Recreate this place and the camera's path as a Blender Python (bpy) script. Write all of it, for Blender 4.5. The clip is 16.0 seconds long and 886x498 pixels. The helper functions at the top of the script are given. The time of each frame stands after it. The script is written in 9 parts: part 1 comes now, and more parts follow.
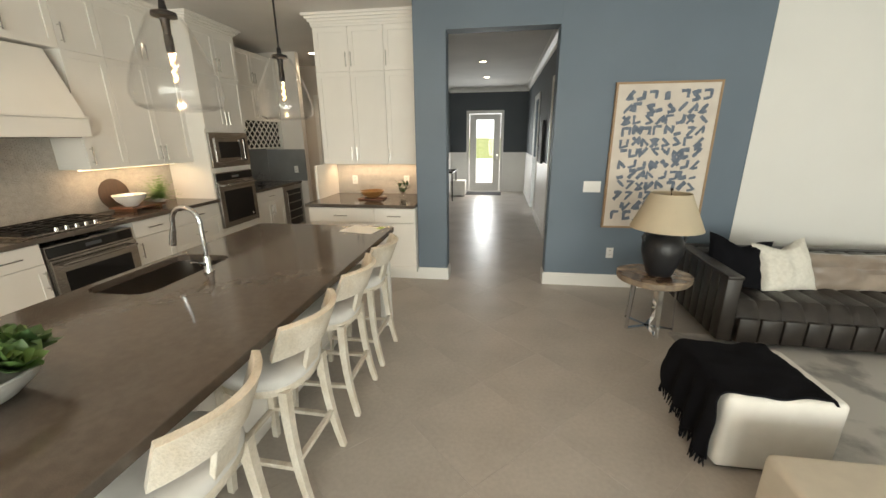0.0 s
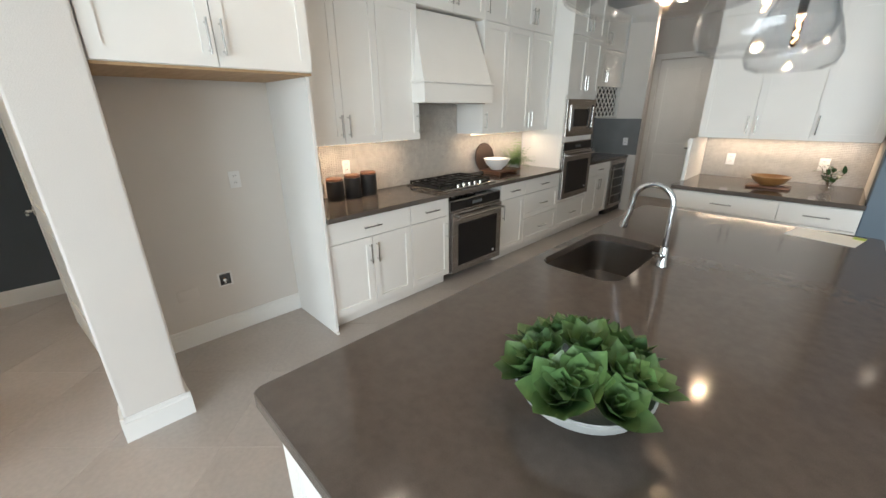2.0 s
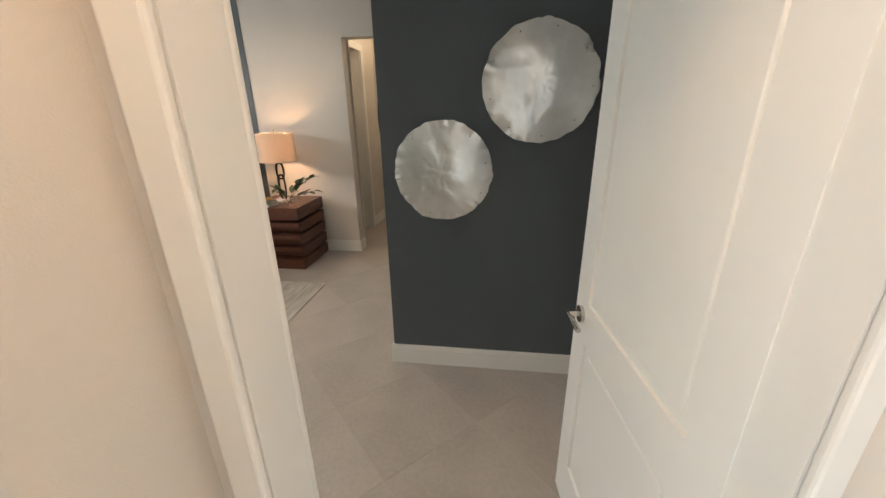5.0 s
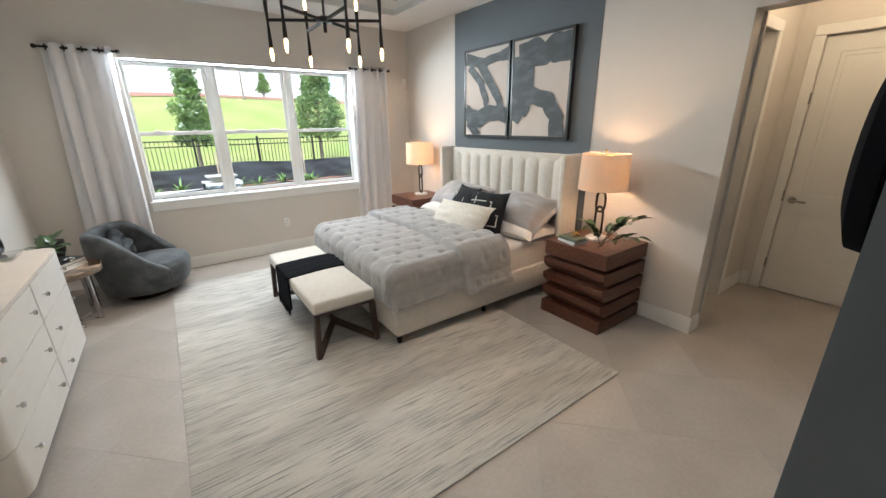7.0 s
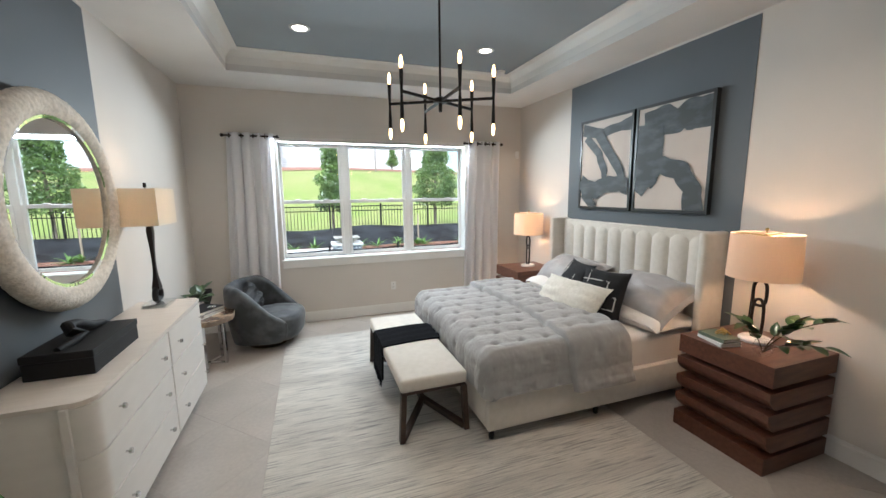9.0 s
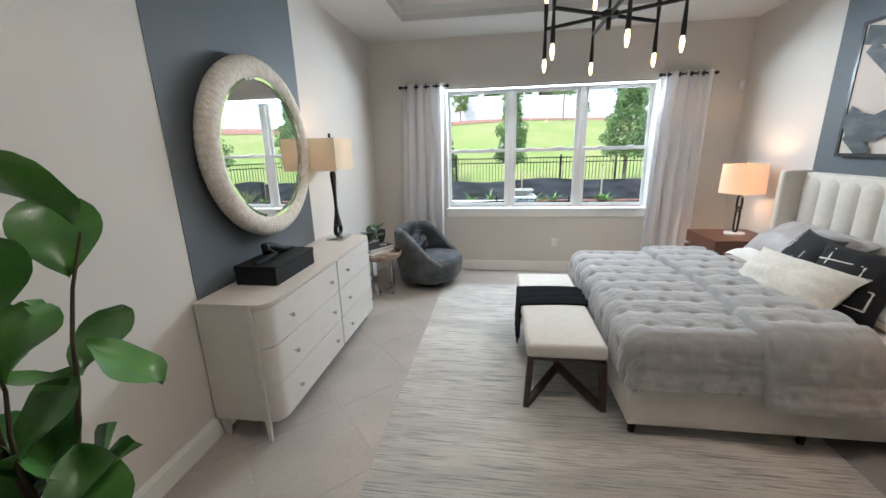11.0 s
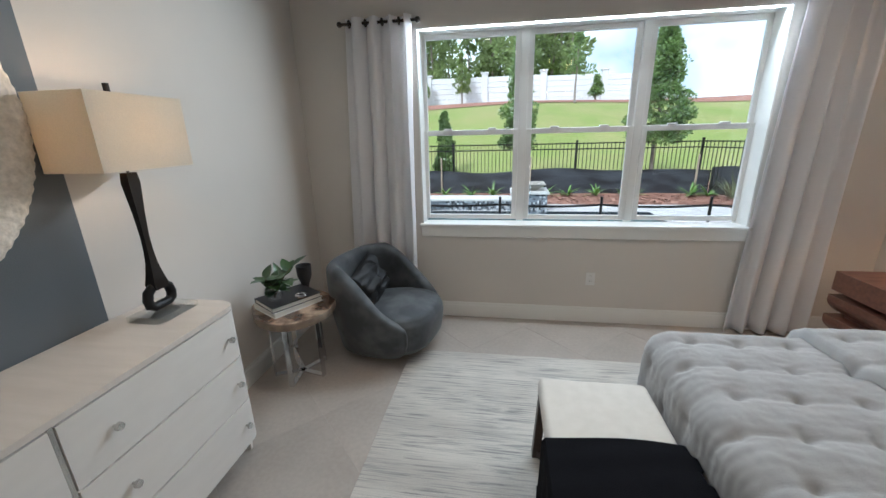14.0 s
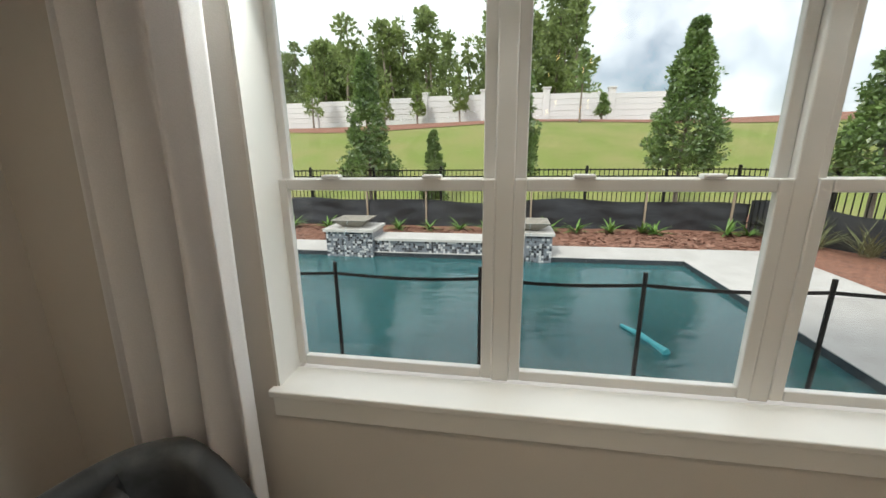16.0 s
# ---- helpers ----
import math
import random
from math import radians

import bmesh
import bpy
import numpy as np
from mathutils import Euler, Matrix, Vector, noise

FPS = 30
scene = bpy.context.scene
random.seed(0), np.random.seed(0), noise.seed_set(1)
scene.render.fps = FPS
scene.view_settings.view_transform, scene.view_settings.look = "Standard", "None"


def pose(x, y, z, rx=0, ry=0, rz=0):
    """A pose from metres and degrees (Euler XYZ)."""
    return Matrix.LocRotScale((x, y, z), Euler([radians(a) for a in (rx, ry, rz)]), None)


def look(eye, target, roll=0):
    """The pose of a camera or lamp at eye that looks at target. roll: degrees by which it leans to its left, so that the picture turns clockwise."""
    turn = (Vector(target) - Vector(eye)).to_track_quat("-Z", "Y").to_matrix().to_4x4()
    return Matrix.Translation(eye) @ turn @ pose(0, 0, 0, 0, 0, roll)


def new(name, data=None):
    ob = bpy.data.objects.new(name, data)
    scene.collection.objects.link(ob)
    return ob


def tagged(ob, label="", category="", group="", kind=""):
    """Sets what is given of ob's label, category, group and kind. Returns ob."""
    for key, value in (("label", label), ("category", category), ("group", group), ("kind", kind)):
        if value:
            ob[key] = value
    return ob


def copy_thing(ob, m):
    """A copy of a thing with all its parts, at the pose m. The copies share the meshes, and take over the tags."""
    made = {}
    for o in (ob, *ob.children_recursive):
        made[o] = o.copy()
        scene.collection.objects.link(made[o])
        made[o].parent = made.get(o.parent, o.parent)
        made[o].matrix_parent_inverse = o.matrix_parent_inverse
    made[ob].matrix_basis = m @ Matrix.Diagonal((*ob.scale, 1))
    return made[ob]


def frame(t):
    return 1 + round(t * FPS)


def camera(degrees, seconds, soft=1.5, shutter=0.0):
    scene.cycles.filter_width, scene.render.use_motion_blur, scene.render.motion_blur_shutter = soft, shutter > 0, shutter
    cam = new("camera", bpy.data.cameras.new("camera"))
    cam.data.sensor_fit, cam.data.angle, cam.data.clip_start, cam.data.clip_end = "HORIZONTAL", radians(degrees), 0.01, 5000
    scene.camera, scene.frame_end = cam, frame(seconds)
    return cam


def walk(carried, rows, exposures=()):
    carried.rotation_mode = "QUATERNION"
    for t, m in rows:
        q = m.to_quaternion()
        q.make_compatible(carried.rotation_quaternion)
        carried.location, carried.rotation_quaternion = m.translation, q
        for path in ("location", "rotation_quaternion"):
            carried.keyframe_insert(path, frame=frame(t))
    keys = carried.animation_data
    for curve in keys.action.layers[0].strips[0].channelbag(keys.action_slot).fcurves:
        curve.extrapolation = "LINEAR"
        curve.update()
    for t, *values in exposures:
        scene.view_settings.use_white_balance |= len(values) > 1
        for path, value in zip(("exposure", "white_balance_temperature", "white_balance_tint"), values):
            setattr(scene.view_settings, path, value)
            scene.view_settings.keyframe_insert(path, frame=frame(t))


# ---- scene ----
cam = camera(99.0, 16.0)
PATH = [
    (0, (0.616, 1.145, 1.649), (0.338, 3.043, 1.084), -0.5),
    (0.5, (0.32, 1.192, 1.647), (-0.35, 2.992, 1.088), -0.7),
    (1, (0.078, 1.237, 1.639), (-0.941, 2.841, 1.015), -0.6),
    (1.5, (-0.21, 1.195, 1.621), (-1.349, 2.707, 0.975), -1.2),
    (2, (-0.565, 1.104, 1.613), (-1.906, 2.42, 0.928), -0.6),
    (2.5, (-0.994, 0.992, 1.609), (-2.635, 1.904, 0.918), -0.9),
    (3, (-1.41, 0.829, 1.639), (-3.23, 1.261, 0.929), -0.8),
    (3.5, (-1.837, 0.699, 1.663), (-3.708, 0.719, 0.957), -0.7),
    (3.7, (-2.018, 0.672, 1.674), (-3.884, 0.62, 0.956), -0.6),
    (5.8, (-3.887, 0.329, 1.698), (-5.67, -0.324, 1.07), -0.0),
    (6, (-3.992, 0.253, 1.707), (-5.688, -0.597, 1.074), -0.0),
    (6.5, (-4.173, 0.093, 1.707), (-5.554, -1.211, 1.081), -0.4),
    (7, (-4.297, -0.029, 1.731), (-5.396, -1.575, 1.099), -0.8),
    (7.5, (-4.315, -0.071, 1.753), (-5.203, -1.749, 1.124), -0.6),
    (8, (-4.341, -0.054, 1.821), (-5.146, -1.827, 1.364), -0.7),
    (8.5, (-4.373, -0.089, 1.803), (-5.194, -1.888, 1.507), -0.4),
    (9, (-4.447, -0.223, 1.762), (-5.096, -2.092, 1.467), -0.6),
    (9.5, (-4.566, -0.291, 1.752), (-4.681, -2.267, 1.462), -0.8),
    (10, (-4.725, -0.294, 1.739), (-4.476, -2.244, 1.37), -0.9),
    (10.2, (-4.77, -0.314, 1.746), (-4.495, -2.256, 1.357), -1.3),
    (12.3, (-4.738, -0.815, 1.615), (-4.441, -2.67, 0.928), -1.6),
    (12.5, (-4.77, -0.966, 1.627), (-4.469, -2.82, 0.939), -1.7),
    (13, (-4.785, -1.417, 1.625), (-4.496, -3.275, 0.943), -1.5),
    (13.5, (-4.765, -1.889, 1.649), (-4.468, -3.753, 0.986), -1.5),
    (14, (-4.76, -2.39, 1.642), (-4.46, -4.281, 1.064), -1.4),
    (14.5, (-4.733, -2.902, 1.696), (-4.427, -4.796, 1.13), -1.2),
    (15, (-4.785, -3.447, 1.745), (-4.471, -5.353, 1.227), -1.0),
    (15.5, (-4.883, -3.976, 1.765), (-4.568, -5.89, 1.277), -0.9),
    (16, (-4.921, -4.454, 1.766), (-4.61, -6.367, 1.27), -0.7),
]
walk(cam, [(t, look(eye, goal, lean)) for t, eye, goal, lean in PATH],
     [(0, -0.15, 7000, 10), (0.5, -0.15, 6200, 10), (1.5, -0.22, 5800, 10), (2.5, 0.03, 5750, 10), (3.0, -0.15, 5850, 10), (3.7, -0.3, 6000, 10), (5.8, 0.5, 5800, 10), (6.6, 0.4, 5700, 10), (8, 0.1, 5600, 10), (10, 0.18, 5450, 10), (12.5, -0.08, 5300, 10), (13.6, -0.35, 5350, 10), (14.5, -0.6, 5550, 10), (15, -0.72, 5800, 10), (16, -0.92, 6500, 10)])

# ---- world ----
# world: bright overcast sky with some blue gaps, soft high sun from behind the house
world = bpy.data.worlds.new("sky")
scene.world = world
world.use_nodes = True
wn, wl = world.node_tree.nodes, world.node_tree.links
bg = wn["Background"]
sky = wn.new("ShaderNodeTexSky")
sky.sky_type = 'NISHITA'
sky.sun_disc = False
sky.sun_elevation = radians(52)
sky.sun_rotation = radians(20)
coord = wn.new("ShaderNodeTexCoord")
cloud = wn.new("ShaderNodeTexNoise")
cloud.inputs["Scale"].default_value = 2.6
cloud.inputs["Detail"].default_value = 7
cloud.inputs["Roughness"].default_value = 0.55
ramp = wn.new("ShaderNodeValToRGB")
ramp.color_ramp.elements[0].position, ramp.color_ramp.elements[0].color = 0.30, (0, 0, 0, 1)
ramp.color_ramp.elements[1].position, ramp.color_ramp.elements[1].color = 0.55, (1, 1, 1, 1)
mixc = wn.new("ShaderNodeMix")
mixc.data_type = 'RGBA'
mixc.inputs["B"].default_value = (19.0, 19.6, 20.4, 1)
wl.new(coord.outputs["Generated"], cloud.inputs["Vector"])
wl.new(cloud.outputs["Fac"], ramp.inputs["Fac"])
wl.new(ramp.outputs["Color"], mixc.inputs["Factor"])
wl.new(sky.outputs["Color"], mixc.inputs["A"])
wl.new(mixc.outputs["Result"], bg.inputs["Color"])
bg.inputs["Strength"].default_value = 0.15


def lamp(name, kind, m, watts, colour=(1, 1, 1), **kw):
    data = bpy.data.lights.new(name, kind)
    data.energy, data.color = watts, colour
    for k, v in kw.items():
        if k == "size":
            data.size = v
        elif k == "size_y":
            data.shape, data.size_y = 'RECTANGLE', v
        elif k == "radius":
            data.shadow_soft_size = v
        elif k == "spot":
            data.spot_size, data.spot_blend = radians(v), 0.6
        elif k == "angle":
            data.angle = radians(v)
    ob = new(name, data)
    ob.matrix_world = m
    return ob


WARM, SOFTWARM = (1, 0.66, 0.36), (1, 0.80, 0.58)
lamp("sun", 'SUN', look((6, 8, 14), (0, -4, 0)), 4.5, (1, 0.96, 0.9), angle=9)
# added area lamps standing in for daylight: a thin fill strip under the bedroom window's head, a panel before the
# living room's unseen glass doors
lamp("window_fill", 'AREA', look((-5.38, -5.70, 2.408), (-5.38, -2.70, 1.40)), 74, (0.95, 1, 0.94), size=2.50, size_y=0.03)
lamp("patio_daylight", 'AREA', look((2.2, -4.3, 1.5), (2.2, 4, 0.6)), 600, (0.92, 0.98, 0.95), size=7.0, size_y=2.4)
lamp("foyer_daylight", 'AREA', look((0.16, 13.18, 1.25), (0.16, 6, 0.6)), 40, (0.9, 0.96, 1), size=0.5, size_y=1.7)
for x, y in ((-2.2, 2.2), (-2.2, 4.4), (0.4, 4.5), (-0.6, 7.6), (0.3, 2.0)):
    if y != 7.6:
        lamp("ceiling_spot", 'SPOT', look((x, y, 3.03), (x, y, 0)), 24, SOFTWARM, spot=125, radius=0.06)
for y in (6.9, 9.2, 11.2):
    lamp("foyer_spot", 'SPOT', look((0.25, y, 3.03), (0.25, y, 0)), 15, SOFTWARM, spot=120, radius=0.06)
lamp("pantry_spot", 'SPOT', look((-2.6, 7.9, 3.03), (-2.6, 7.9, 0)), 45, SOFTWARM, spot=130, radius=0.06)
for x, y in ((-4.45, -4.12), (-6.30, -4.12), (-4.45, -1.72), (-6.30, -1.72)):
    lamp("tray_spot", 'SPOT', look((x, y, 3.23), (x, y, 0)), 56, SOFTWARM, spot=140, radius=0.06)
lamp("hall_lamp", 'POINT', pose(-8.5, -0.7, 2.85), 13, (1, 0.72, 0.42), radius=0.12)
lamp("bath_lamp", 'POINT', pose(-8.3, -2.3, 2.5), 6, (1, 0.72, 0.42), radius=0.12)
lamp("vestibule_lamp", 'POINT', pose(-3.3, 0.55, 2.95), 32, (1, 0.62, 0.32), radius=0.08)
# added cool fill lamp inside the study, which has no window built
lamp("study_fill", 'AREA', look((2.9, 8.6, 1.5), (1.4, 8.6, 1.2)), 60, (0.8, 0.92, 1), size=1.6, size_y=1.8)
for y0, y1 in ((2.36, 3.40), (4.30, 5.40)):
    lamp("cabinet_strip", 'AREA', look((-3.36, (y0 + y1) / 2, 1.365), (-3.44, (y0 + y1) / 2, 0)) @ pose(0, 0, 0, 0, 0, 90), 5.5, (1, 0.72, 0.45), size=0.04, size_y=y1 - y0)
lamp("cabinet_strip", 'AREA', look((-0.97, 6.09, 1.325), (-0.97, 6.14, 0)) @ pose(0, 0, 0, 0, 0, 90), 5.5, (1, 0.72, 0.45), size=0.04, size_y=1.1)


# ---- materials ----
def mat(name, c, rough=0.5, metal=0.0, c2=None, scale=6.0, detail=4, mixat=(0.35, 0.65), bump=0.0, bscale=60.0,
        stretch=(1, 1, 1), spec=0.5, sheen=0.0, coat=0.0, rvar=0.0, trans=0.0, emit=None, watts=0.0, random_value=0.0, fine=0.0):
    m = bpy.data.materials.new(name)
    m.use_nodes = True
    n, l = m.node_tree.nodes, m.node_tree.links
    p = n["Principled BSDF"]
    p.inputs["Base Color"].default_value = (*c, 1)
    p.inputs["Roughness"].default_value = rough
    p.inputs["Metallic"].default_value = metal
    p.inputs["Specular IOR Level"].default_value = spec
    p.inputs["Sheen Weight"].default_value = sheen
    p.inputs["Coat Weight"].default_value = coat
    p.inputs["Transmission Weight"].default_value = trans
    if emit:
        p.inputs["Emission Color"].default_value = (*emit, 1)
        p.inputs["Emission Strength"].default_value = watts
    tc, mp = n.new("ShaderNodeTexCoord"), n.new("ShaderNodeMapping")
    mp.inputs["Scale"].default_value = stretch
    l.new(tc.outputs["Object"], mp.inputs["Vector"])
    noise1 = n.new("ShaderNodeTexNoise")
    noise1.inputs["Scale"].default_value, noise1.inputs["Detail"].default_value = scale, detail
    l.new(mp.outputs["Vector"], noise1.inputs["Vector"])
    rng = n.new("ShaderNodeMapRange")
    rng.inputs["From Min"].default_value, rng.inputs["From Max"].default_value = mixat
    l.new(noise1.outputs["Fac"], rng.inputs["Value"])
    if c2 is None:
        c2 = tuple(v * 0.9 for v in c)
    mx = n.new("ShaderNodeMix")
    mx.data_type = 'RGBA'
    mx.inputs["A"].default_value, mx.inputs["B"].default_value = (*c, 1), (*c2, 1)
    l.new(rng.outputs["Result"], mx.inputs["Factor"])
    last = mx.outputs["Result"]
    if fine:
        nf = n.new("ShaderNodeTexNoise")
        nf.inputs["Scale"].default_value, nf.inputs["Detail"].default_value = bscale, 2
        l.new(mp.outputs["Vector"], nf.inputs["Vector"])
        hv = n.new("ShaderNodeHueSaturation")
        r2 = n.new("ShaderNodeMapRange")
        r2.inputs["From Min"].default_value, r2.inputs["From Max"].default_value = 0.3, 0.7
        r2.inputs["To Min"].default_value, r2.inputs["To Max"].default_value = 1 - fine, 1 + fine
        l.new(nf.outputs["Fac"], r2.inputs["Value"])
        l.new(r2.outputs["Result"], hv.inputs["Value"])
        l.new(last, hv.inputs["Color"])
        last = hv.outputs["Color"]
    if random_value:
        oi, hv2, r3 = n.new("ShaderNodeObjectInfo"), n.new("ShaderNodeHueSaturation"), n.new("ShaderNodeMapRange")
        r3.inputs["To Min"].default_value, r3.inputs["To Max"].default_value = 1 - random_value, 1 + random_value
        l.new(oi.outputs["Random"], r3.inputs["Value"])
        l.new(r3.outputs["Result"], hv2.inputs["Value"])
        l.new(last, hv2.inputs["Color"])
        last = hv2.outputs["Color"]
    l.new(last, p.inputs["Base Color"])
    if rvar:
        r4 = n.new("ShaderNodeMapRange")
        r4.inputs["To Min"].default_value, r4.inputs["To Max"].default_value = rough - rvar, rough + rvar
        l.new(noise1.outputs["Fac"], r4.inputs["Value"])
        l.new(r4.outputs["Result"], p.inputs["Roughness"])
    if bump:
        nb = n.new("ShaderNodeTexNoise")
        nb.inputs["Scale"].default_value, nb.inputs["Detail"].default_value = bscale, 3
        l.new(mp.outputs["Vector"], nb.inputs["Vector"])
        b = n.new("ShaderNodeBump")
        b.inputs["Strength"].default_value, b.inputs["Distance"].default_value = bump, 0.004
        l.new(nb.outputs["Fac"], b.inputs["Height"])
        l.new(b.outputs["Normal"], p.inputs["Normal"])
    return m


def clear(name, tint=(1, 1, 1), rough=0.0, ior=1.45, gain=1.0):
    """Thin glass: see-through, with the gloss that its angle gives."""
    m = bpy.data.materials.new(name)
    m.use_nodes = True
    n, l = m.node_tree.nodes, m.node_tree.links
    n.remove(n["Principled BSDF"])
    tr, gl, mx, fr = n.new("ShaderNodeBsdfTransparent"), n.new("ShaderNodeBsdfGlossy"), n.new("ShaderNodeMixShader"), n.new("ShaderNodeLayerWeight")
    tr.inputs["Color"].default_value = (*tint, 1)
    gl.inputs["Roughness"].default_value = rough
    power, mul = n.new("ShaderNodeMath"), n.new("ShaderNodeMath")
    power.operation, mul.operation = 'POWER', 'MULTIPLY_ADD'
    power.inputs[1].default_value = 4.0
    mul.inputs[1].default_value, mul.inputs[2].default_value = 0.75 * gain, 0.045 * gain * (ior - 1) * 2
    mul.use_clamp = True
    l.new(fr.outputs["Facing"], power.inputs[0])
    l.new(power.outputs[0], mul.inputs[0])
    l.new(mul.outputs[0], mx.inputs["Fac"])
    l.new(tr.outputs[0], mx.inputs[1])
    l.new(gl.outputs[0], mx.inputs[2])
    l.new(mx.outputs[0], n["Material Output"].inputs["Surface"])
    return m


def cloth(name, c, through_share=0.4, scale=250.0):
    """Thin woven cloth that lets some light through."""
    m = bpy.data.materials.new(name)
    m.use_nodes = True
    n, l = m.node_tree.nodes, m.node_tree.links
    n.remove(n["Principled BSDF"])
    di, tr, mx = n.new("ShaderNodeBsdfDiffuse"), n.new("ShaderNodeBsdfTranslucent"), n.new("ShaderNodeMixShader")
    tc, nz, hv, rg = n.new("ShaderNodeTexCoord"), n.new("ShaderNodeTexNoise"), n.new("ShaderNodeHueSaturation"), n.new("ShaderNodeMapRange")
    nz.inputs["Scale"].default_value = scale
    l.new(tc.outputs["Object"], nz.inputs["Vector"])
    rg.inputs["To Min"].default_value, rg.inputs["To Max"].default_value = 0.88, 1.08
    l.new(nz.outputs["Fac"], rg.inputs["Value"])
    l.new(rg.outputs["Result"], hv.inputs["Value"])
    hv.inputs["Color"].default_value = (*c, 1)
    l.new(hv.outputs["Color"], di.inputs["Color"])
    l.new(hv.outputs["Color"], tr.inputs["Color"])
    mx.inputs["Fac"].default_value = through_share
    l.new(di.outputs[0], mx.inputs[1])
    l.new(tr.outputs[0], mx.inputs[2])
    l.new(mx.outputs[0], n["Material Output"].inputs["Surface"])
    return m


def glow(name, c, strength):
    m = bpy.data.materials.new(name)
    m.use_nodes = True
    n, l = m.node_tree.nodes, m.node_tree.links
    n.remove(n["Principled BSDF"])
    e = n.new("ShaderNodeEmission")
    e.inputs["Color"].default_value, e.inputs["Strength"].default_value = (*c, 1), strength
    l.new(e.outputs[0], n["Material Output"].inputs["Surface"])
    return m


WALL = mat("wall_paint", (0.66, 0.62, 0.57), 0.75, c2=(0.63, 0.59, 0.545), scale=1.2, bump=0.25, bscale=220)
WHITEWALL = mat("white_wall_paint", (0.74, 0.73, 0.70), 0.75, scale=1.0, c2=(0.71, 0.70, 0.67), bump=0.2, bscale=220)
BLUE = mat("slate_blue_paint", (0.130, 0.170, 0.215), 0.6, c2=(0.120, 0.158, 0.200), scale=1.5, bump=0.25, bscale=220)
NAVY = mat("dark_slate_paint", (0.084, 0.097, 0.110), 0.6, c2=(0.076, 0.089, 0.101), scale=1.5, bump=0.25, bscale=220)
CHARBLUE = mat("charcoal_blue_paint", (0.108, 0.123, 0.137), 0.6, c2=(0.100, 0.115, 0.128), scale=1.5, bump=0.25, bscale=220)
CEIL = mat("ceiling_paint", (0.72, 0.71, 0.69), 0.85, scale=1.0, bump=0.5, bscale=120)
TRAYBLUE = mat("tray_ceiling_paint", (0.30, 0.34, 0.37), 0.8, scale=1.0, bump=0.4, bscale=120)
TRIM = mat("trim_paint", (0.80, 0.79, 0.76), 0.4, c2=(0.77, 0.76, 0.73), scale=3)
CAB = mat("cabinet_paint", (0.80, 0.78, 0.74), 0.38, c2=(0.775, 0.755, 0.715), scale=2.5)
COUNTER = mat("taupe_quartz", (0.098, 0.082, 0.070), 0.105, c2=(0.085, 0.071, 0.060), scale=30, detail=6, fine=0.10, bscale=400)
TILE = mat("floor_tile", (0.440, 0.400, 0.360), 0.34, c2=(0.370, 0.333, 0.298), scale=2.2, detail=7, mixat=(0.3, 0.7), rvar=0.06, fine=0.05, bscale=40, random_value=0.035)
GROUT = mat("grout", (0.46, 0.425, 0.39), 0.8, scale=20)
STEEL = mat("stainless_steel", (0.42, 0.40, 0.38), 0.26, 1.0, scale=3, stretch=(1, 1, 40), rvar=0.06)
CHROME = mat("chrome", (0.78, 0.79, 0.80), 0.08, 1.0)
NICKEL = mat("brushed_nickel", (0.62, 0.61, 0.59), 0.25, 1.0)
BLACKGLASS = mat("black_oven_glass", (0.010, 0.010, 0.011), 0.06, spec=0.35)
BLACKMETAL = mat("black_metal", (0.018, 0.017, 0.017), 0.42, 0.6, scale=20)
BRONZE = mat("dark_bronze", (0.040, 0.032, 0.028), 0.4, 0.8)
PLASTIC = mat("white_plastic", (0.80, 0.79, 0.77), 0.35)
SLOT = mat("dark_slot", (0.05, 0.05, 0.05), 0.6)
PANE = clear("window_glass", (0.97, 0.99, 0.98), 0.0, 1.45, 0.55)
GLASS = clear("clear_glass", (0.98, 0.98, 0.98), 0.02, 1.5, 0.75)
BULB = glow("lit_bulb", (1, 0.56, 0.22), 11)
DISC = glow("lit_downlight", (1, 0.82, 0.60), 14)
MIRROR = mat("mirror_glass", (0.92, 0.93, 0.92), 0.01, 1.0, c2=(0.92, 0.93, 0.92))


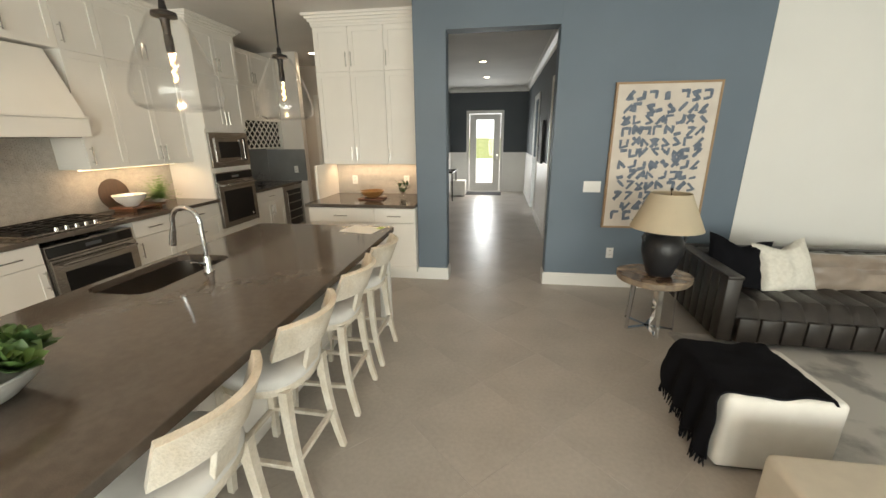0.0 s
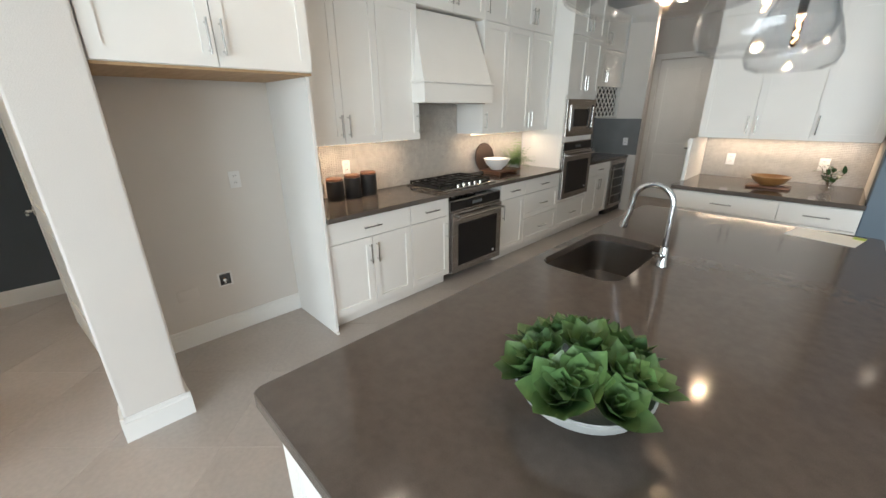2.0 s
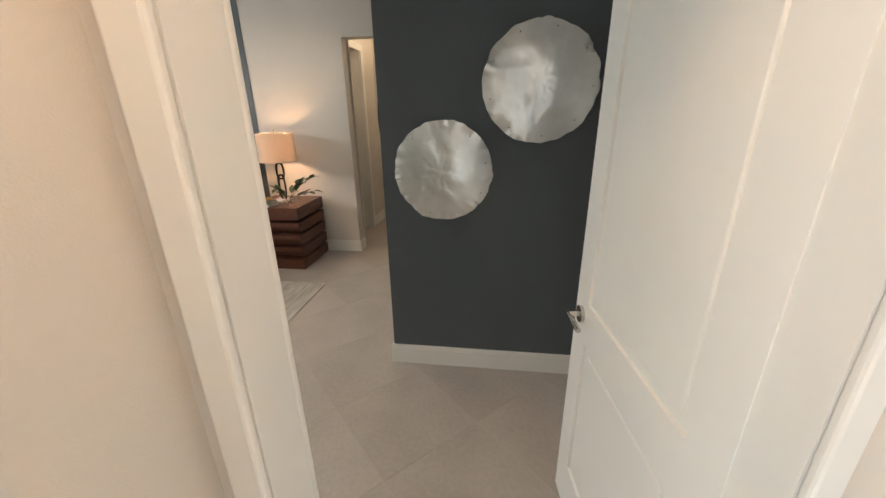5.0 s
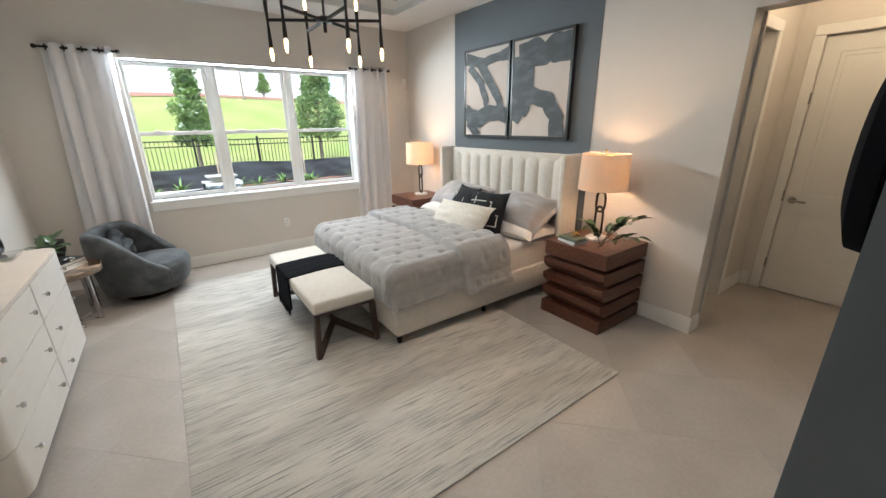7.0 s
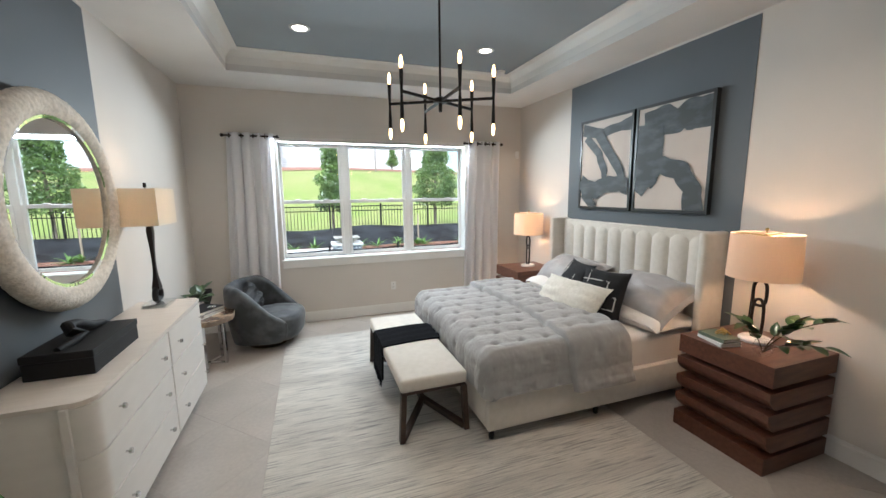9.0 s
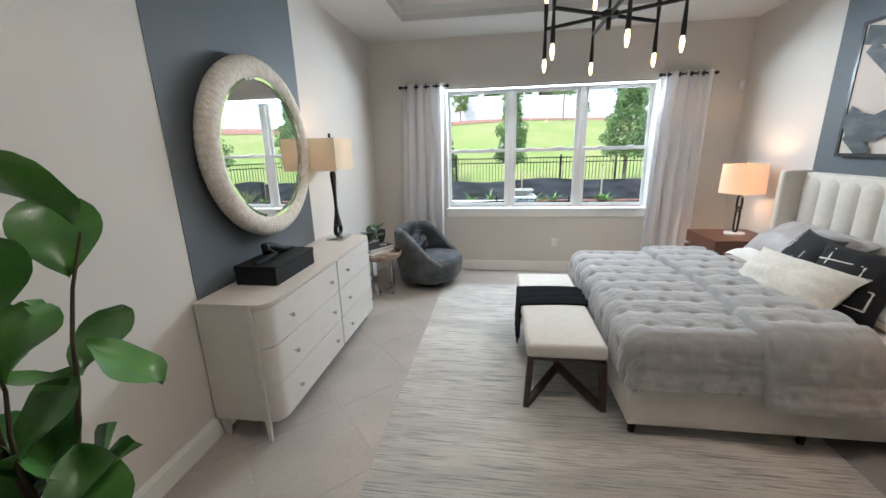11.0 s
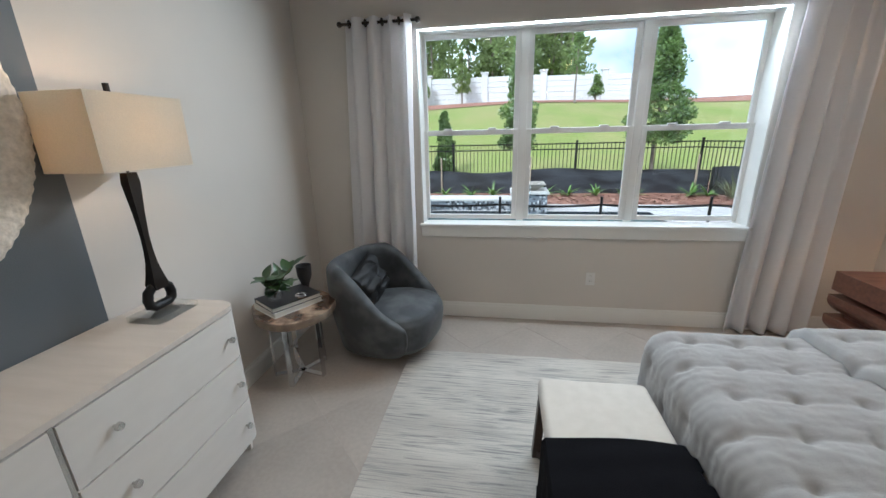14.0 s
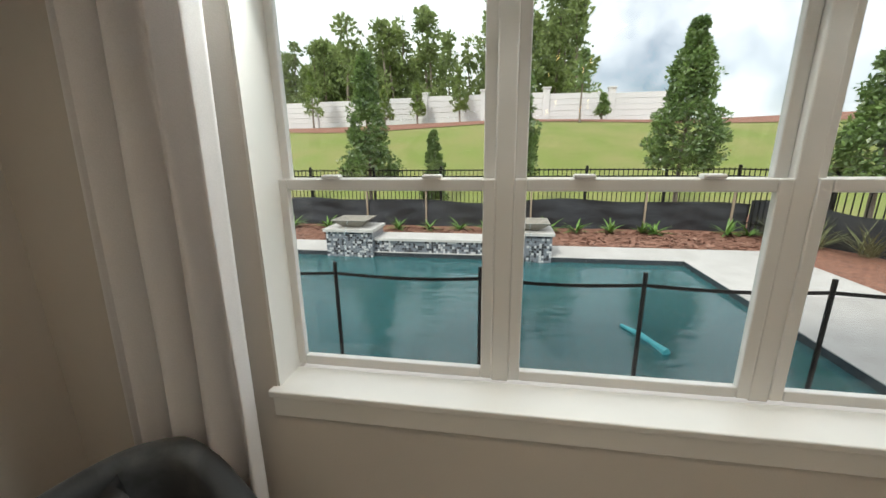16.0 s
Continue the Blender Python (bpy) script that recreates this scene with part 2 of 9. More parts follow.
# ---- building helpers ----
class Geo:
    """Collects shapes into one mesh."""

    def __init__(self):
        self.bm = bmesh.new()

    def add(self, verts, m=None):
        if m is not None:
            bmesh.ops.transform(self.bm, matrix=m, verts=verts)
        return self

    def box(self, x0, x1, y0, y1, z0, z1, bev=0.0, m=None, seg=2):
        r = bmesh.ops.create_cube(self.bm, size=1)
        v = r["verts"]
        bmesh.ops.transform(self.bm, matrix=Matrix.Translation(((x0 + x1) / 2, (y0 + y1) / 2, (z0 + z1) / 2)) @ Matrix.Diagonal((abs(x1 - x0), abs(y1 - y0), abs(z1 - z0), 1)), verts=v)
        if m is not None:
            bmesh.ops.transform(self.bm, matrix=m, verts=v)
        if bev:
            edges = list({e for w in v for e in w.link_edges})
            bmesh.ops.bevel(self.bm, geom=edges, offset=bev, segments=seg, affect='EDGES', profile=0.5)
        return self

    def cyl(self, p0, p1, r0, r1=None, seg=16, caps=True):
        r1 = r0 if r1 is None else r1
        a, b = Vector(p0), Vector(p1)
        d = b - a
        r = bmesh.ops.create_cone(self.bm, cap_ends=caps, segments=seg, radius1=r0, radius2=r1, depth=d.length)
        m = Matrix.Translation((a + b) / 2) @ d.to_track_quat('Z', 'Y').to_matrix().to_4x4()
        bmesh.ops.transform(self.bm, matrix=m, verts=r["verts"])
        return self

    def bar(self, p0, p1, w, h, bev=0.0, w1=None, h1=None, up=(0, 0, 1)):
        """A rectangular bar between two points, tapering where w1, h1 are given."""
        a, b = Vector(p0), Vector(p1)
        d = (b - a).normalized()
        side = d.cross(Vector(up))
        side = side.normalized() if side.length > 1e-4 else Vector((1, 0, 0))
        top = side.cross(d).normalized()
        w1, h1 = w1 or w, h1 or h
        vs = []
        for c, ww, hh in ((a, w, h), (b, w1, h1)):
            for sx, sz in ((-1, -1), (1, -1), (1, 1), (-1, 1)):
                vs.append(self.bm.verts.new(c + side * sx * ww / 2 + top * sz * hh / 2))
        fs = [self.bm.faces.new([vs[i] for i in f]) for f in ((3, 2, 1, 0), (4, 5, 6, 7), (0, 1, 5, 4), (1, 2, 6, 5), (2, 3, 7, 6), (3, 0, 4, 7))]
        if bev:
            bmesh.ops.bevel(self.bm, geom=list({e for f in fs for e in f.edges}), offset=bev, segments=2, affect='EDGES', profile=0.5)
        return self

    def tube(self, pts, r, seg=10, closed=False, radii=None):
        pts = [Vector(p) for p in pts]
        n = len(pts)
        rings = []
        nrm = None
        for i, p in enumerate(pts):
            d = (pts[(i + 1) % n] - pts[i - 1]) if closed else (pts[min(i + 1, n - 1)] - pts[max(i - 1, 0)])
            d.normalize()
            if nrm is None:
                nrm = d.orthogonal().normalized()
            nrm = (nrm - d * nrm.dot(d)).normalized()
            bn = d.cross(nrm)
            rr = radii[i] if radii else r
            rings.append([self.bm.verts.new(p + (nrm * math.cos(2 * math.pi * k / seg) + bn * math.sin(2 * math.pi * k / seg)) * rr) for k in range(seg)])
        for i in range(n if closed else n - 1):
            a, b = rings[i], rings[(i + 1) % n]
            for k in range(seg):
                self.bm.faces.new((a[k], a[(k + 1) % seg], b[(k + 1) % seg], b[k]))
        if not closed:
            self.bm.faces.new(rings[0][::-1])
            self.bm.faces.new(rings[-1])
        return self

    def lathe(self, prof, c=(0, 0, 0), seg=32, axis='Z', sx=1.0, sy=1.0):
        """prof: (radius, height) pairs, bottom to top."""
        rings = []
        for r, h in prof:
            if r < 1e-5:
                rings.append([self.bm.verts.new((c[0], c[1], c[2] + h))])
            else:
                rings.append([self.bm.verts.new((c[0] + sx * r * math.cos(2 * math.pi * k / seg), c[1] + sy * r * math.sin(2 * math.pi * k / seg), c[2] + h)) for k in range(seg)])
        for a, b in zip(rings, rings[1:]):
            for k in range(seg):
                k2 = (k + 1) % seg
                if len(a) == 1 and len(b) == 1:
                    continue
                if len(a) == 1:
                    self.bm.faces.new((a[0], b[k2], b[k]))
                elif len(b) == 1:
                    self.bm.faces.new((a[k], a[k2], b[0]))
                else:
                    self.bm.faces.new((a[k], a[k2], b[k2], b[k]))
        return self

    def ball(self, c, r, sub=2, scale=(1, 1, 1), m=None):
        q = bmesh.ops.create_icosphere(self.bm, subdivisions=sub, radius=r)
        bmesh.ops.transform(self.bm, matrix=Matrix.Translation(c) @ Matrix.Diagonal((*scale, 1)), verts=q["verts"])
        if m is not None:
            bmesh.ops.transform(self.bm, matrix=m, verts=q["verts"])
        return self

    def sheet(self, nu, nv, fn, thick=0.0, wrap=False):
        """A grid of points fn(u, v), u and v from 0 to 1."""
        rows = [[self.bm.verts.new(fn(i / nu, j / nv)) for j in range(nv + (0 if wrap else 1))] for i in range(nu + 1)]
        faces = []
        m = len(rows[0])
        for i in range(nu):
            for j in range(nv):
                faces.append(self.bm.faces.new((rows[i][j], rows[i + 1][j], rows[i + 1][(j + 1) % m], rows[i][(j + 1) % m])))
        if thick:
            bmesh.ops.recalc_face_normals(self.bm, faces=faces)
            bmesh.ops.solidify(self.bm, geom=faces, thickness=thick)
        return self

    def prism(self, outline, z0, z1, bev=0.0):
        """An outline in x and y, upright between two heights."""
        lo = [self.bm.verts.new((x, y, z0)) for x, y in outline]
        hi = [self.bm.verts.new((x, y, z1)) for x, y in outline]
        n = len(lo)
        fs = [self.bm.faces.new(lo[::-1]), self.bm.faces.new(hi)]
        for i in range(n):
            fs.append(self.bm.faces.new((lo[i], lo[(i + 1) % n], hi[(i + 1) % n], hi[i])))
        if bev:
            bmesh.ops.bevel(self.bm, geom=list(fs[0].edges) + list(fs[1].edges), offset=bev, segments=2, affect='EDGES', profile=0.5)
        return self

    def move(self, m):
        bmesh.ops.transform(self.bm, matrix=m, verts=self.bm.verts[:])
        return self


def link(name, g, material, parent=None, smooth=False):
    bm = g.bm
    bmesh.ops.recalc_face_normals(bm, faces=bm.faces[:])
    me = bpy.data.meshes.new(name)
    bm.to_mesh(me)
    bm.free()
    if smooth:
        me.polygons.foreach_set("use_smooth", [True] * len(me.polygons))
        if smooth != "all":
            me.set_sharp_from_angle(angle=radians(38))
    me.materials.append(material)
    ob = new(name, me)
    if parent is not None:
        ob.parent = parent
    return ob


def part(name, g, material, parent, label="", smooth=True):
    ob = link(name, g, material, parent, smooth)
    return tagged(ob, label) if label else ob


def thing(name, label, category, m=None, group=""):
    ob = new(name)
    ob.empty_display_size = 0.1
    if m is not None:
        ob.matrix_world = m
    return tagged(ob, label, category, group)


def single(name, g, material, label, category, m=None, group="", kind="", smooth=True):
    ob = link(name, g, material, None, smooth)
    if m is not None:
        ob.matrix_world = m
    return tagged(ob, label, category, group, kind)


def structure(name, g, material, label, category="wall"):
    return single(name, g, material, label, category, kind="structure", smooth=False)
# ---- structure ----
H = 3.05          # ceiling height
X_SW, X_BED = -2.82, -3.05       # kitchen and bedroom faces of the wall between them
Y_WIN, X_HEAD = -5.63, -7.635
structure("floor", Geo().box(-10.2, 8, -5.9, 14.4, -0.2, -0.0014), GROUT, "pale grout bed under diagonal floor tiles", "floor")
FLOOR = bpy.data.objects["floor"]
# kitchen
structure("wall_range", Geo().box(-3.72, -3.57, 1.28, 9.15, 0, H), WALL, "plain light greige painted wall behind the kitchen cabinets")
structure("wall_fridge_side", Geo().box(-3.72, X_SW, 1.0, 1.28, 0, H, 0.012), WALL, "narrow greige wall end beside the empty fridge alcove")
structure("wall_switch", Geo().box(X_BED, -2.952, -5.63, -0.06, 0, H).box(-2.955, X_SW, -5.63, 0.14, 0, H, 0.012), WALL, "light greige wall with light switches between living room and bedroom")
structure("wall_switch_accent", Geo().box(X_SW, X_SW + 0.004, -4.5, -0.6, 0.0, H), BLUE, "slate blue painted band on the greige wall")
structure("wall_vestibule", Geo().box(-3.84, -2.95, -0.06, 0.05, 0, H), WALL, "greige wall of the short passage into the bedroom")
structure("wall_bedroom_door", Geo().box(-3.84, -3.72, 0.05, 0.13, 0, H).box(-3.84, -3.72, 0.985, 1.03, 0, H).box(-3.84, -3.72, 0.13, 0.985, 2.44, H), WALL, "greige wall around the bedroom doorway")
structure("wall_back_pantry", Geo().box(-3.72, -3.12, 9.0, 9.15, 0, H).box(-2.28, -1.55, 9.0, 9.15, 0, H).box(-3.12, -2.28, 9.0, 9.15, 2.44, H).box(-3.12, -2.28, 9.06, 9.15, 0, 2.44), WALL, "greige wall at the end of the kitchen passage")
structure("wall_coffee_bar", Geo().box(-1.70, -0.9, 6.24, 6.39, 0, H).box(-1.70, -1.55, 6.39, 9.0, 0, H).box(-0.9, -0.3, 6.24, 6.39, 0, H).box(-0.308, -0.20, 5.61, 6.24, 0, H), WALL, "greige wall behind the coffee bar cabinets")
structure("wall_blue", Geo().box(-0.308, 0.04, 5.41, 5.61, 0, H, 0.01).box(1.172, 3.06, 5.41, 5.61, 0, H, 0.01).box(0.03, 1.18, 5.411, 5.61, 2.70, H), BLUE, "slate blue painted wall with a wide opening to the foyer")
structure("wall_living_white", Geo().box(3.06, 8, 5.414, 5.61, 0, H), WHITEWALL, "white painted living room wall behind the sofa")
structure("wall_living_east", Geo().box(7.9, 8.05, -4.6, 5.6, 0, H), WHITEWALL, "white painted living room side wall")
structure("wall_patio", Geo().box(X_SW, -1.4, -4.75, -4.6, 0, H).box(5.8, 8.0, -4.75, -4.6, 0, H).box(-1.4, 5.8, -4.75, -4.6, 2.75, H), WHITEWALL, "white wall around wide glass patio doors")
# foyer
structure("wall_foyer_left", Geo().box(-1.05, -0.9, 6.39, 13.3, 1.2, H), NAVY, "dark slate painted upper foyer wall")
structure("wainscot_foyer_left", Geo().box(-1.05, -0.885, 6.39, 13.3, 0, 1.2), TRIM, "white panelled lower foyer wall", "wainscot")
structure("wall_foyer_right", Geo().box(1.42, 1.57, 5.61, 6.5, 0, H).box(1.42, 1.57, 7.5, 9.6, 1.2, H).box(1.42, 1.57, 10.5, 13.3, 1.2, H).box(1.42, 1.57, 6.5, 7.5, 2.44, H).box(1.42, 1.57, 9.6, 10.5, 2.44, H), NAVY, "dark slate painted foyer side wall with two doorways")
structure("wainscot_foyer_right", Geo().box(1.405, 1.57, 7.5, 9.6, 0, 1.2).box(1.405, 1.57, 10.5, 13.3, 0, 1.2), TRIM, "white panelled lower foyer wall beside the doorways", "wainscot")
structure("wall_foyer_front", Geo().box(-1.05, -0.40, 13.3, 13.45, 1.2, H).box(0.73, 1.57, 13.3, 13.45, 1.2, H).box(-0.40, 0.73, 13.3, 13.45, 2.42, H), NAVY, "dark slate painted wall around the front door")
structure("wainscot_foyer_front", Geo().box(-1.05, -0.40, 13.285, 13.45, 0, 1.2).box(0.73, 1.57, 13.285, 13.45, 0, 1.2), TRIM, "white panelled lower wall beside the front door", "wainscot")
structure("wall_study", Geo().box(3.6, 3.75, 5.61, 13.3, 0, H).box(1.57, 3.6, 8.35, 8.45, 0, H).box(1.57, 3.6, 13.2, 13.3, 0, H), WHITEWALL, "white wall of the room beside the foyer")
structure("ceiling_kitchen", Geo().box(X_SW, 8.0, -4.75, 14.0, H, H + 0.15).box(-3.84, X_SW, 1.0, 9.2, H, H + 0.15), CEIL, "flat light grey ceiling of kitchen and living room", "ceiling")
# bedroom
structure("wall_window", Geo().box(-7.80, -6.69, Y_WIN - 0.22, Y_WIN, 0, H).box(-4.07, X_SW, Y_WIN - 0.22, Y_WIN, 0, H).box(-6.69, -4.07, Y_WIN - 0.22, Y_WIN, 0, 0.86).box(-6.69, -4.07, Y_WIN - 0.22, Y_WIN, 2.44, H), WALL, "light greige bedroom wall with a triple window")
structure("wall_headboard", Geo().box(-7.80, X_HEAD, -5.63, -1.14, 0, H).box(-7.80, X_HEAD, -1.14, -0.134, 2.42, H), WALL, "light greige wall behind the bed")
structure("wall_headboard_accent", Geo().box(X_HEAD, X_HEAD + 0.004, -4.39, -2.26, 0.14, H - 0.02), CHARBLUE, "charcoal blue painted panel behind the headboard")
structure("wall_mirror_accent", Geo().box(X_BED - 0.004, X_BED, -3.66, -2.20, 0.14, H - 0.02), CHARBLUE, "charcoal blue painted panel behind the mirror")
structure("wall_disc", Geo().box(-7.80, -5.481, -0.134, 1.1, 0, H), NAVY, "dark slate painted closet block wall facing the door")
structure("wall_bedroom_north", Geo().box(-7.8, -3.84, 1.1, 1.25, 0, H).box(-3.84, -3.72, 1.0, 1.25, 0, H), WALL, "light greige wall behind the open door")
structure("wall_hall", Geo().box(-9.40, -9.24, -1.3, -1.12, 0, H).box(-9.40, -9.24, -0.25, 0.0, 0, H).box(-9.40, -9.24, -1.12, -0.25, 2.44, H).box(-9.40, -9.30, -1.12, -0.25, 0, 2.44)
          .box(-9.3, -8.68, -1.44, -1.30, 0, H).box(-7.93, -7.80, -1.44, -1.30, 0, H).box(-8.68, -7.93, -1.44, -1.30, 2.44, H).box(-9.24, -7.80, -0.134, 0.0, 0, H).box(-7.81, -7.79, -1.3, -1.12, 0, H), WALL, "warm lit greige walls of a small hall")
structure("wall_bath", Geo().box(-9.4, -9.3, -3.6, -1.44, 0, H).box(-9.3, -7.8, -3.6, -3.5, 0, H), WALL, "warm lit wall of the room past the hall")
structure("ceiling_bedroom", Geo().box(-7.8, -7.05, -5.85, 1.2, H, H + 0.5).box(-3.70, X_SW, -5.85, 1.0, H, H + 0.5).box(-7.05, -3.70, -5.85, -4.91, H, H + 0.5).box(-7.05, -3.84, -0.93, 1.2, H, H + 0.5).box(-3.84, -3.70, -0.93, 1.0, H, H + 0.5).box(-9.4, -7.8, -3.6, 0.1, H, H + 0.15), CEIL, "white bedroom ceiling around a raised tray", "ceiling")
structure("ceiling_tray", Geo().box(-7.06, -3.69, -4.92, -0.92, 3.25, 3.40), TRAYBLUE, "grey blue raised tray ceiling", "ceiling")


def crown(name, corners, z, size, inward, label):
    """A crown moulding along a closed run of corners, stepping in towards its middle."""
    g = Geo()
    prof = [(0.0, 0.0), (0.012, 0.0), (0.018, 0.25), (0.06, 0.55), (0.5, 0.9), (0.62, 0.93), (1.0, 0.95), (1.0, 1.0), (0.0, 1.0)]
    cx, cy = sum(c[0] for c in corners) / len(corners), sum(c[1] for c in corners) / len(corners)
    rows = []
    for x, y in corners:
        rows.append([g.bm.verts.new((x + math.copysign(u * size, cx - x) * inward, y + math.copysign(u * size, cy - y) * inward, z + v * size)) for u, v in prof])
    for i in range(len(rows)):
        a, b = rows[i], rows[(i + 1) % len(rows)]
        for k in range(len(prof)):
            g.bm.faces.new((a[k], a[(k + 1) % len(prof)], b[(k + 1) % len(prof)], b[k]))
    return structure(name, g, TRIM, label, "trim")


crown("trim_tray_crown", [(-7.05, -4.91), (-3.70, -4.91), (-3.70, -0.93), (-7.05, -0.93)], 3.115, 0.135, 1, "cream crown moulding round the tray ceiling")
crown("trim_foyer_crown", [(-0.9, 6.39), (1.42, 6.39), (1.42, 13.3), (-0.9, 13.3)], 2.93, 0.12, 1, "white crown moulding in the foyer")


def skirting(runs, label="white painted baseboard along the wall"):
    """Each run: two points on a wall face and the way out of the wall."""
    for (x0, y0), (x1, y1), (nx, ny) in runs:
        g = Geo()
        for d, z0, z1 in ((0.016, 0, 0.115), (0.011, 0.115, 0.135), (0.006, 0.135, 0.142)):
            xs, ys = sorted((x0, x1)), sorted((y0, y1))
            if nx:
                a, b = sorted((x0, x0 + nx * d))
                g.box(a, b, ys[0], ys[1], z0, z1)
            else:
                a, b = sorted((y0, y0 + ny * d))
                g.box(xs[0], xs[1], a, b, z0, z1)
        structure("baseboard", g, TRIM, label, "baseboard")


skirting([((-3.70, 0.051), (-2.951, 0.051), (0, 1)), ((-2.966, 0.141), (-2.804, 0.141), (0, 1)), ((X_SW + 0.001, -4.6), (X_SW + 0.001, 0.156), (1, 0)),
          ((-3.70, 1.029), (-2.951, 1.029), (0, -1)), ((-2.966, 0.999), (-2.804, 0.999), (0, -1)), ((X_SW + 0.001, 0.983), (X_SW + 0.001, 1.296), (1, 0)), ((-3.57, 1.281), (-2.804, 1.281), (0, 1)),
          ((-3.569, 1.297), (-3.569, 2.29), (1, 0)), ((-0.324, 5.409), (0.056, 5.409), (0, -1)), ((0.041, 5.409), (0.041, 5.61), (1, 0)),
          ((1.156, 5.409), (3.06, 5.409), (0, -1)), ((1.171, 5.409), (1.171, 5.61), (-1, 0)), ((3.06, 5.412), (7.9, 5.412), (0, -1)),
          ((-3.72, 8.999), (-3.2, 8.999), (0, -1)), ((1.404, 7.6), (1.404, 9.5), (-1, 0)), ((1.404, 10.6), (1.404, 13.28), (-1, 0)), ((-0.884, 6.4), (-0.884, 13.28), (1, 0)),
          ((X_BED - 0.001, -5.63), (X_BED - 0.001, -0.06), (-1, 0)), ((-7.635, Y_WIN + 0.001), (X_BED, Y_WIN + 0.001), (0, 1)), ((X_HEAD + 0.001, -5.61), (X_HEAD + 0.001, -1.124), (1, 0)),
          ((-7.80, -1.139), (X_HEAD + 0.016, -1.139), (0, 1)), ((-5.480, -0.15), (-5.480, 1.084), (1, 0)), ((-7.80, -0.135), (-5.465, -0.135), (0, -1)), ((-5.465, 1.099), (-3.84, 1.099), (0, -1)),
          ((-9.239, -1.28), (-9.239, -1.21), (1, 0)), ((-9.22, -1.299), (-8.77, -1.299), (0, 1)), ((-9.22, -0.135), (-7.8, -0.135), (0, -1)), ((-3.84, -0.061), (-3.06, -0.061), (0, -1))])


def casing(name, axis, at, a0, a1, top, out, w=0.085, d=0.02, label="white painted door casing"):
    """Trim round a doorway: axis is the wall's normal, at its face, a0..a1 the opening, out the way into the room."""
    g = Geo()
    lo, hi = sorted((at, at + out * d))
    for p, q, z0, z1 in ((a0 - w, a0, 0, top), (a1, a1 + w, 0, top), (a0 - w, a1 + w, top, top + w)):
        if axis == 'x':
            g.box(lo, hi, p, q, z0, z1, 0.006)
        else:
            g.box(p, q, lo, hi, z0, z1, 0.006)
    return structure(name, g, TRIM, label, "trim")


casing("trim_bedroom_casing", 'x', -3.719, 0.15, 0.965, 2.42, 1, w=0.063)
casing("trim_bedroom_casing_inner", 'x', -3.841, 0.15, 0.965, 2.42, -1, w=0.09)
structure("trim_bedroom_jamb", Geo().box(-3.839, -3.721, 0.131, 0.15, 0, 2.42).box(-3.839, -3.721, 0.965, 0.984, 0, 2.42).box(-3.839, -3.721, 0.131, 0.984, 2.42, 2.439), TRIM, "white painted door jamb", "trim")
casing("trim_hall_casing", 'x', -9.239, -1.10, -0.27, 2.42, 1)
casing("trim_bath_casing", 'y', -1.299, -8.66, -7.95, 2.42, 1)
structure("trim_bath_jamb", Geo().box(-8.679, -8.66, -1.439, -1.301, 0, 2.42).box(-7.95, -7.931, -1.439, -1.301, 0, 2.42), TRIM, "white painted door jamb", "trim")
casing("trim_pantry_casing", 'y', 8.999, -3.10, -2.30, 2.42, -1)
casing("trim_front_casing", 'y', 13.284, -0.31, 0.64, 2.33, -1, w=0.09)
casing("trim_study_casing", 'x', 1.404, 6.52, 7.48, 2.42, -1, w=0.1)
casing("trim_study_casing_far", 'x', 1.404, 9.62, 10.48, 2.42, -1, w=0.1)


def panel_door(name, m, w, h, label, handle=True, hinges=(), kind="structure", knob=NICKEL):
    """A white two-panel door leaf, hinged at local x 0, y its thickness, with a lever at its free edge."""
    top = thing(name, label, "door", m)
    if kind:
        tagged(top, kind=kind)
    t = 0.04
    g = Geo()
    st, rail = 0.115, 0.12
    zs = (0.012, 0.24, 0.86, 1.02, h - 0.13, h)
    g.box(0, st, 0, t, zs[0], h).box(w - st, w, 0, t, zs[0], h)
    for z0, z1 in ((zs[0], zs[1]), (zs[2], zs[3]), (zs[4], zs[5])):
        g.box(st, w - st, 0, t, z0, z1)
    part("leaf", g, TRIM, top, smooth=False)
    for z0, z1 in ((zs[1], zs[2]), (zs[3], zs[4])):
        part("panel", Geo().box(st, w - st, 0.011, t - 0.011, z0, z1).box(st + 0.035, w - st - 0.035, 0.005, t - 0.005, z0 + 0.035, z1 - 0.035, 0.005), TRIM, top, smooth=False)
    if handle:
        for s, y in ((-1, 0), (1, t)):
            g = Geo().cyl((w - 0.065, y, 0.96), (w - 0.065, y + s * 0.012, 0.96), 0.032, seg=20).cyl((w - 0.065, y, 0.96), (w - 0.065, y + s * 0.05, 0.96), 0.011)
            g.tube([(w - 0.065, y + s * 0.05, 0.96), (w - 0.10, y + s * 0.052, 0.962), (w - 0.175, y + s * 0.048, 0.955)], 0.0095)
            part("lever_handle", g, knob, top, "polished nickel lever handle")
    for z in hinges:
        part("hinge", Geo().cyl((-0.004, -0.008, z - 0.05), (-0.004, -0.008, z + 0.05), 0.009).box(-0.002, 0.035, -0.004, 0.001, z - 0.05, z + 0.05), NICKEL, top, "nickel hinge")
    return top


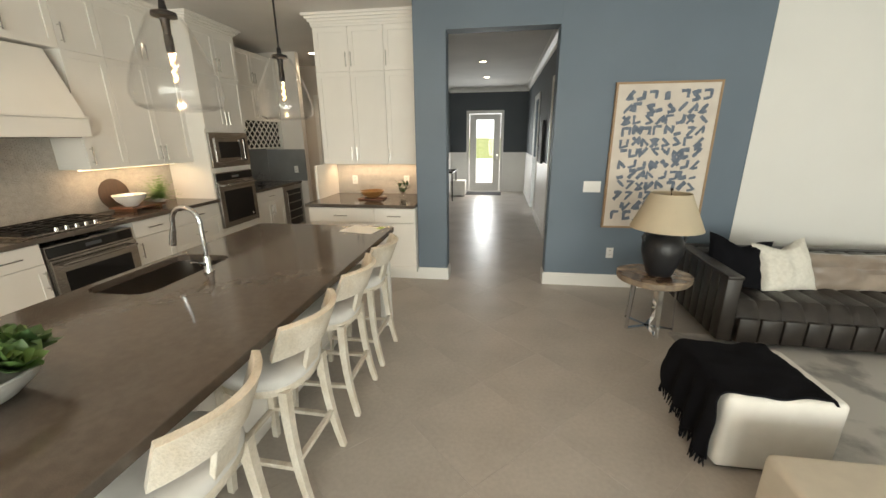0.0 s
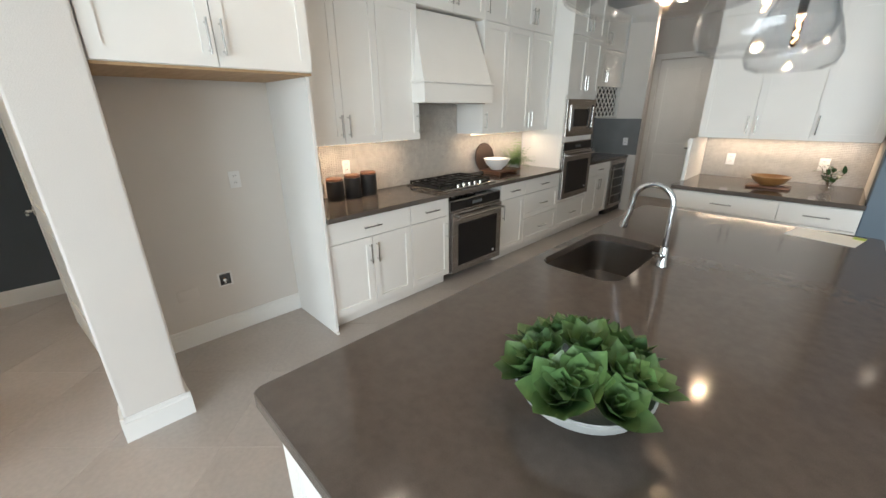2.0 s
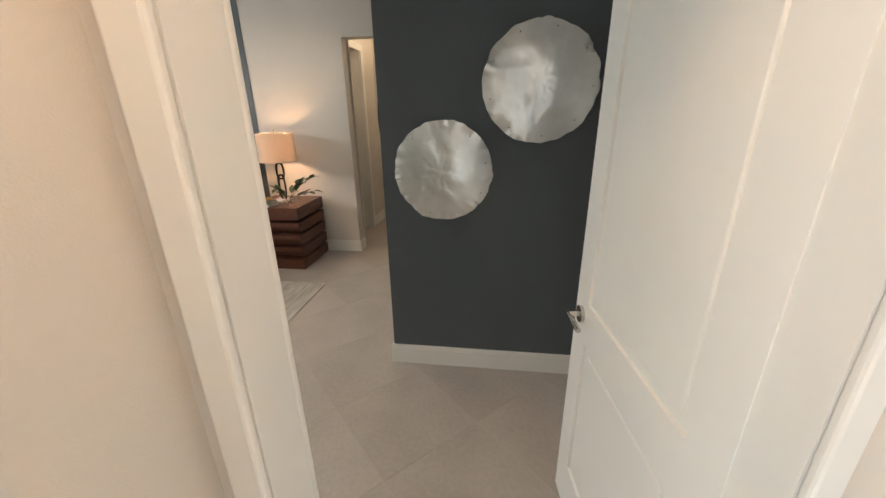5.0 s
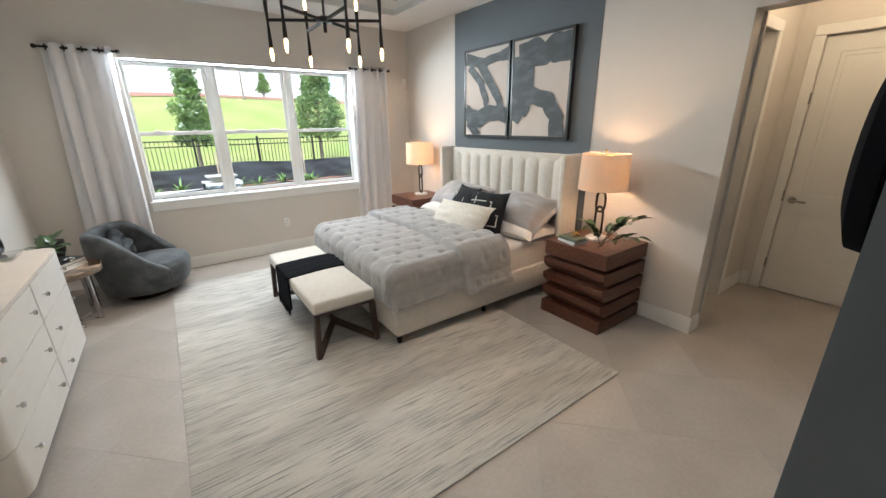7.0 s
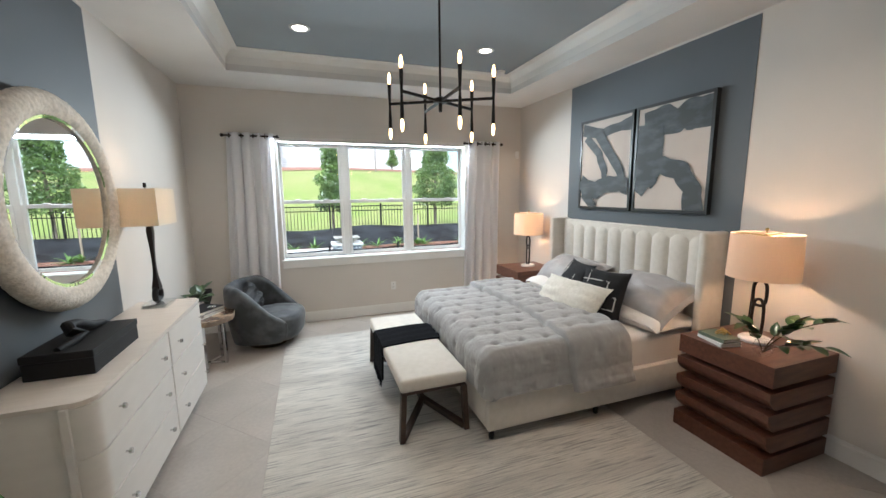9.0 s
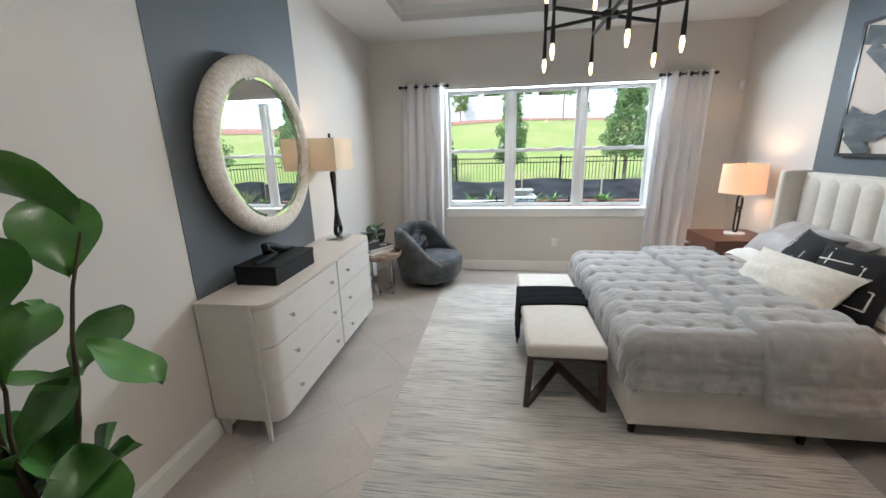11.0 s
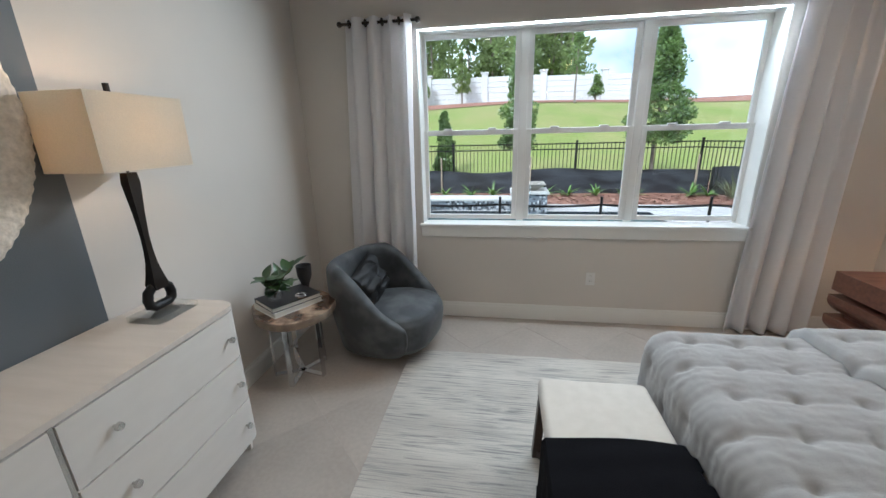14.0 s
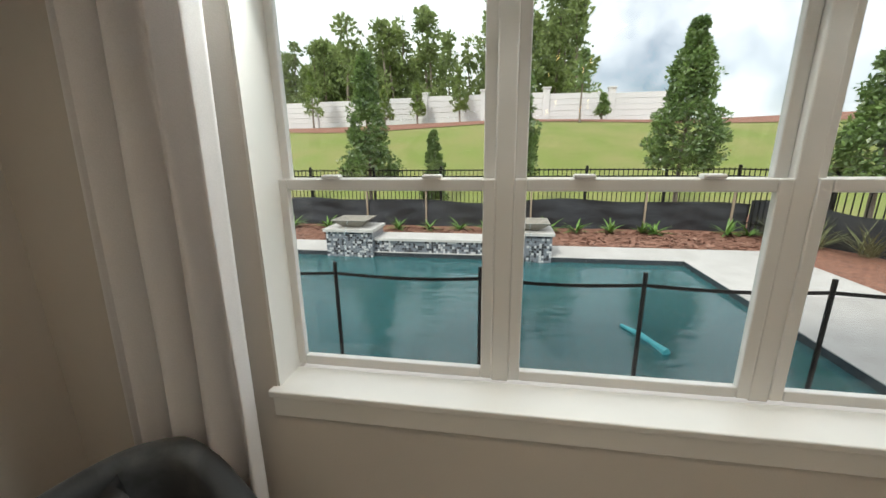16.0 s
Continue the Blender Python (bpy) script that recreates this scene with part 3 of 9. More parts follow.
# bedroom door, swung open into the room
panel_door("door_1", pose(-3.835, 0.962, 0, 0, 0, 187) @ pose(0, -0.04, 0), 0.815, 2.405, "white two-panel door standing open into the bedroom", hinges=(0.46, 1.04, 1.65, 2.2))
panel_door("door_2", pose(-9.26, -0.275, 0, 0, 0, -90) @ pose(0, -0.04, 0), 0.82, 2.405, "closed white two-panel door at the end of the hall", hinges=())
for z in (0.3, 1.0, 1.9):
    single("hinge", Geo().cyl((-9.225, -1.10, z - 0.05), (-9.225, -1.10, z + 0.05), 0.009), NICKEL, "small nickel hinge on the hall door casing", "hinge", kind="structure")
panel_door("door_3", pose(-3.10, 9.012, 0), 0.80, 2.405, "closed white two-panel pantry door")
panel_door("door_4", pose(1.58, 7.47, 0, 0, 0, 5), 0.93, 2.405, "white door standing open into the study", knob=BLACKMETAL)

# front door with a tall glass light
fd = tagged(thing("door_5", "white front door with a tall bright glass pane", "door", pose(-0.30, 13.31, 0)), kind="structure")
part("leaf", Geo().box(0, 0.16, 0, 0.045, 0.01, 2.32).box(0.77, 0.93, 0, 0.045, 0.01, 2.32).box(0.16, 0.77, 0, 0.045, 0.01, 0.26).box(0.16, 0.77, 0, 0.045, 2.16, 2.32).box(0.16, 0.20, -0.006, 0.05, 0.26, 2.16).box(0.73, 0.77, -0.006, 0.05, 0.26, 2.16), TRIM, fd, smooth=False)
part("glass_pane", Geo().box(0.20, 0.73, 0.015, 0.028, 0.26, 2.16), PANE, fd, "clear glass pane", smooth=False).visible_shadow = False
part("lever_handle", Geo().cyl((0.85, 0, 1.0), (0.85, -0.05, 1.0), 0.012).tube([(0.85, -0.05, 1.0), (0.75, -0.05, 1.0)], 0.01).cyl((0.85, 0, 1.12), (0.85, -0.015, 1.12), 0.03), NICKEL, fd)
single("door_mat", Geo().box(-0.35, 0.70, 12.45, 13.1, 0, 0.012, 0.004), mat("black_mat", (0.02, 0.02, 0.022), 0.95, bump=0.8, bscale=300), "black rubber door mat on the tiles", "mat")

# triple window
win = tagged(thing("window_1", "white triple double-hung window above a deep sill", "window", pose(0, 0, 0)), kind="structure")
WF = mat("vinyl_frame", (0.78, 0.77, 0.75), 0.35, c2=(0.75, 0.74, 0.72), scale=4)
YF = -5.80
sash_x = ((-6.69, -5.865), (-5.80, -4.955), (-4.89, -4.07))
for xm in (-5.8325, -4.9225):
    part("mullion", Geo().box(xm - 0.033, xm + 0.033, YF - 0.03, YF + 0.015, 0.89, 2.44, 0.006), WF, win, smooth=False)
for x0, x1 in sash_x:
    for za, zb, y0, y1 in ((0.90, 1.675, YF - 0.012, YF + 0.018), (1.635, 2.43, YF - 0.045, YF - 0.014)):
        g2 = Geo()
        f = 0.042
        g2.box(x0, x0 + f, y0, y1, za, zb, 0.005).box(x1 - f, x1, y0, y1, za, zb, 0.005).box(x0 + f, x1 - f, y0, y1, za, za + f, 0.005).box(x0 + f, x1 - f, y0, y1, zb - f, zb, 0.005)
        s = part("window_frame", g2, WF, win, smooth=False)
        pn = part("pane", Geo().box(x0 + f - 0.004, x1 - f + 0.004, (y0 + y1) / 2 - 0.003, (y0 + y1) / 2 + 0.003, za + f - 0.004, zb - f + 0.004), PANE, s, smooth=False)
        pn.visible_shadow = False
    for fx in (0.27, 0.73):
        part("sash_lock", Geo().box(x0 + (x1 - x0) * fx - 0.035, x0 + (x1 - x0) * fx + 0.035, YF - 0.01, YF + 0.03, 1.675, 1.69, 0.006), WF, win)
part("window_sill", Geo().box(-6.71, -4.05, YF + 0.018, -5.595, 0.862, 0.89, 0.006).box(-6.70, -4.06, -5.629, -5.608, 0.775, 0.862, 0.004), TRIM, win, "white painted sill", smooth=False)
part("window_liner", Geo().box(-6.69, -6.68, YF - 0.04, Y_WIN - 0.002, 0.89, 2.44).box(-4.08, -4.07, YF - 0.04, Y_WIN - 0.002, 0.89, 2.44).box(-6.69, -4.07, YF - 0.04, Y_WIN - 0.002, 2.43, 2.44), TRIM, win, smooth=False)

# glass patio doors at the back of the living room
pat = tagged(thing("window_2", "wide black-framed glass patio doors", "window"), kind="structure")
for i in range(5):
    x = -1.4 + i * 1.8
    part("door_frame", Geo().box(x - 0.04, x + 0.04, -4.72, -4.64, 0, 2.75), TRIM, pat, smooth=False)
part("door_head", Geo().box(-1.4, 5.8, -4.72, -4.64, 2.69, 2.75), TRIM, pat, smooth=False)


# recessed downlights
def downlight(x, y, z, label="lit round recessed ceiling light"):
    t = thing("downlight", label, "light", pose(x, y, z), "recessed ceiling lights")
    part("trim_ring", Geo().lathe([(0.062, -0.002), (0.075, -0.006), (0.088, -0.004), (0.09, 0.0)], seg=28), TRIM, t)
    part("lens", Geo().lathe([(0.0, -0.004), (0.064, -0.004)], seg=28), DISC, t)


for x, y in ((-2.2, 2.2), (-2.2, 4.4), (0.4, 4.5), (0.3, 2.0), (0.25, 6.9), (0.25, 9.2), (0.25, 11.2), (-2.6, 7.9)):
    downlight(x, y, H - 0.001)
for x, y in ((-4.45, -4.12), (-6.30, -4.12), (-4.45, -1.72), (-6.30, -1.72)):
    downlight(x, y, 3.249)
# ---- kitchen ----
def bar_handle(x0, x1, z0, z1, y, parent, mt=NICKEL):
    """A bar pull between two points on a front that faces -y."""
    g = Geo().tube([(x0, y - 0.032, z0), (x1, y - 0.032, z1)], 0.0058, 8)
    for f in (0.12, 0.88):
        px, pz = x0 + (x1 - x0) * f, z0 + (z1 - z0) * f
        g.cyl((px, y, pz), (px, y - 0.032, pz), 0.0045, seg=8)
    part("handle", g, mt, parent, "brushed nickel bar handle")


def front(parent, x0, x1, z0, z1, pull, y=0.0, name="door"):
    """A shaker front facing -y, with its pull: l, r (upright, at that edge, low), L, R (upright, high), h (level, middle)."""
    gap, t, st = 0.0025, 0.02, 0.058
    x0, x1, z0, z1 = x0 + gap, x1 - gap, z0 + gap, z1 - gap
    st = min(st, (z1 - z0) * 0.28)
    g = Geo()
    if z1 - z0 < 0.19:
        g.box(x0, x1, y - t, y, z0, z1, 0.002)
    else:
        g.box(x0, x0 + st, y - t, y, z0, z1).box(x1 - st, x1, y - t, y, z0, z1).box(x0 + st, x1 - st, y - t, y, z0, z0 + st).box(x0 + st, x1 - st, y - t, y, z1 - st, z1)
        g.box(x0 + st - 0.002, x1 - st + 0.002, y - 0.010, y, z0 + st - 0.002, z1 - st + 0.002)
    d = part(name, g, CAB, parent, smooth=False)
    L = 0.16
    if pull in "lr":
        px = x0 + 0.03 if pull == "l" else x1 - 0.03
        bar_handle(px, px, z0 + 0.05, z0 + 0.05 + L, y - t, d)
    elif pull in "LR":
        px = x0 + 0.03 if pull == "L" else x1 - 0.03
        bar_handle(px, px, z1 - 0.05 - L, z1 - 0.05, y - t, d)
    elif pull == "h":
        c = (x0 + x1) / 2
        bar_handle(c - L / 2, c + L / 2, (z0 + z1) / 2, (z0 + z1) / 2, y - t, d)
    return d


def cabinet(name, label, m, w, d, h, fronts, toe=0.0, group=""):
    """A cabinet unit: width along x, its front at y 0 facing -y. fronts: x0, x1, z0, z1, pull."""
    c = thing(name, label, "cabinet", m, group)
    g = Geo().box(0, w, 0.0, d, toe, h)
    if toe:
        g.box(0.0, w, 0.06, d, 0, toe)
    part("body", g, CAB, c, smooth=False)
    for f in fronts:
        front(c, *f, name="drawer" if f[4] == "h" else "door")
    return c


def at_range(y, x=-2.985, z=0.0):
    return pose(x, y, z, 0, 0, 90)


KG = "kitchen wall cabinets"
cabinet("base_cabinet", "white shaker base cabinet with one drawer and two doors", at_range(2.285), 0.795, 0.58, 0.875,
        [(0, 0.795, 0.70, 0.87, "h"), (0, 0.40, 0.11, 0.70, "R"), (0.40, 0.795, 0.11, 0.70, "L")], 0.1, KG)
cabinet("base_cabinet", "narrow white shaker base cabinet with drawer and door", at_range(3.08), 0.46, 0.58, 0.875,
        [(0, 0.46, 0.70, 0.87, "h"), (0, 0.46, 0.11, 0.70, "R")], 0.1, KG)
cabinet("base_cabinet", "narrow white shaker cabinet beside the oven", at_range(4.335), 0.45, 0.58, 0.875,
        [(0, 0.45, 0.70, 0.87, "h"), (0, 0.45, 0.11, 0.70, "L")], 0.1, KG)
cabinet("drawer_cabinet", "white three-drawer base cabinet under the dark counter", at_range(4.785), 0.765, 0.58, 0.875,
        [(0, 0.765, 0.70, 0.87, "h"), (0, 0.765, 0.41, 0.70, "h"), (0, 0.765, 0.11, 0.41, "h")], 0.1, KG)
# wall cabinets, two tiers up to the ceiling
UZ, MZ, TZ = 1.38, 2.42, 2.93
cabinet("wall_cabinet", "tall white shaker wall cabinet with stacked uppers", at_range(2.305, -3.22, UZ), 1.115, 0.345, TZ - UZ,
        [(0, 0.365, 0, MZ - UZ, "r"), (0.365, 0.705, 0, MZ - UZ, "l"), (0.705, 1.115, 0, MZ - UZ, "r"), (0, 0.365, MZ - UZ, TZ - UZ, "r"), (0.365, 0.705, MZ - UZ, TZ - UZ, "l"), (0.705, 1.115, MZ - UZ, TZ - UZ, "r")], 0, KG)
cabinet("wall_cabinet", "tall white shaker wall cabinet with stacked uppers", at_range(4.28, -3.22, UZ), 1.265, 0.345, TZ - UZ,
        [(0, 0.40, 0, MZ - UZ, "l"), (0.40, 0.83, 0, MZ - UZ, "r"), (0.83, 1.265, 0, MZ - UZ, "l"), (0, 0.40, MZ - UZ, TZ - UZ, "l"), (0.40, 0.83, MZ - UZ, TZ - UZ, "r"), (0.83, 1.265, MZ - UZ, TZ - UZ, "l")], 0, KG)
cabinet("wall_cabinet", "short white shaker cabinet above the range hood", at_range(3.42, -3.22, MZ), 0.86, 0.345, TZ - MZ,
        [(0, 0.43, 0, TZ - MZ, "r"), (0.43, 0.86, 0, TZ - MZ, "l")], 0, KG)
for y in (2.36, 4.30):
    single("light_strip", Geo().box(-3.375, -3.345, y, y + (1.04 if y < 3 else 1.1), UZ - 0.012, UZ - 0.003), glow("led_strip", (1, 0.74, 0.46), 6), "warm lit strip under the wall cabinets", "light")
# range hood
hd = thing("range_hood", "white painted tapered range hood above the cooktop", "hood", at_range(3.80, -3.05))
g = Geo()
g.box(-0.45, 0.45, 0.0, 0.515, 1.68, 1.835, 0.006).box(-0.46, 0.46, -0.012, 0.515, 1.835, 1.855, 0.005)
part("hood_band", g, CAB, hd, smooth=False)
g = Geo()
vs = [g.bm.verts.new(p) for p in ((-0.44, 0.015, 1.855), (0.44, 0.015, 1.855), (0.44, 0.515, 1.855), (-0.44, 0.515, 1.855), (-0.375, 0.19, 2.40), (0.375, 0.19, 2.40), (0.375, 0.515, 2.40), (-0.375, 0.515, 2.40))]
for f in ((0, 1, 5, 4), (1, 2, 6, 5), (3, 0, 4, 7), (4, 5, 6, 7), (2, 3, 7, 6)):
    g.bm.faces.new([vs[i] for i in f])
part("hood_chimney", g, CAB, hd, smooth=False)
part("hood_filter", Geo().box(-0.4, 0.4, 0.06, 0.48, 1.672, 1.683), STEEL, hd, smooth=False)

# fridge alcove
alc = cabinet("fridge_cabinet", "white shaker cabinet above the empty fridge alcove", at_range(1.285, -2.86, 1.83), 0.995, 0.70, 1.10,
              [(0, 0.4975, 0.0, 0.60, "r"), (0.4975, 0.995, 0.0, 0.60, "l"), (0, 0.4975, 0.60, 1.10, "r"), (0.4975, 0.995, 0.60, 1.10, "l")])
part("underside", Geo().box(0.0, 0.995, 0.0, 0.70, -0.014, -0.001), mat("raw_birch", (0.46, 0.30, 0.16), 0.6, c2=(0.38, 0.24, 0.12), scale=4, stretch=(8, 1, 1)), alc, "bare wood underside", smooth=False)
single("alcove_panel", Geo().box(-3.569, -2.945, 2.281, 2.304, 0, 2.93, 0.002), CAB, "tall white side panel of the fridge alcove", "panel", smooth=False)
single("toe_kick_shoe", Geo().box(-2.99, -2.925, 2.277, 2.30, 0.0, 0.02, 0.004), CAB, "small white shoe moulding at the panel foot", "trim", kind="structure")

# oven tower
tw = cabinet("oven_tower", "tall white cabinet holding microwave and wall oven", at_range(5.55), 0.79, 0.58, TZ,
             [(0, 0.79, 0.11, 0.47, "h"), (0, 0.395, 1.78, MZ, "r"), (0.395, 0.79, 1.78, MZ, "l"), (0, 0.395, MZ, TZ, "r"), (0.395, 0.79, MZ, TZ, "l")], 0.1)


def oven(name, label, m, w, z0, z1, panel=0.11):
    o = thing(name, label, "oven", m)
    part("body", Geo().box(0, w, -0.022, 0.5, z0, z1, 0.003), STEEL, o, smooth=False)
    zt = z1 - panel
    part("control_panel", Geo().box(0.012, w - 0.012, -0.028, -0.02, zt + 0.012, z1 - 0.012, 0.002), BLACKGLASS, o, "black glass control panel", smooth=False)
    d = part("oven_door", Geo().box(0.004, w - 0.004, -0.05, -0.022, z0 + 0.004, zt - 0.004, 0.006), STEEL, o, smooth=False)
    part("window", Geo().box(0.085, w - 0.085, -0.054, -0.048, z0 + 0.075, zt - 0.12, 0.003), BLACKGLASS, d, "black glass oven window", smooth=False)
    part("handle", Geo().tube([(0.05, -0.105, zt - 0.045), (w - 0.05, -0.105, zt - 0.045)], 0.012, 12).box(0.06, 0.085, -0.10, -0.05, zt - 0.055, zt - 0.035).box(w - 0.085, w - 0.06, -0.10, -0.05, zt - 0.055, zt - 0.035), STEEL, d)
    part("badge", Geo().box(w - 0.15, w - 0.125, -0.057, -0.053, z0 + 0.10, z0 + 0.125), PLASTIC, d, "small white badge", smooth=False)
    part("display", Geo().box(w / 2 - 0.07, w / 2 + 0.07, -0.0295, -0.0275, zt + 0.04, zt + 0.07), mat("dim_display", (0.08, 0.09, 0.10), 0.2), o, smooth=False)
    return o


oven("wall_oven", "stainless steel built-in oven under the cooktop", at_range(3.555), 0.76, 0.095, 0.828)
oven("wall_oven", "stainless steel wall oven below the microwave", at_range(5.57), 0.75, 0.51, 1.235, 0.12)
mw = thing("microwave", "stainless steel built-in microwave with dark window", "microwave", at_range(5.57))
part("trim_kit", Geo().box(0, 0.75, -0.03, 0.4, 1.298, 1.735, 0.004), STEEL, mw, smooth=False)
part("microwave_door", Geo().box(0.075, 0.60, -0.045, -0.03, 1.37, 1.665, 0.004), STEEL, mw, smooth=False)
part("window", Geo().box(0.135, 0.55, -0.049, -0.044, 1.415, 1.62, 0.003), BLACKGLASS, mw, "dark glass window", smooth=False)
part("control_panel", Geo().box(0.61, 0.68, -0.042, -0.03, 1.37, 1.665, 0.002), BLACKGLASS, mw, smooth=False)
part("handle", Geo().tube([(0.585, -0.075, 1.39), (0.585, -0.075, 1.645)], 0.009, 10), STEEL, mw)

# counters and mosaic backsplash
single("counter_range", Geo().box(-3.57, -2.925, 2.305, 5.548, 0.877, 0.915, 0.003), COUNTER, "dark taupe quartz counter along the range wall", "counter", smooth=False)
MOSA = mat("mosaic_tile", (0.47, 0.44, 0.40), 0.22, c2=(0.40, 0.375, 0.34), scale=14, random_value=0.0, fine=0.08, bscale=30)
GMORT = mat("mosaic_grout", (0.55, 0.52, 0.48), 0.8)
GREYSPLASH = mat("grey_glass_tile", (0.20, 0.205, 0.205), 0.2, c2=(0.18, 0.185, 0.185), scale=5)


def mosaic(name, x0, x1, z0, z1, m, label, th=0.011, tw_=0.042):
    """A backsplash of small stacked bricks facing -y."""
    t = tagged(thing(name, label, "backsplash", m), kind="structure")
    part("bed", Geo().box(x0, x1, 0.0, 0.004, z0, z1), GMORT, t, smooth=False)
    vs, fs = [], []
    rows = int((z1 - z0) / (th * 1.35))
    ph = (z1 - z0) / rows
    for r in range(rows):
        x = x0 - (tw_ / 2 if r % 2 else 0)
        while x < x1:
            a, b = max(x + 0.001, x0), min(x + tw_ - 0.001, x1)
            if b - a > 0.006:
                za, zb = z0 + r * ph + 0.001, z0 + (r + 1) * ph - 0.001
                y = -0.0035
                k = len(vs)
                vs += [(a, 0, za), (b, 0, za), (b, 0, zb), (a, 0, zb), (a + 0.002, y, za + 0.0015), (b - 0.002, y, za + 0.0015), (b - 0.002, y, zb - 0.0015), (a + 0.002, y, zb - 0.0015)]
                fs += [(k + 4, k + 5, k + 6, k + 7), (k, k + 1, k + 5, k + 4), (k + 1, k + 2, k + 6, k + 5), (k + 2, k + 3, k + 7, k + 6), (k + 3, k, k + 4, k + 7)]
            x += tw_
    me = bpy.data.meshes.new("mosaic_tiles")
    me.from_pydata(vs, [], fs)
    me.materials.append(MOSA)
    ob = new("mosaic_tiles", me)
    ob.parent = t
    tagged(ob, kind="stuff")


mosaic("backsplash_range", 2.305, 5.548, 0.916, 1.379, pose(-3.564, 0, 0, 0, 0, 90), "small pale mosaic tile backsplash behind the cooktop")
mosaic("backsplash_hood", 3.42, 4.28, 1.379, 1.68, pose(-3.564, 0, 0, 0, 0, 90), "small grey mosaic tile backsplash under the hood")
mosaic("backsplash_coffee", -1.60, -0.309, 0.916, 1.33, pose(0, 6.234, 0), "small pale mosaic tile backsplash of the coffee bar")


def wall_plate(name, label, m, w=0.075, h=0.118, kind="outlet", gangs=1):
    """A cover plate facing -y: outlets or rocker switches."""
    p = thing(name, label, "switch" if kind == "switch" else "outlet", m)
    w = w + (gangs - 1) * 0.046
    part("cover_plate", Geo().box(-w / 2, w / 2, -0.006, 0, -h / 2, h / 2, 0.002), PLASTIC, p, smooth=False)
    for i in range(gangs):
        cx = (i - (gangs - 1) / 2) * 0.046
        if kind == "switch":
            part("rocker", Geo().box(cx - 0.016, cx + 0.016, -0.011, -0.006, -0.033, 0.033, 0.002, m=pose(0, 0, 0, 3, 0, 0)), PLASTIC, p, smooth=False)
        elif kind == "outlet":
            for z in (-0.024, 0.024):
                part("socket", Geo().box(cx - 0.017, cx + 0.017, -0.009, -0.006, z - 0.015, z + 0.015, 0.003), PLASTIC, p, smooth=False)
                part("slots", Geo().box(cx - 0.008, cx - 0.005, -0.0095, -0.008, z - 0.003, z + 0.008).box(cx + 0.005, cx + 0.008, -0.0095, -0.008, z - 0.003, z + 0.008), SLOT, p, smooth=False)
    return p


FX = 90     # turns a plate to face +x
wall_plate("outlet", "white double outlet on the fridge alcove wall", pose(-3.569, 1.955, 1.165, 0, 0, FX))
bx = thing("water_box", "small square recessed fridge water valve box", "valve box", pose(-3.569, 1.755, 0.445, 0, 0, FX))
part("cover_plate", Geo().box(-0.05, 0.05, -0.005, 0, -0.055, 0.055, 0.002), PLASTIC, bx, smooth=False)
# no real hollow: a dark patch on the plate paints its shade
part("recess", Geo().box(-0.036, 0.036, -0.0065, -0.004, -0.042, 0.042), SLOT, bx, "flat dark patch for the shaded valve hollow", smooth=False)
part("valve", Geo().ball((-0.005, -0.012, 0.0), 0.018, 1).cyl((-0.005, -0.012, -0.03), (-0.005, -0.012, 0.0), 0.008), CHROME, bx)
single("blank_plate", Geo().box(-3.569, -3.564, 1.44, 1.57, 0.36, 0.44, 0.002), WALL, "painted-over blank cover plate low on the alcove wall", "cover plate")
wall_plate("outlet", "white outlet on the mosaic backsplash", pose(-3.558, 2.86, 1.16, 0, 0, FX))
wall_plate("outlet", "white outlet on the coffee bar backsplash", pose(-1.35, 6.228, 1.10))
wall_plate("outlet", "white outlet on the coffee bar backsplash", pose(-0.62, 6.228, 1.10))
wall_plate("light_switch", "white four-gang light switch plate on the greige wall", pose(X_SW + 0.001, -0.345, 1.17, 0, 0, FX), kind="switch", gangs=4, w=0.078, h=0.12)
wall_plate("outlet", "white outlet low on the greige wall", pose(X_SW + 0.005, -0.575, 0.41, 0, 0, FX))
wall_plate("light_switch", "white three-gang switch plate on the blue wall", pose(1.61, 5.409, 1.13), kind="switch", gangs=3, w=0.085)
wall_plate("outlet", "white outlet with a plug low on the blue wall", pose(1.87, 5.409, 0.40))

# cooktop
ck = thing("cooktop", "black gas cooktop with iron grates and steel knobs", "cooktop", pose(-3.255, 3.885, 0.916, 0, 0, 90))
part("steel_base", Geo().box(-0.385, 0.385, -0.265, 0.255, 0, 0.012, 0.004), STEEL, ck, smooth=False)
part("burner_pan", Geo().box(-0.37, 0.37, -0.20, 0.245, 0.012, 0.016), BLACKMETAL, ck, smooth=False)
for gx in (-0.245, 0.0, 0.245):
    g = Geo()
    for dx in (-0.11, 0.11):
        g.box(gx + dx - 0.006, gx + dx + 0.006, -0.19, 0.235, 0.035, 0.047)
    for dy in (-0.185, -0.09, 0.02, 0.13, 0.23):
        g.box(gx - 0.115, gx + 0.115, dy - 0.006, dy + 0.006, 0.035, 0.047)
    g.box(gx - 0.006, gx + 0.006, -0.19, 0.235, 0.035, 0.047)
    for dx in (-0.11, 0.11):
        for dy in (-0.18, 0.225):
            g.box(gx + dx - 0.007, gx + dx + 0.007, dy - 0.007, dy + 0.007, 0.016, 0.036)
    part("grate", g, BLACKMETAL, ck, smooth=False)
for bx_, by in ((-0.245, -0.08), (-0.245, 0.13), (0, 0.02), (0.245, -0.08), (0.245, 0.13)):
    part("burner", Geo().cyl((bx_, by, 0.016), (bx_, by, 0.03), 0.045, 0.04).cyl((bx_, by, 0.03), (bx_, by, 0.036), 0.03), BLACKMETAL, ck)
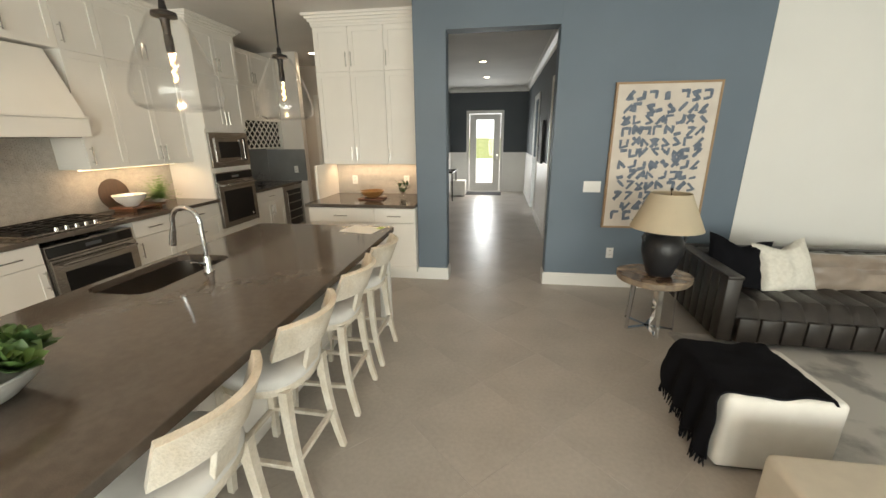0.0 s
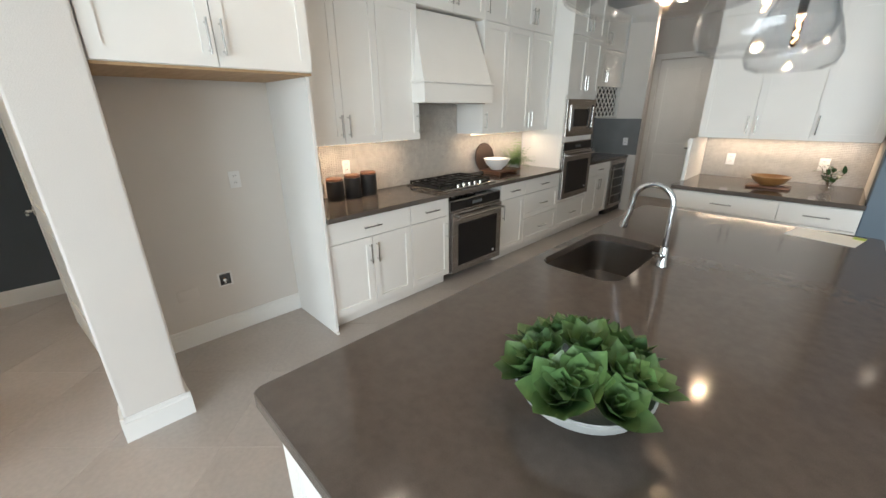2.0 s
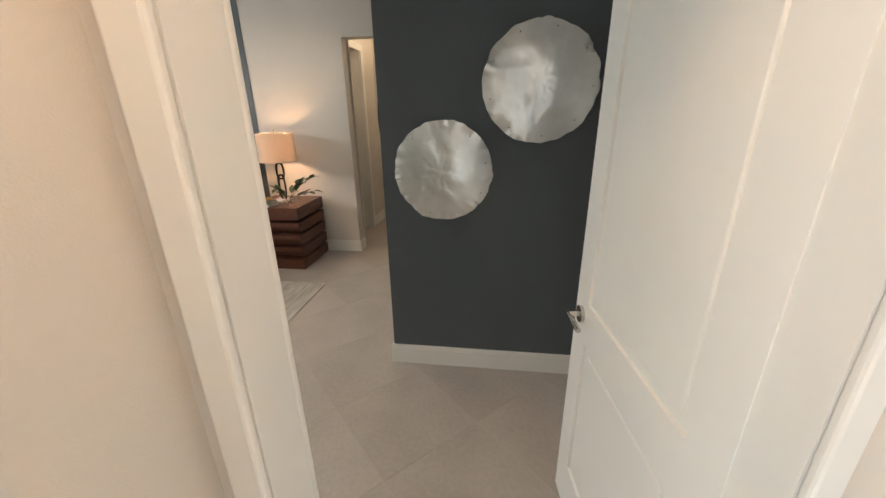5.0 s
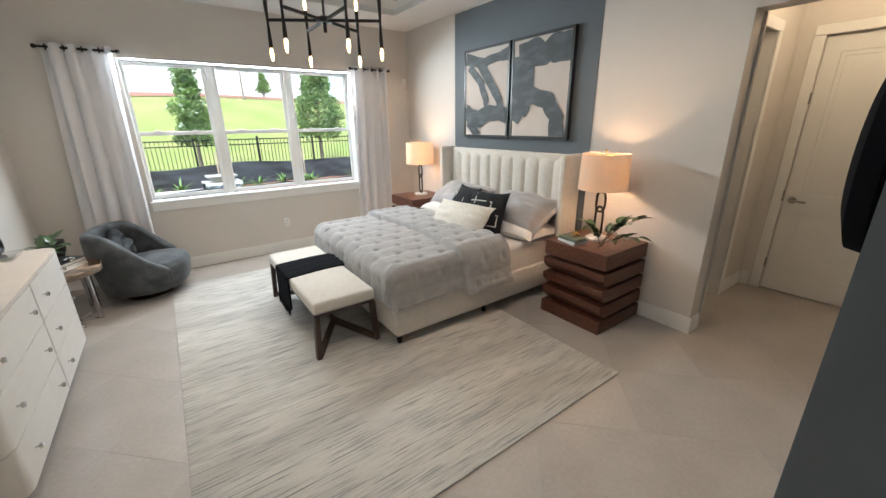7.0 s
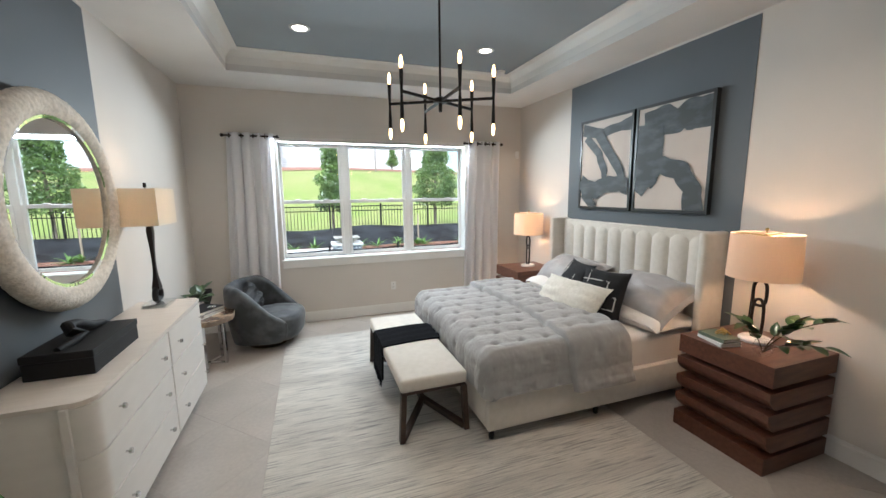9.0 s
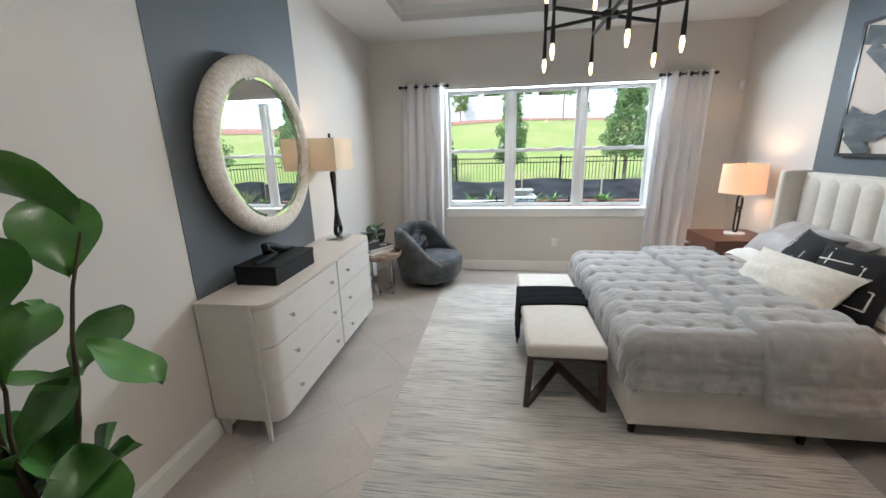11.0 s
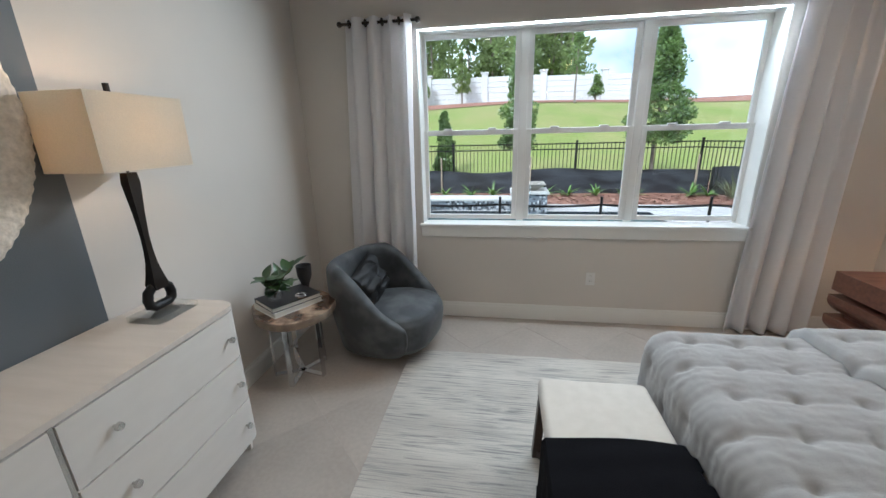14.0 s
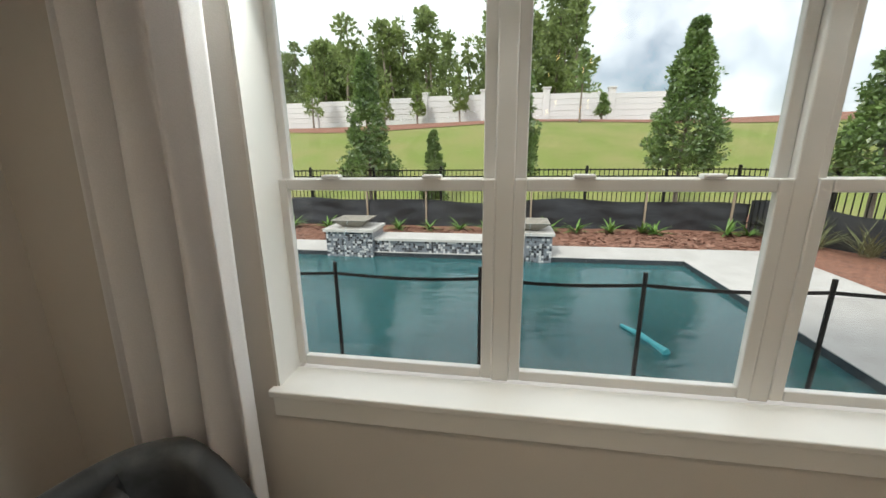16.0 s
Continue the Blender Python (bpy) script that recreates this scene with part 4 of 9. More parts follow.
for i in range(5):
    part("knob", Geo().cyl((-0.16 + i * 0.08, -0.232, 0.012), (-0.16 + i * 0.08, -0.232, 0.042), 0.02, 0.017, 18), NICKEL, ck)

# things on the range counter
LID = mat("walnut_lid", (0.20, 0.085, 0.045), 0.45, c2=(0.14, 0.06, 0.03), scale=10, stretch=(1, 6, 1))
CAN = mat("matt_black_ceramic", (0.016, 0.016, 0.017), 0.55)
for i, (y, h) in enumerate(((2.66, 0.165), (2.83, 0.175), (2.99, 0.185))):
    c = thing("canister", "matt black kitchen canister with reddish wooden lid", "canister", pose(-3.42, y, 0.916), "black canisters")
    part("jar", Geo().lathe([(0, 0), (0.066, 0), (0.07, 0.006), (0.07, h - 0.004), (0.066, h)], seg=28), CAN, c)
    part("lid", Geo().lathe([(0.066, h), (0.068, h + 0.004), (0.068, h + 0.018), (0.062, h + 0.022), (0, h + 0.022)], seg=28), LID, c, "reddish wooden lid")
WOOD = mat("oak_board", (0.36, 0.20, 0.10), 0.5, c2=(0.26, 0.14, 0.065), scale=6, stretch=(1, 8, 1))
single("round_board", Geo().lathe([(0, 0), (0.165, 0), (0.17, 0.008), (0.165, 0.018), (0, 0.018)], seg=36).move(pose(-3.53, 4.72, 1.085, 0, 84, 0)), mat("dark_wood_board", (0.045, 0.028, 0.02), 0.5, c2=(0.06, 0.036, 0.024), scale=8, stretch=(1, 6, 1)), "dark round wooden board leaning on the backsplash", "cutting board")
tr = thing("wood_tray", "low reddish wooden riser tray on the counter", "tray", pose(-3.32, 4.78, 0.916))
part("tray_top", Geo().box(-0.15, 0.15, -0.21, 0.21, 0.03, 0.048, 0.006), LID, tr, smooth=False)
for yy in (-0.16, 0.16):
    part("foot", Geo().box(-0.12, 0.12, yy - 0.015, yy + 0.015, 0, 0.03), LID, tr, smooth=False)
WCER = mat("white_ceramic", (0.78, 0.77, 0.74), 0.3)
single("white_bowl", Geo().lathe([(0, 0), (0.05, 0), (0.06, 0.012), (0.10, 0.05), (0.128, 0.10), (0.13, 0.105), (0.122, 0.10), (0.09, 0.05), (0.05, 0.02), (0, 0.016)], seg=36), WCER, "white ceramic bowl on the wooden tray", "bowl", m=pose(-3.32, 4.70, 0.965) @ Matrix.Diagonal((1.18, 1.18, 1.18, 1)))

LEAF = mat("succulent_leaf", (0.105, 0.185, 0.055), 0.42, c2=(0.050, 0.105, 0.036), scale=9, fine=0.15, bscale=30, random_value=0.15)
FERNL = mat("fern_leaf", (0.17, 0.30, 0.06), 0.5, c2=(0.09, 0.18, 0.035), scale=8)
DARKLEAF = mat("magnolia_leaf", (0.050, 0.105, 0.030), 0.28, c2=(0.020, 0.050, 0.016), scale=12, coat=0.2)
STEM = mat("brown_stem", (0.10, 0.065, 0.035), 0.7)


def leaf_blade(g, base, way, length, width, curl=0.2, up=(0, 0, 1), fold=0.12, seg=5):
    """One leaf: a tapering, curling blade from base along way."""
    a, d = Vector(base), Vector(way).normalized()
    side = d.cross(Vector(up))
    side = side.normalized() if side.length > 1e-3 else Vector((1, 0, 0))
    nrm = side.cross(d).normalized()
    rows = []
    for i in range(seg + 1):
        t = i / seg
        w = width * (math.sin(math.pi * min(1, t ** 0.75)) ** 0.8 if 0 < t < 1 else 0.04)
        c = a + d * length * t - nrm * curl * length * t * t
        rows.append([g.bm.verts.new(c - side * w / 2 + nrm * fold * w), g.bm.verts.new(c), g.bm.verts.new(c + side * w / 2 + nrm * fold * w)])
    for r, q in zip(rows, rows[1:]):
        for k in (0, 1):
            g.bm.faces.new((r[k], r[k + 1], q[k + 1], q[k]))


def rand_dir(rng, zmin=-0.1, zmax=1.0):
    a, z = rng.uniform(0, 2 * math.pi), rng.uniform(zmin, zmax)
    r = math.sqrt(max(0, 1 - z * z))
    return Vector((r * math.cos(a), r * math.sin(a), z))


# fern in a small pot
rng = random.Random(5)
fn = thing("potted_fern", "small bright green fern in a grey pot", "plant", pose(-3.30, 5.03, 0.916))
part("pot", Geo().lathe([(0, 0), (0.05, 0), (0.062, 0.09), (0.056, 0.09), (0.045, 0.02), (0, 0.02)], seg=24), mat("grey_pot", (0.42, 0.41, 0.39), 0.7), fn)
g = Geo()
for i in range(60):
    d = rand_dir(rng, 0.15, 1.0)
    L = rng.uniform(0.18, 0.30)
    p = Vector((0, 0, 0.085))
    pts = [p + d * L * t + Vector((0, 0, -0.5 * L * t * t * (1 - d.z))) for t in [k / 7 for k in range(8)]]
    for k in range(1, 8):
        s = d.cross(Vector((0, 0, 1))).normalized()
        for sg in (-1, 1):
            leaf_blade(g, pts[k], s * sg + d * 0.5, 0.058 * (1.15 - k / 9), 0.020, 0.2, seg=3)
part("fronds", g, FERNL, fn, smooth=False)

# butler niche past the oven tower
cabinet("base_cabinet", "white shaker cabinet of the wine niche", at_range(6.34), 0.74, 0.58, 0.875,
        [(0, 0.74, 0.70, 0.87, "h"), (0, 0.37, 0.11, 0.70, "R"), (0.37, 0.74, 0.11, 0.70, "L")], 0.1)
wf = thing("wine_fridge", "stainless framed wine fridge with dark glass door", "fridge", at_range(7.085))
part("body", Geo().box(0, 0.60, -0.01, 0.55, 0.02, 0.872), BLACKMETAL, wf, smooth=False)
part("door_frame", Geo().box(0, 0.60, -0.035, -0.01, 0.11, 0.17).box(0, 0.60, -0.035, -0.01, 0.80, 0.872).box(0, 0.06, -0.035, -0.01, 0.17, 0.80).box(0.54, 0.60, -0.035, -0.01, 0.17, 0.80), STEEL, wf, smooth=False)
part("glass", Geo().box(0.06, 0.54, -0.028, -0.015, 0.17, 0.80), BLACKGLASS, wf, smooth=False)
part("handle", Geo().tube([(0.03, -0.07, 0.2), (0.03, -0.07, 0.78)], 0.01, 10), STEEL, wf)
for z in (0.30, 0.44, 0.58, 0.72):
    part("rack", Geo().box(0.07, 0.53, -0.0295, -0.0275, z - 0.008, z + 0.008), STEEL, wf, smooth=False)
single("counter_niche", Geo().box(-3.57, -2.945, 6.345, 7.70, 0.877, 0.915, 0.003), COUNTER, "dark quartz counter of the wine niche", "counter", smooth=False)
structure("backsplash_niche", Geo().box(-3.569, -3.560, 6.345, 7.70, 0.916, 1.50).box(-3.569, -2.83, 7.70, 7.712, 0.916, 1.47), GREYSPLASH, "grey tile backsplash of the wine niche", "backsplash")
structure("wall_niche_end", Geo().box(-3.57, -2.83, 7.712, 7.83, 0, H), WALL, "greige wall closing the wine niche")
wall_plate("outlet", "white outlet on the grey niche tile", pose(-3.02, 7.695, 1.12))
cabinet("wall_cabinet", "white shaker cabinet above the wine rack", at_range(6.345, -3.22, 1.93), 1.355, 0.345, 1.0,
        [(0, 0.68, 0, 0.49, "r"), (0.68, 1.355, 0, 0.49, "l"), (0, 0.68, 0.49, 1.0, "r"), (0.68, 1.355, 0.49, 1.0, "l")])
wr = thing("wine_rack", "white lattice wine rack under the wall cabinet", "wine rack", at_range(6.345, -3.22, 1.50))
part("rack_box", Geo().box(0, 0.02, 0, 0.34, 0, 0.43).box(1.335, 1.355, 0, 0.34, 0, 0.43).box(0.02, 1.335, 0, 0.34, 0, 0.015).box(0.02, 1.335, 0.33, 0.34, 0.0, 0.43), CAB, wr, smooth=False)
for i in range(-3, 11):
    for s in (-1, 1):
        x = i * 0.13
        a, b = (x, 0.015), (x + 0.415, 0.43)
        if s < 0:
            a, b = (x, 0.43), (x + 0.415, 0.015)
        # clip to the box
        def clipx(p, q, lo, hi):
            (x0_, z0_), (x1_, z1_) = p, q
            if x1_ <= lo or x0_ >= hi:
                return None
            if x0_ < lo:
                z0_ += (z1_ - z0_) * (lo - x0_) / (x1_ - x0_)
                x0_ = lo
            if x1_ > hi:
                z1_ = z0_ + (z1_ - z0_) * (hi - x0_) / (x1_ - x0_)
                x1_ = hi
            return (x0_, z0_), (x1_, z1_)
        q = clipx(a, b, 0.02, 1.335)
        if q and abs(q[0][0] - q[1][0]) > 0.03:
            part("slat", Geo().bar((q[0][0], 0.01 + (0.012 if s > 0 else 0), q[0][1]), (q[1][0], 0.01 + (0.012 if s > 0 else 0), q[1][1]), 0.012, 0.012, up=(0, 1, 0)), CAB, wr, smooth=False)
# black sheet behind the slats puts the rack's inner shade into colour
part("rack_shade", Geo().box(0.02, 1.335, 0.05, 0.06, 0.015, 0.43), BLACKMETAL, wr, "black sheet for the shade deep in the rack", smooth=False)
bt = thing("cake_stand", "dark cake stand with a glass dome on the niche counter", "stand", pose(-3.25, 6.95, 0.916))
part("plate", Geo().lathe([(0, 0), (0.06, 0), (0.06, 0.01), (0.015, 0.02), (0.015, 0.05), (0.11, 0.06), (0.11, 0.07), (0, 0.07)], seg=28), CAN, bt)
part("dome", Geo().lathe([(0.095, 0.07), (0.095, 0.13), (0.06, 0.17), (0.02, 0.185), (0.012, 0.20), (0.016, 0.215), (0, 0.22)], seg=28), GLASS, bt)

# coffee bar cabinets beside the blue wall
cabinet("base_cabinet", "wide white shaker base cabinet of the coffee bar", pose(-1.60, 5.33, 0), 0.80, 0.9, 0.875,
        [(0, 0.80, 0.70, 0.87, "h"), (0, 0.40, 0.11, 0.70, "R"), (0.40, 0.80, 0.11, 0.70, "L")], 0.1)
cabinet("base_cabinet", "white shaker base cabinet beside the blue wall", pose(-0.80, 5.33, 0), 0.485, 0.9, 0.875,
        [(0, 0.485, 0.70, 0.87, "h"), (0, 0.485, 0.11, 0.70, "L")], 0.1)
single("counter_coffee", Geo().box(-1.63, -0.31, 5.29, 6.232, 0.877, 0.915, 0.003), COUNTER, "dark quartz counter of the coffee bar", "counter", smooth=False)
single("coffee_panel", Geo().box(-1.63, -1.601, 5.62, 6.23, 0.916, 1.331), CAB, "white end panel between counter and wall cabinet", "panel", smooth=False)
cabinet("wall_cabinet", "tall white shaker wall cabinet with stacked uppers", pose(-1.63, 5.93, 1.33), 0.86, 0.30, 1.58,
        [(0, 0.43, 0, 1.09, "r"), (0.43, 0.86, 0, 1.09, "l"), (0, 0.43, 1.09, 1.58, "r"), (0.43, 0.86, 1.09, 1.58, "l")])
cabinet("wall_cabinet", "tall narrow white shaker wall cabinet by the blue wall", pose(-0.77, 5.93, 1.33), 0.455, 0.30, 1.58,
        [(0, 0.455, 0, 1.09, "l"), (0, 0.455, 1.09, 1.58, "l")])


def cornice(name, x0, x1, y, z0, z1, m, label):
    """Stepped crown along the top of cabinets, front at y facing -y."""
    g = Geo()
    n = 5
    for i in range(n):
        o = 0.012 + 0.085 * (i / (n - 1)) ** 1.5
        za, zb = z0 + (z1 - z0) * i / n, z0 + (z1 - z0) * (i + 1) / n
        g.box(x0 - o * 0.9, x1 + o * 0.9, y - o, y + 0.2, za, zb)
    ob = structure(name, g, CAB, label, "trim")
    ob.matrix_world = m
    return ob


cornice("trim_cornice_coffee", -1.63, -0.315, 5.92, 2.91, H - 0.002, pose(0, 0, 0), "white crown moulding on the coffee bar cabinets")
cornice("trim_cornice_range", 2.31, 5.52, 0.0, 2.93, H - 0.002, pose(-3.23, 0, 0, 0, 0, 90), "white crown moulding on the range cabinets")
cornice("trim_cornice_tower", 5.55, 6.34, 0.0, 2.93, H - 0.002, pose(-2.99, 0, 0, 0, 0, 90), "white crown moulding on the oven tower")
cornice("trim_cornice_fridge", 1.30, 2.26, 0.0, 2.93, H - 0.002, pose(-2.865, 0, 0, 0, 0, 90), "white crown moulding above the fridge alcove")
BRASSWOOD = mat("mango_wood", (0.42, 0.22, 0.07), 0.35, c2=(0.28, 0.13, 0.04), scale=5, stretch=(1, 1, 4))
single("wood_board", Geo().box(-1.10, -0.78, 5.62, 5.80, 0.916, 0.936, 0.008), LID, "dark wooden serving board on the coffee bar", "board")
single("wood_bowl", Geo().lathe([(0, 0), (0.06, 0), (0.11, 0.03), (0.15, 0.085), (0.142, 0.085), (0.10, 0.035), (0, 0.012)], c=(-0.94, 5.71, 0.937), seg=32), BRASSWOOD, "golden brown wooden bowl on a board", "bowl")


def sprig_vase(name, label, m, r, h, leaves, length, lw, material, rng, spread=0.55, tall=0.25):
    """A glass bubble vase with leafy branches."""
    v = thing(name, label, "plant", m)
    part("vase", Geo().lathe([(0, 0.002), (r * 0.55, 0.0), (r * 0.9, h * 0.25), (r, h * 0.5), (r * 0.8, h * 0.85), (r * 0.55, h), (r * 0.52, h), (r * 0.76, h * 0.84), (r * 0.95, h * 0.5), (r * 0.85, h * 0.27), (r * 0.5, 0.012), (0, 0.012)], seg=24), GLASS, v, "clear glass vase")
    gs, gl = Geo(), Geo()
    for b in range(5):
        a = rng.uniform(0, 6.283)
        tip = Vector((math.cos(a) * spread * length * 2.2, math.sin(a) * spread * length * 2.2, h + tall * rng.uniform(0.5, 1.1)))
        mid = Vector((tip.x * 0.35, tip.y * 0.35, h + tall * 0.35))
        pts = [Vector((0, 0, 0.02)).lerp(mid, t) * (1 - t) + mid.lerp(tip, t) * t for t in [k / 6 for k in range(7)]]
        gs.tube(pts, 0.003, 5)
        for k in range(leaves):
            p = pts[2 + int(k * 4.99 / leaves)] if k < leaves - 1 else pts[-1]
            d = (tip - mid).normalized() * 0.6 + rand_dir(rng, -0.3, 0.9)
            leaf_blade(gl, p, d, length * rng.uniform(0.7, 1.15), lw * rng.uniform(0.8, 1.1), rng.uniform(0.05, 0.35))
    part("stems", gs, STEM, v)
    part("leaves", gl, material, v)
    return v


sprig_vase("sprig_vase", "glass bubble vase with a green sprig on the coffee bar", pose(-0.55, 5.72, 0.916), 0.05, 0.10, 6, 0.075, 0.04, DARKLEAF, random.Random(3), tall=0.10)

# island
isl = thing("kitchen_island", "white kitchen island with a dark quartz top", "island", pose(0, 0, 0))
top = Geo()
X0, X1, Y0, Y1 = -1.52, -0.262, 1.31, 4.25
outl = []
rc = 0.03
for cx, cy, a0 in ((X1 - rc, Y1 - rc, 0), (X0 + rc, Y1 - rc, 90), (X0 + rc, Y0 + rc, 180), (X1 - rc, Y0 + rc, 270)):
    outl += [(cx + rc * math.cos(radians(a0 + k * 22.5)), cy + rc * math.sin(radians(a0 + k * 22.5))) for k in range(5)]
# the slab with its sink cutout
sx0, sx1, sy0, sy1, sr = -1.47, -1.09, 2.64, 3.30, 0.09
cut = []
for cx, cy, a0 in ((sx1 - sr, sy1 - sr, 0), (sx0 + sr, sy1 - sr, 90), (sx0 + sr, sy0 + sr, 180), (sx1 - sr, sy0 + sr, 270)):
    cut += [(cx + sr * math.cos(radians(a0 + k * 22.5)), cy + sr * math.sin(radians(a0 + k * 22.5))) for k in range(5)]
zt, zb, ch = 0.915, 0.877, 0.003
loops = {}
for nm, pts, z in (("ot", outl, zt - ch), ("ob", outl, zb), ("it", cut, zt - ch), ("ib", cut, zb)):
    loops[nm] = [top.bm.verts.new((x, y, z)) for x, y in pts]
cxm, cym = (X0 + X1) / 2, (Y0 + Y1) / 2
loops["ott"] = [top.bm.verts.new((x - math.copysign(ch, x - cxm), y - math.copysign(ch, y - cym), zt)) for x, y in outl]
scx, scy = (sx0 + sx1) / 2, (sy0 + sy1) / 2
loops["itt"] = [top.bm.verts.new((x + math.copysign(ch, x - scx), y + math.copysign(ch, y - scy), zt)) for x, y in cut]
for a, b in (("ot", "ob"), ("ot", "ott"), ("it", "ib"), ("it", "itt"), ("ott", "itt"), ("ob", "ib")):
    A, Bl = loops[a], loops[b]
    for k in range(20):
        top.bm.faces.new((A[k], A[(k + 1) % 20], Bl[(k + 1) % 20], Bl[k]))
part("countertop", top, COUNTER, isl, "dark taupe quartz top with a sink cutout", smooth=False)
part("body", Geo().box(-1.46, -0.62, 1.36, 2.55, 0.1, 0.876).box(-1.46, -0.62, 3.38, 4.20, 0.1, 0.876).box(-1.50, -1.482, 2.55, 3.38, 0.1, 0.876).box(-0.70, -0.62, 2.55, 3.38, 0.1, 0.876).box(-1.40, -0.68, 1.42, 4.14, 0, 0.1), CAB, isl, smooth=False)
for y0 in (1.40, 2.33, 3.26):
    part("panel", Geo().box(-0.62, -0.606, y0, y0 + 0.06, 0.12, 0.87).box(-0.62, -0.606, y0 + 0.84, y0 + 0.90, 0.12, 0.87).box(-0.62, -0.606, y0 + 0.06, y0 + 0.84, 0.12, 0.18).box(-0.62, -0.606, y0 + 0.06, y0 + 0.84, 0.81, 0.87), CAB, isl, smooth=False)
part("panel", Geo().box(-1.46, -1.38, 1.347, 1.36, 0.12, 0.87).box(-0.70, -0.62, 1.347, 1.36, 0.12, 0.87).box(-1.38, -0.70, 1.347, 1.36, 0.12, 0.20).box(-1.38, -0.70, 1.347, 1.36, 0.79, 0.87), CAB, isl, smooth=False)
for y in (1.36, 4.16):
    part("leg_post", Geo().box(-0.40, -0.30, y, y + 0.04, 0, 0.876, 0.003), CAB, isl, smooth=False)
sk = thing("sink", "stainless steel undermount sink in the island", "sink", pose(0, 0, 0))


def basin(u, v):
    # u: down the wall and over the bottom, v: round the rim
    k = v * 20
    i = int(k) % 20
    f = k - int(k)
    x = cut[i][0] + (cut[(i + 1) % 20][0] - cut[i][0]) * f
    y = cut[i][1] + (cut[(i + 1) % 20][1] - cut[i][1]) * f
    if u < 0.6:
        return (scx + (x - scx) * 1.02, scy + (y - scy) * 1.01, 0.876 - 0.20 * u / 0.6)
    w = (u - 0.6) / 0.4
    return (scx + (x - scx) * (1.0 - w), scy + (y - scy) * (1.0 - w), 0.676 - 0.012 * math.sin(w * 1.57))


part("basin", Geo().sheet(12, 40, basin, wrap=True), mat("sink_steel", (0.30, 0.28, 0.26), 0.33, 1.0, scale=4, rvar=0.08), sk)
part("drain", Geo().cyl((scx, scy, 0.664), (scx, scy, 0.669), 0.045, seg=24), CHROME, sk)
fc = thing("faucet", "polished chrome gooseneck pull-down kitchen faucet", "faucet", pose(-1.02, 2.99, 0.916))
arc = [(0, 0, 0.05), (0, 0, 0.16), (0, 0, 0.26)] + [(-0.085 + 0.085 * math.cos(radians(a)), 0, 0.29 + 0.085 * math.sin(radians(a))) for a in range(0, 181, 15)] + [(-0.175, 0, 0.25), (-0.182, 0, 0.225)]
part("base", Geo().lathe([(0, 0), (0.028, 0), (0.028, 0.008), (0.022, 0.02), (0.021, 0.075), (0.016, 0.095), (0, 0.095)], seg=24), CHROME, fc)
part("neck", Geo().tube(arc, 0.0125, 14), CHROME, fc)
part("spray_head", Geo().cyl((-0.178, 0, 0.245), (-0.20, 0, 0.155), 0.0155, 0.019, 18), CHROME, fc)
part("lever", Geo().cyl((0.0, -0.02, 0.055), (0.0, -0.045, 0.055), 0.014).tube([(0, -0.04, 0.058), (-0.01, -0.06, 0.075), (-0.02, -0.09, 0.085)], 0.006, 8), CHROME, fc)
single("paper", Geo().box(-0.115, 0.115, -0.15, 0.15, 0, 0.002), mat("printed_paper", (0.80, 0.79, 0.74), 0.6, c2=(0.78, 0.77, 0.72), scale=5), "white printed sheet with a green edge on the island", "paper", m=pose(-0.50, 4.10, 0.9155, 0, 0, 78))
single("paper_edge", Geo().box(0.06, 0.115, -0.15, -0.10, 0, 0.002), mat("lime_print", (0.45, 0.58, 0.10), 0.6), "lime green corner flap of the printed sheet", "paper", m=pose(-0.50, 4.10, 0.918, 0, 0, 78))

# succulent bowl
sb = thing("succulent_bowl", "green succulents in a pale concrete bowl on the island", "plant", pose(-0.87, 1.87, 0.916))
part("bowl", Geo().lathe([(0, 0), (0.075, 0), (0.095, 0.01), (0.145, 0.055), (0.165, 0.092), (0.16, 0.096), (0.135, 0.07), (0, 0.06)], seg=40), mat("concrete_bowl", (0.46, 0.46, 0.44), 0.75, c2=(0.38, 0.38, 0.365), scale=9, bump=0.5, bscale=120), sb, "pale concrete bowl")
rng = random.Random(11)
spots = [(0, 0, 0.125)] + [(0.085 * math.cos(a), 0.085 * math.sin(a), 0.10) for a in [k * 1.2566 for k in range(5)]] + [(0.118 * math.cos(a), 0.118 * math.sin(a), 0.075) for a in [0.3 + k * 0.8976 for k in range(7)]]
for px, py, pz in spots:
    g = Geo()
    tilt = Vector((px * 5.0, py * 5.0, 1)).normalized()
    q = tilt.to_track_quat('Z', 'Y')
    size = rng.uniform(0.086, 0.104)
    for ring, (n, el, sc) in enumerate(((7, 24, 1.0), (6, 42, 0.86), (5, 62, 0.62), (3, 80, 0.38))):
        for k in range(n):
            a = 2 * math.pi * k / n + ring * 0.5 + rng.uniform(-0.1, 0.1)
            e = radians(el + rng.uniform(-6, 6))
            d = q @ Vector((math.cos(a) * math.cos(e), math.sin(a) * math.cos(e), math.sin(e)))
            leaf_blade(g, Vector((px, py, pz + 0.025)), d, size * sc * rng.uniform(0.9, 1.1), size * sc * 0.82, -0.30, up=tilt, fold=0.18, seg=4)
    part("rosette", g, LEAF, sb)


# counter stools
WASH = mat("whitewashed_wood", (0.68, 0.63, 0.55), 0.75, c2=(0.52, 0.44, 0.33), scale=5, detail=8, mixat=(0.42, 0.78), stretch=(3, 1.2, 1.2), bump=0.7, bscale=60, fine=0.07)
LINEN = mat("white_linen", (0.68, 0.665, 0.64), 0.9, c2=(0.63, 0.615, 0.59), scale=15, bump=0.3, bscale=500, sheen=0.2)
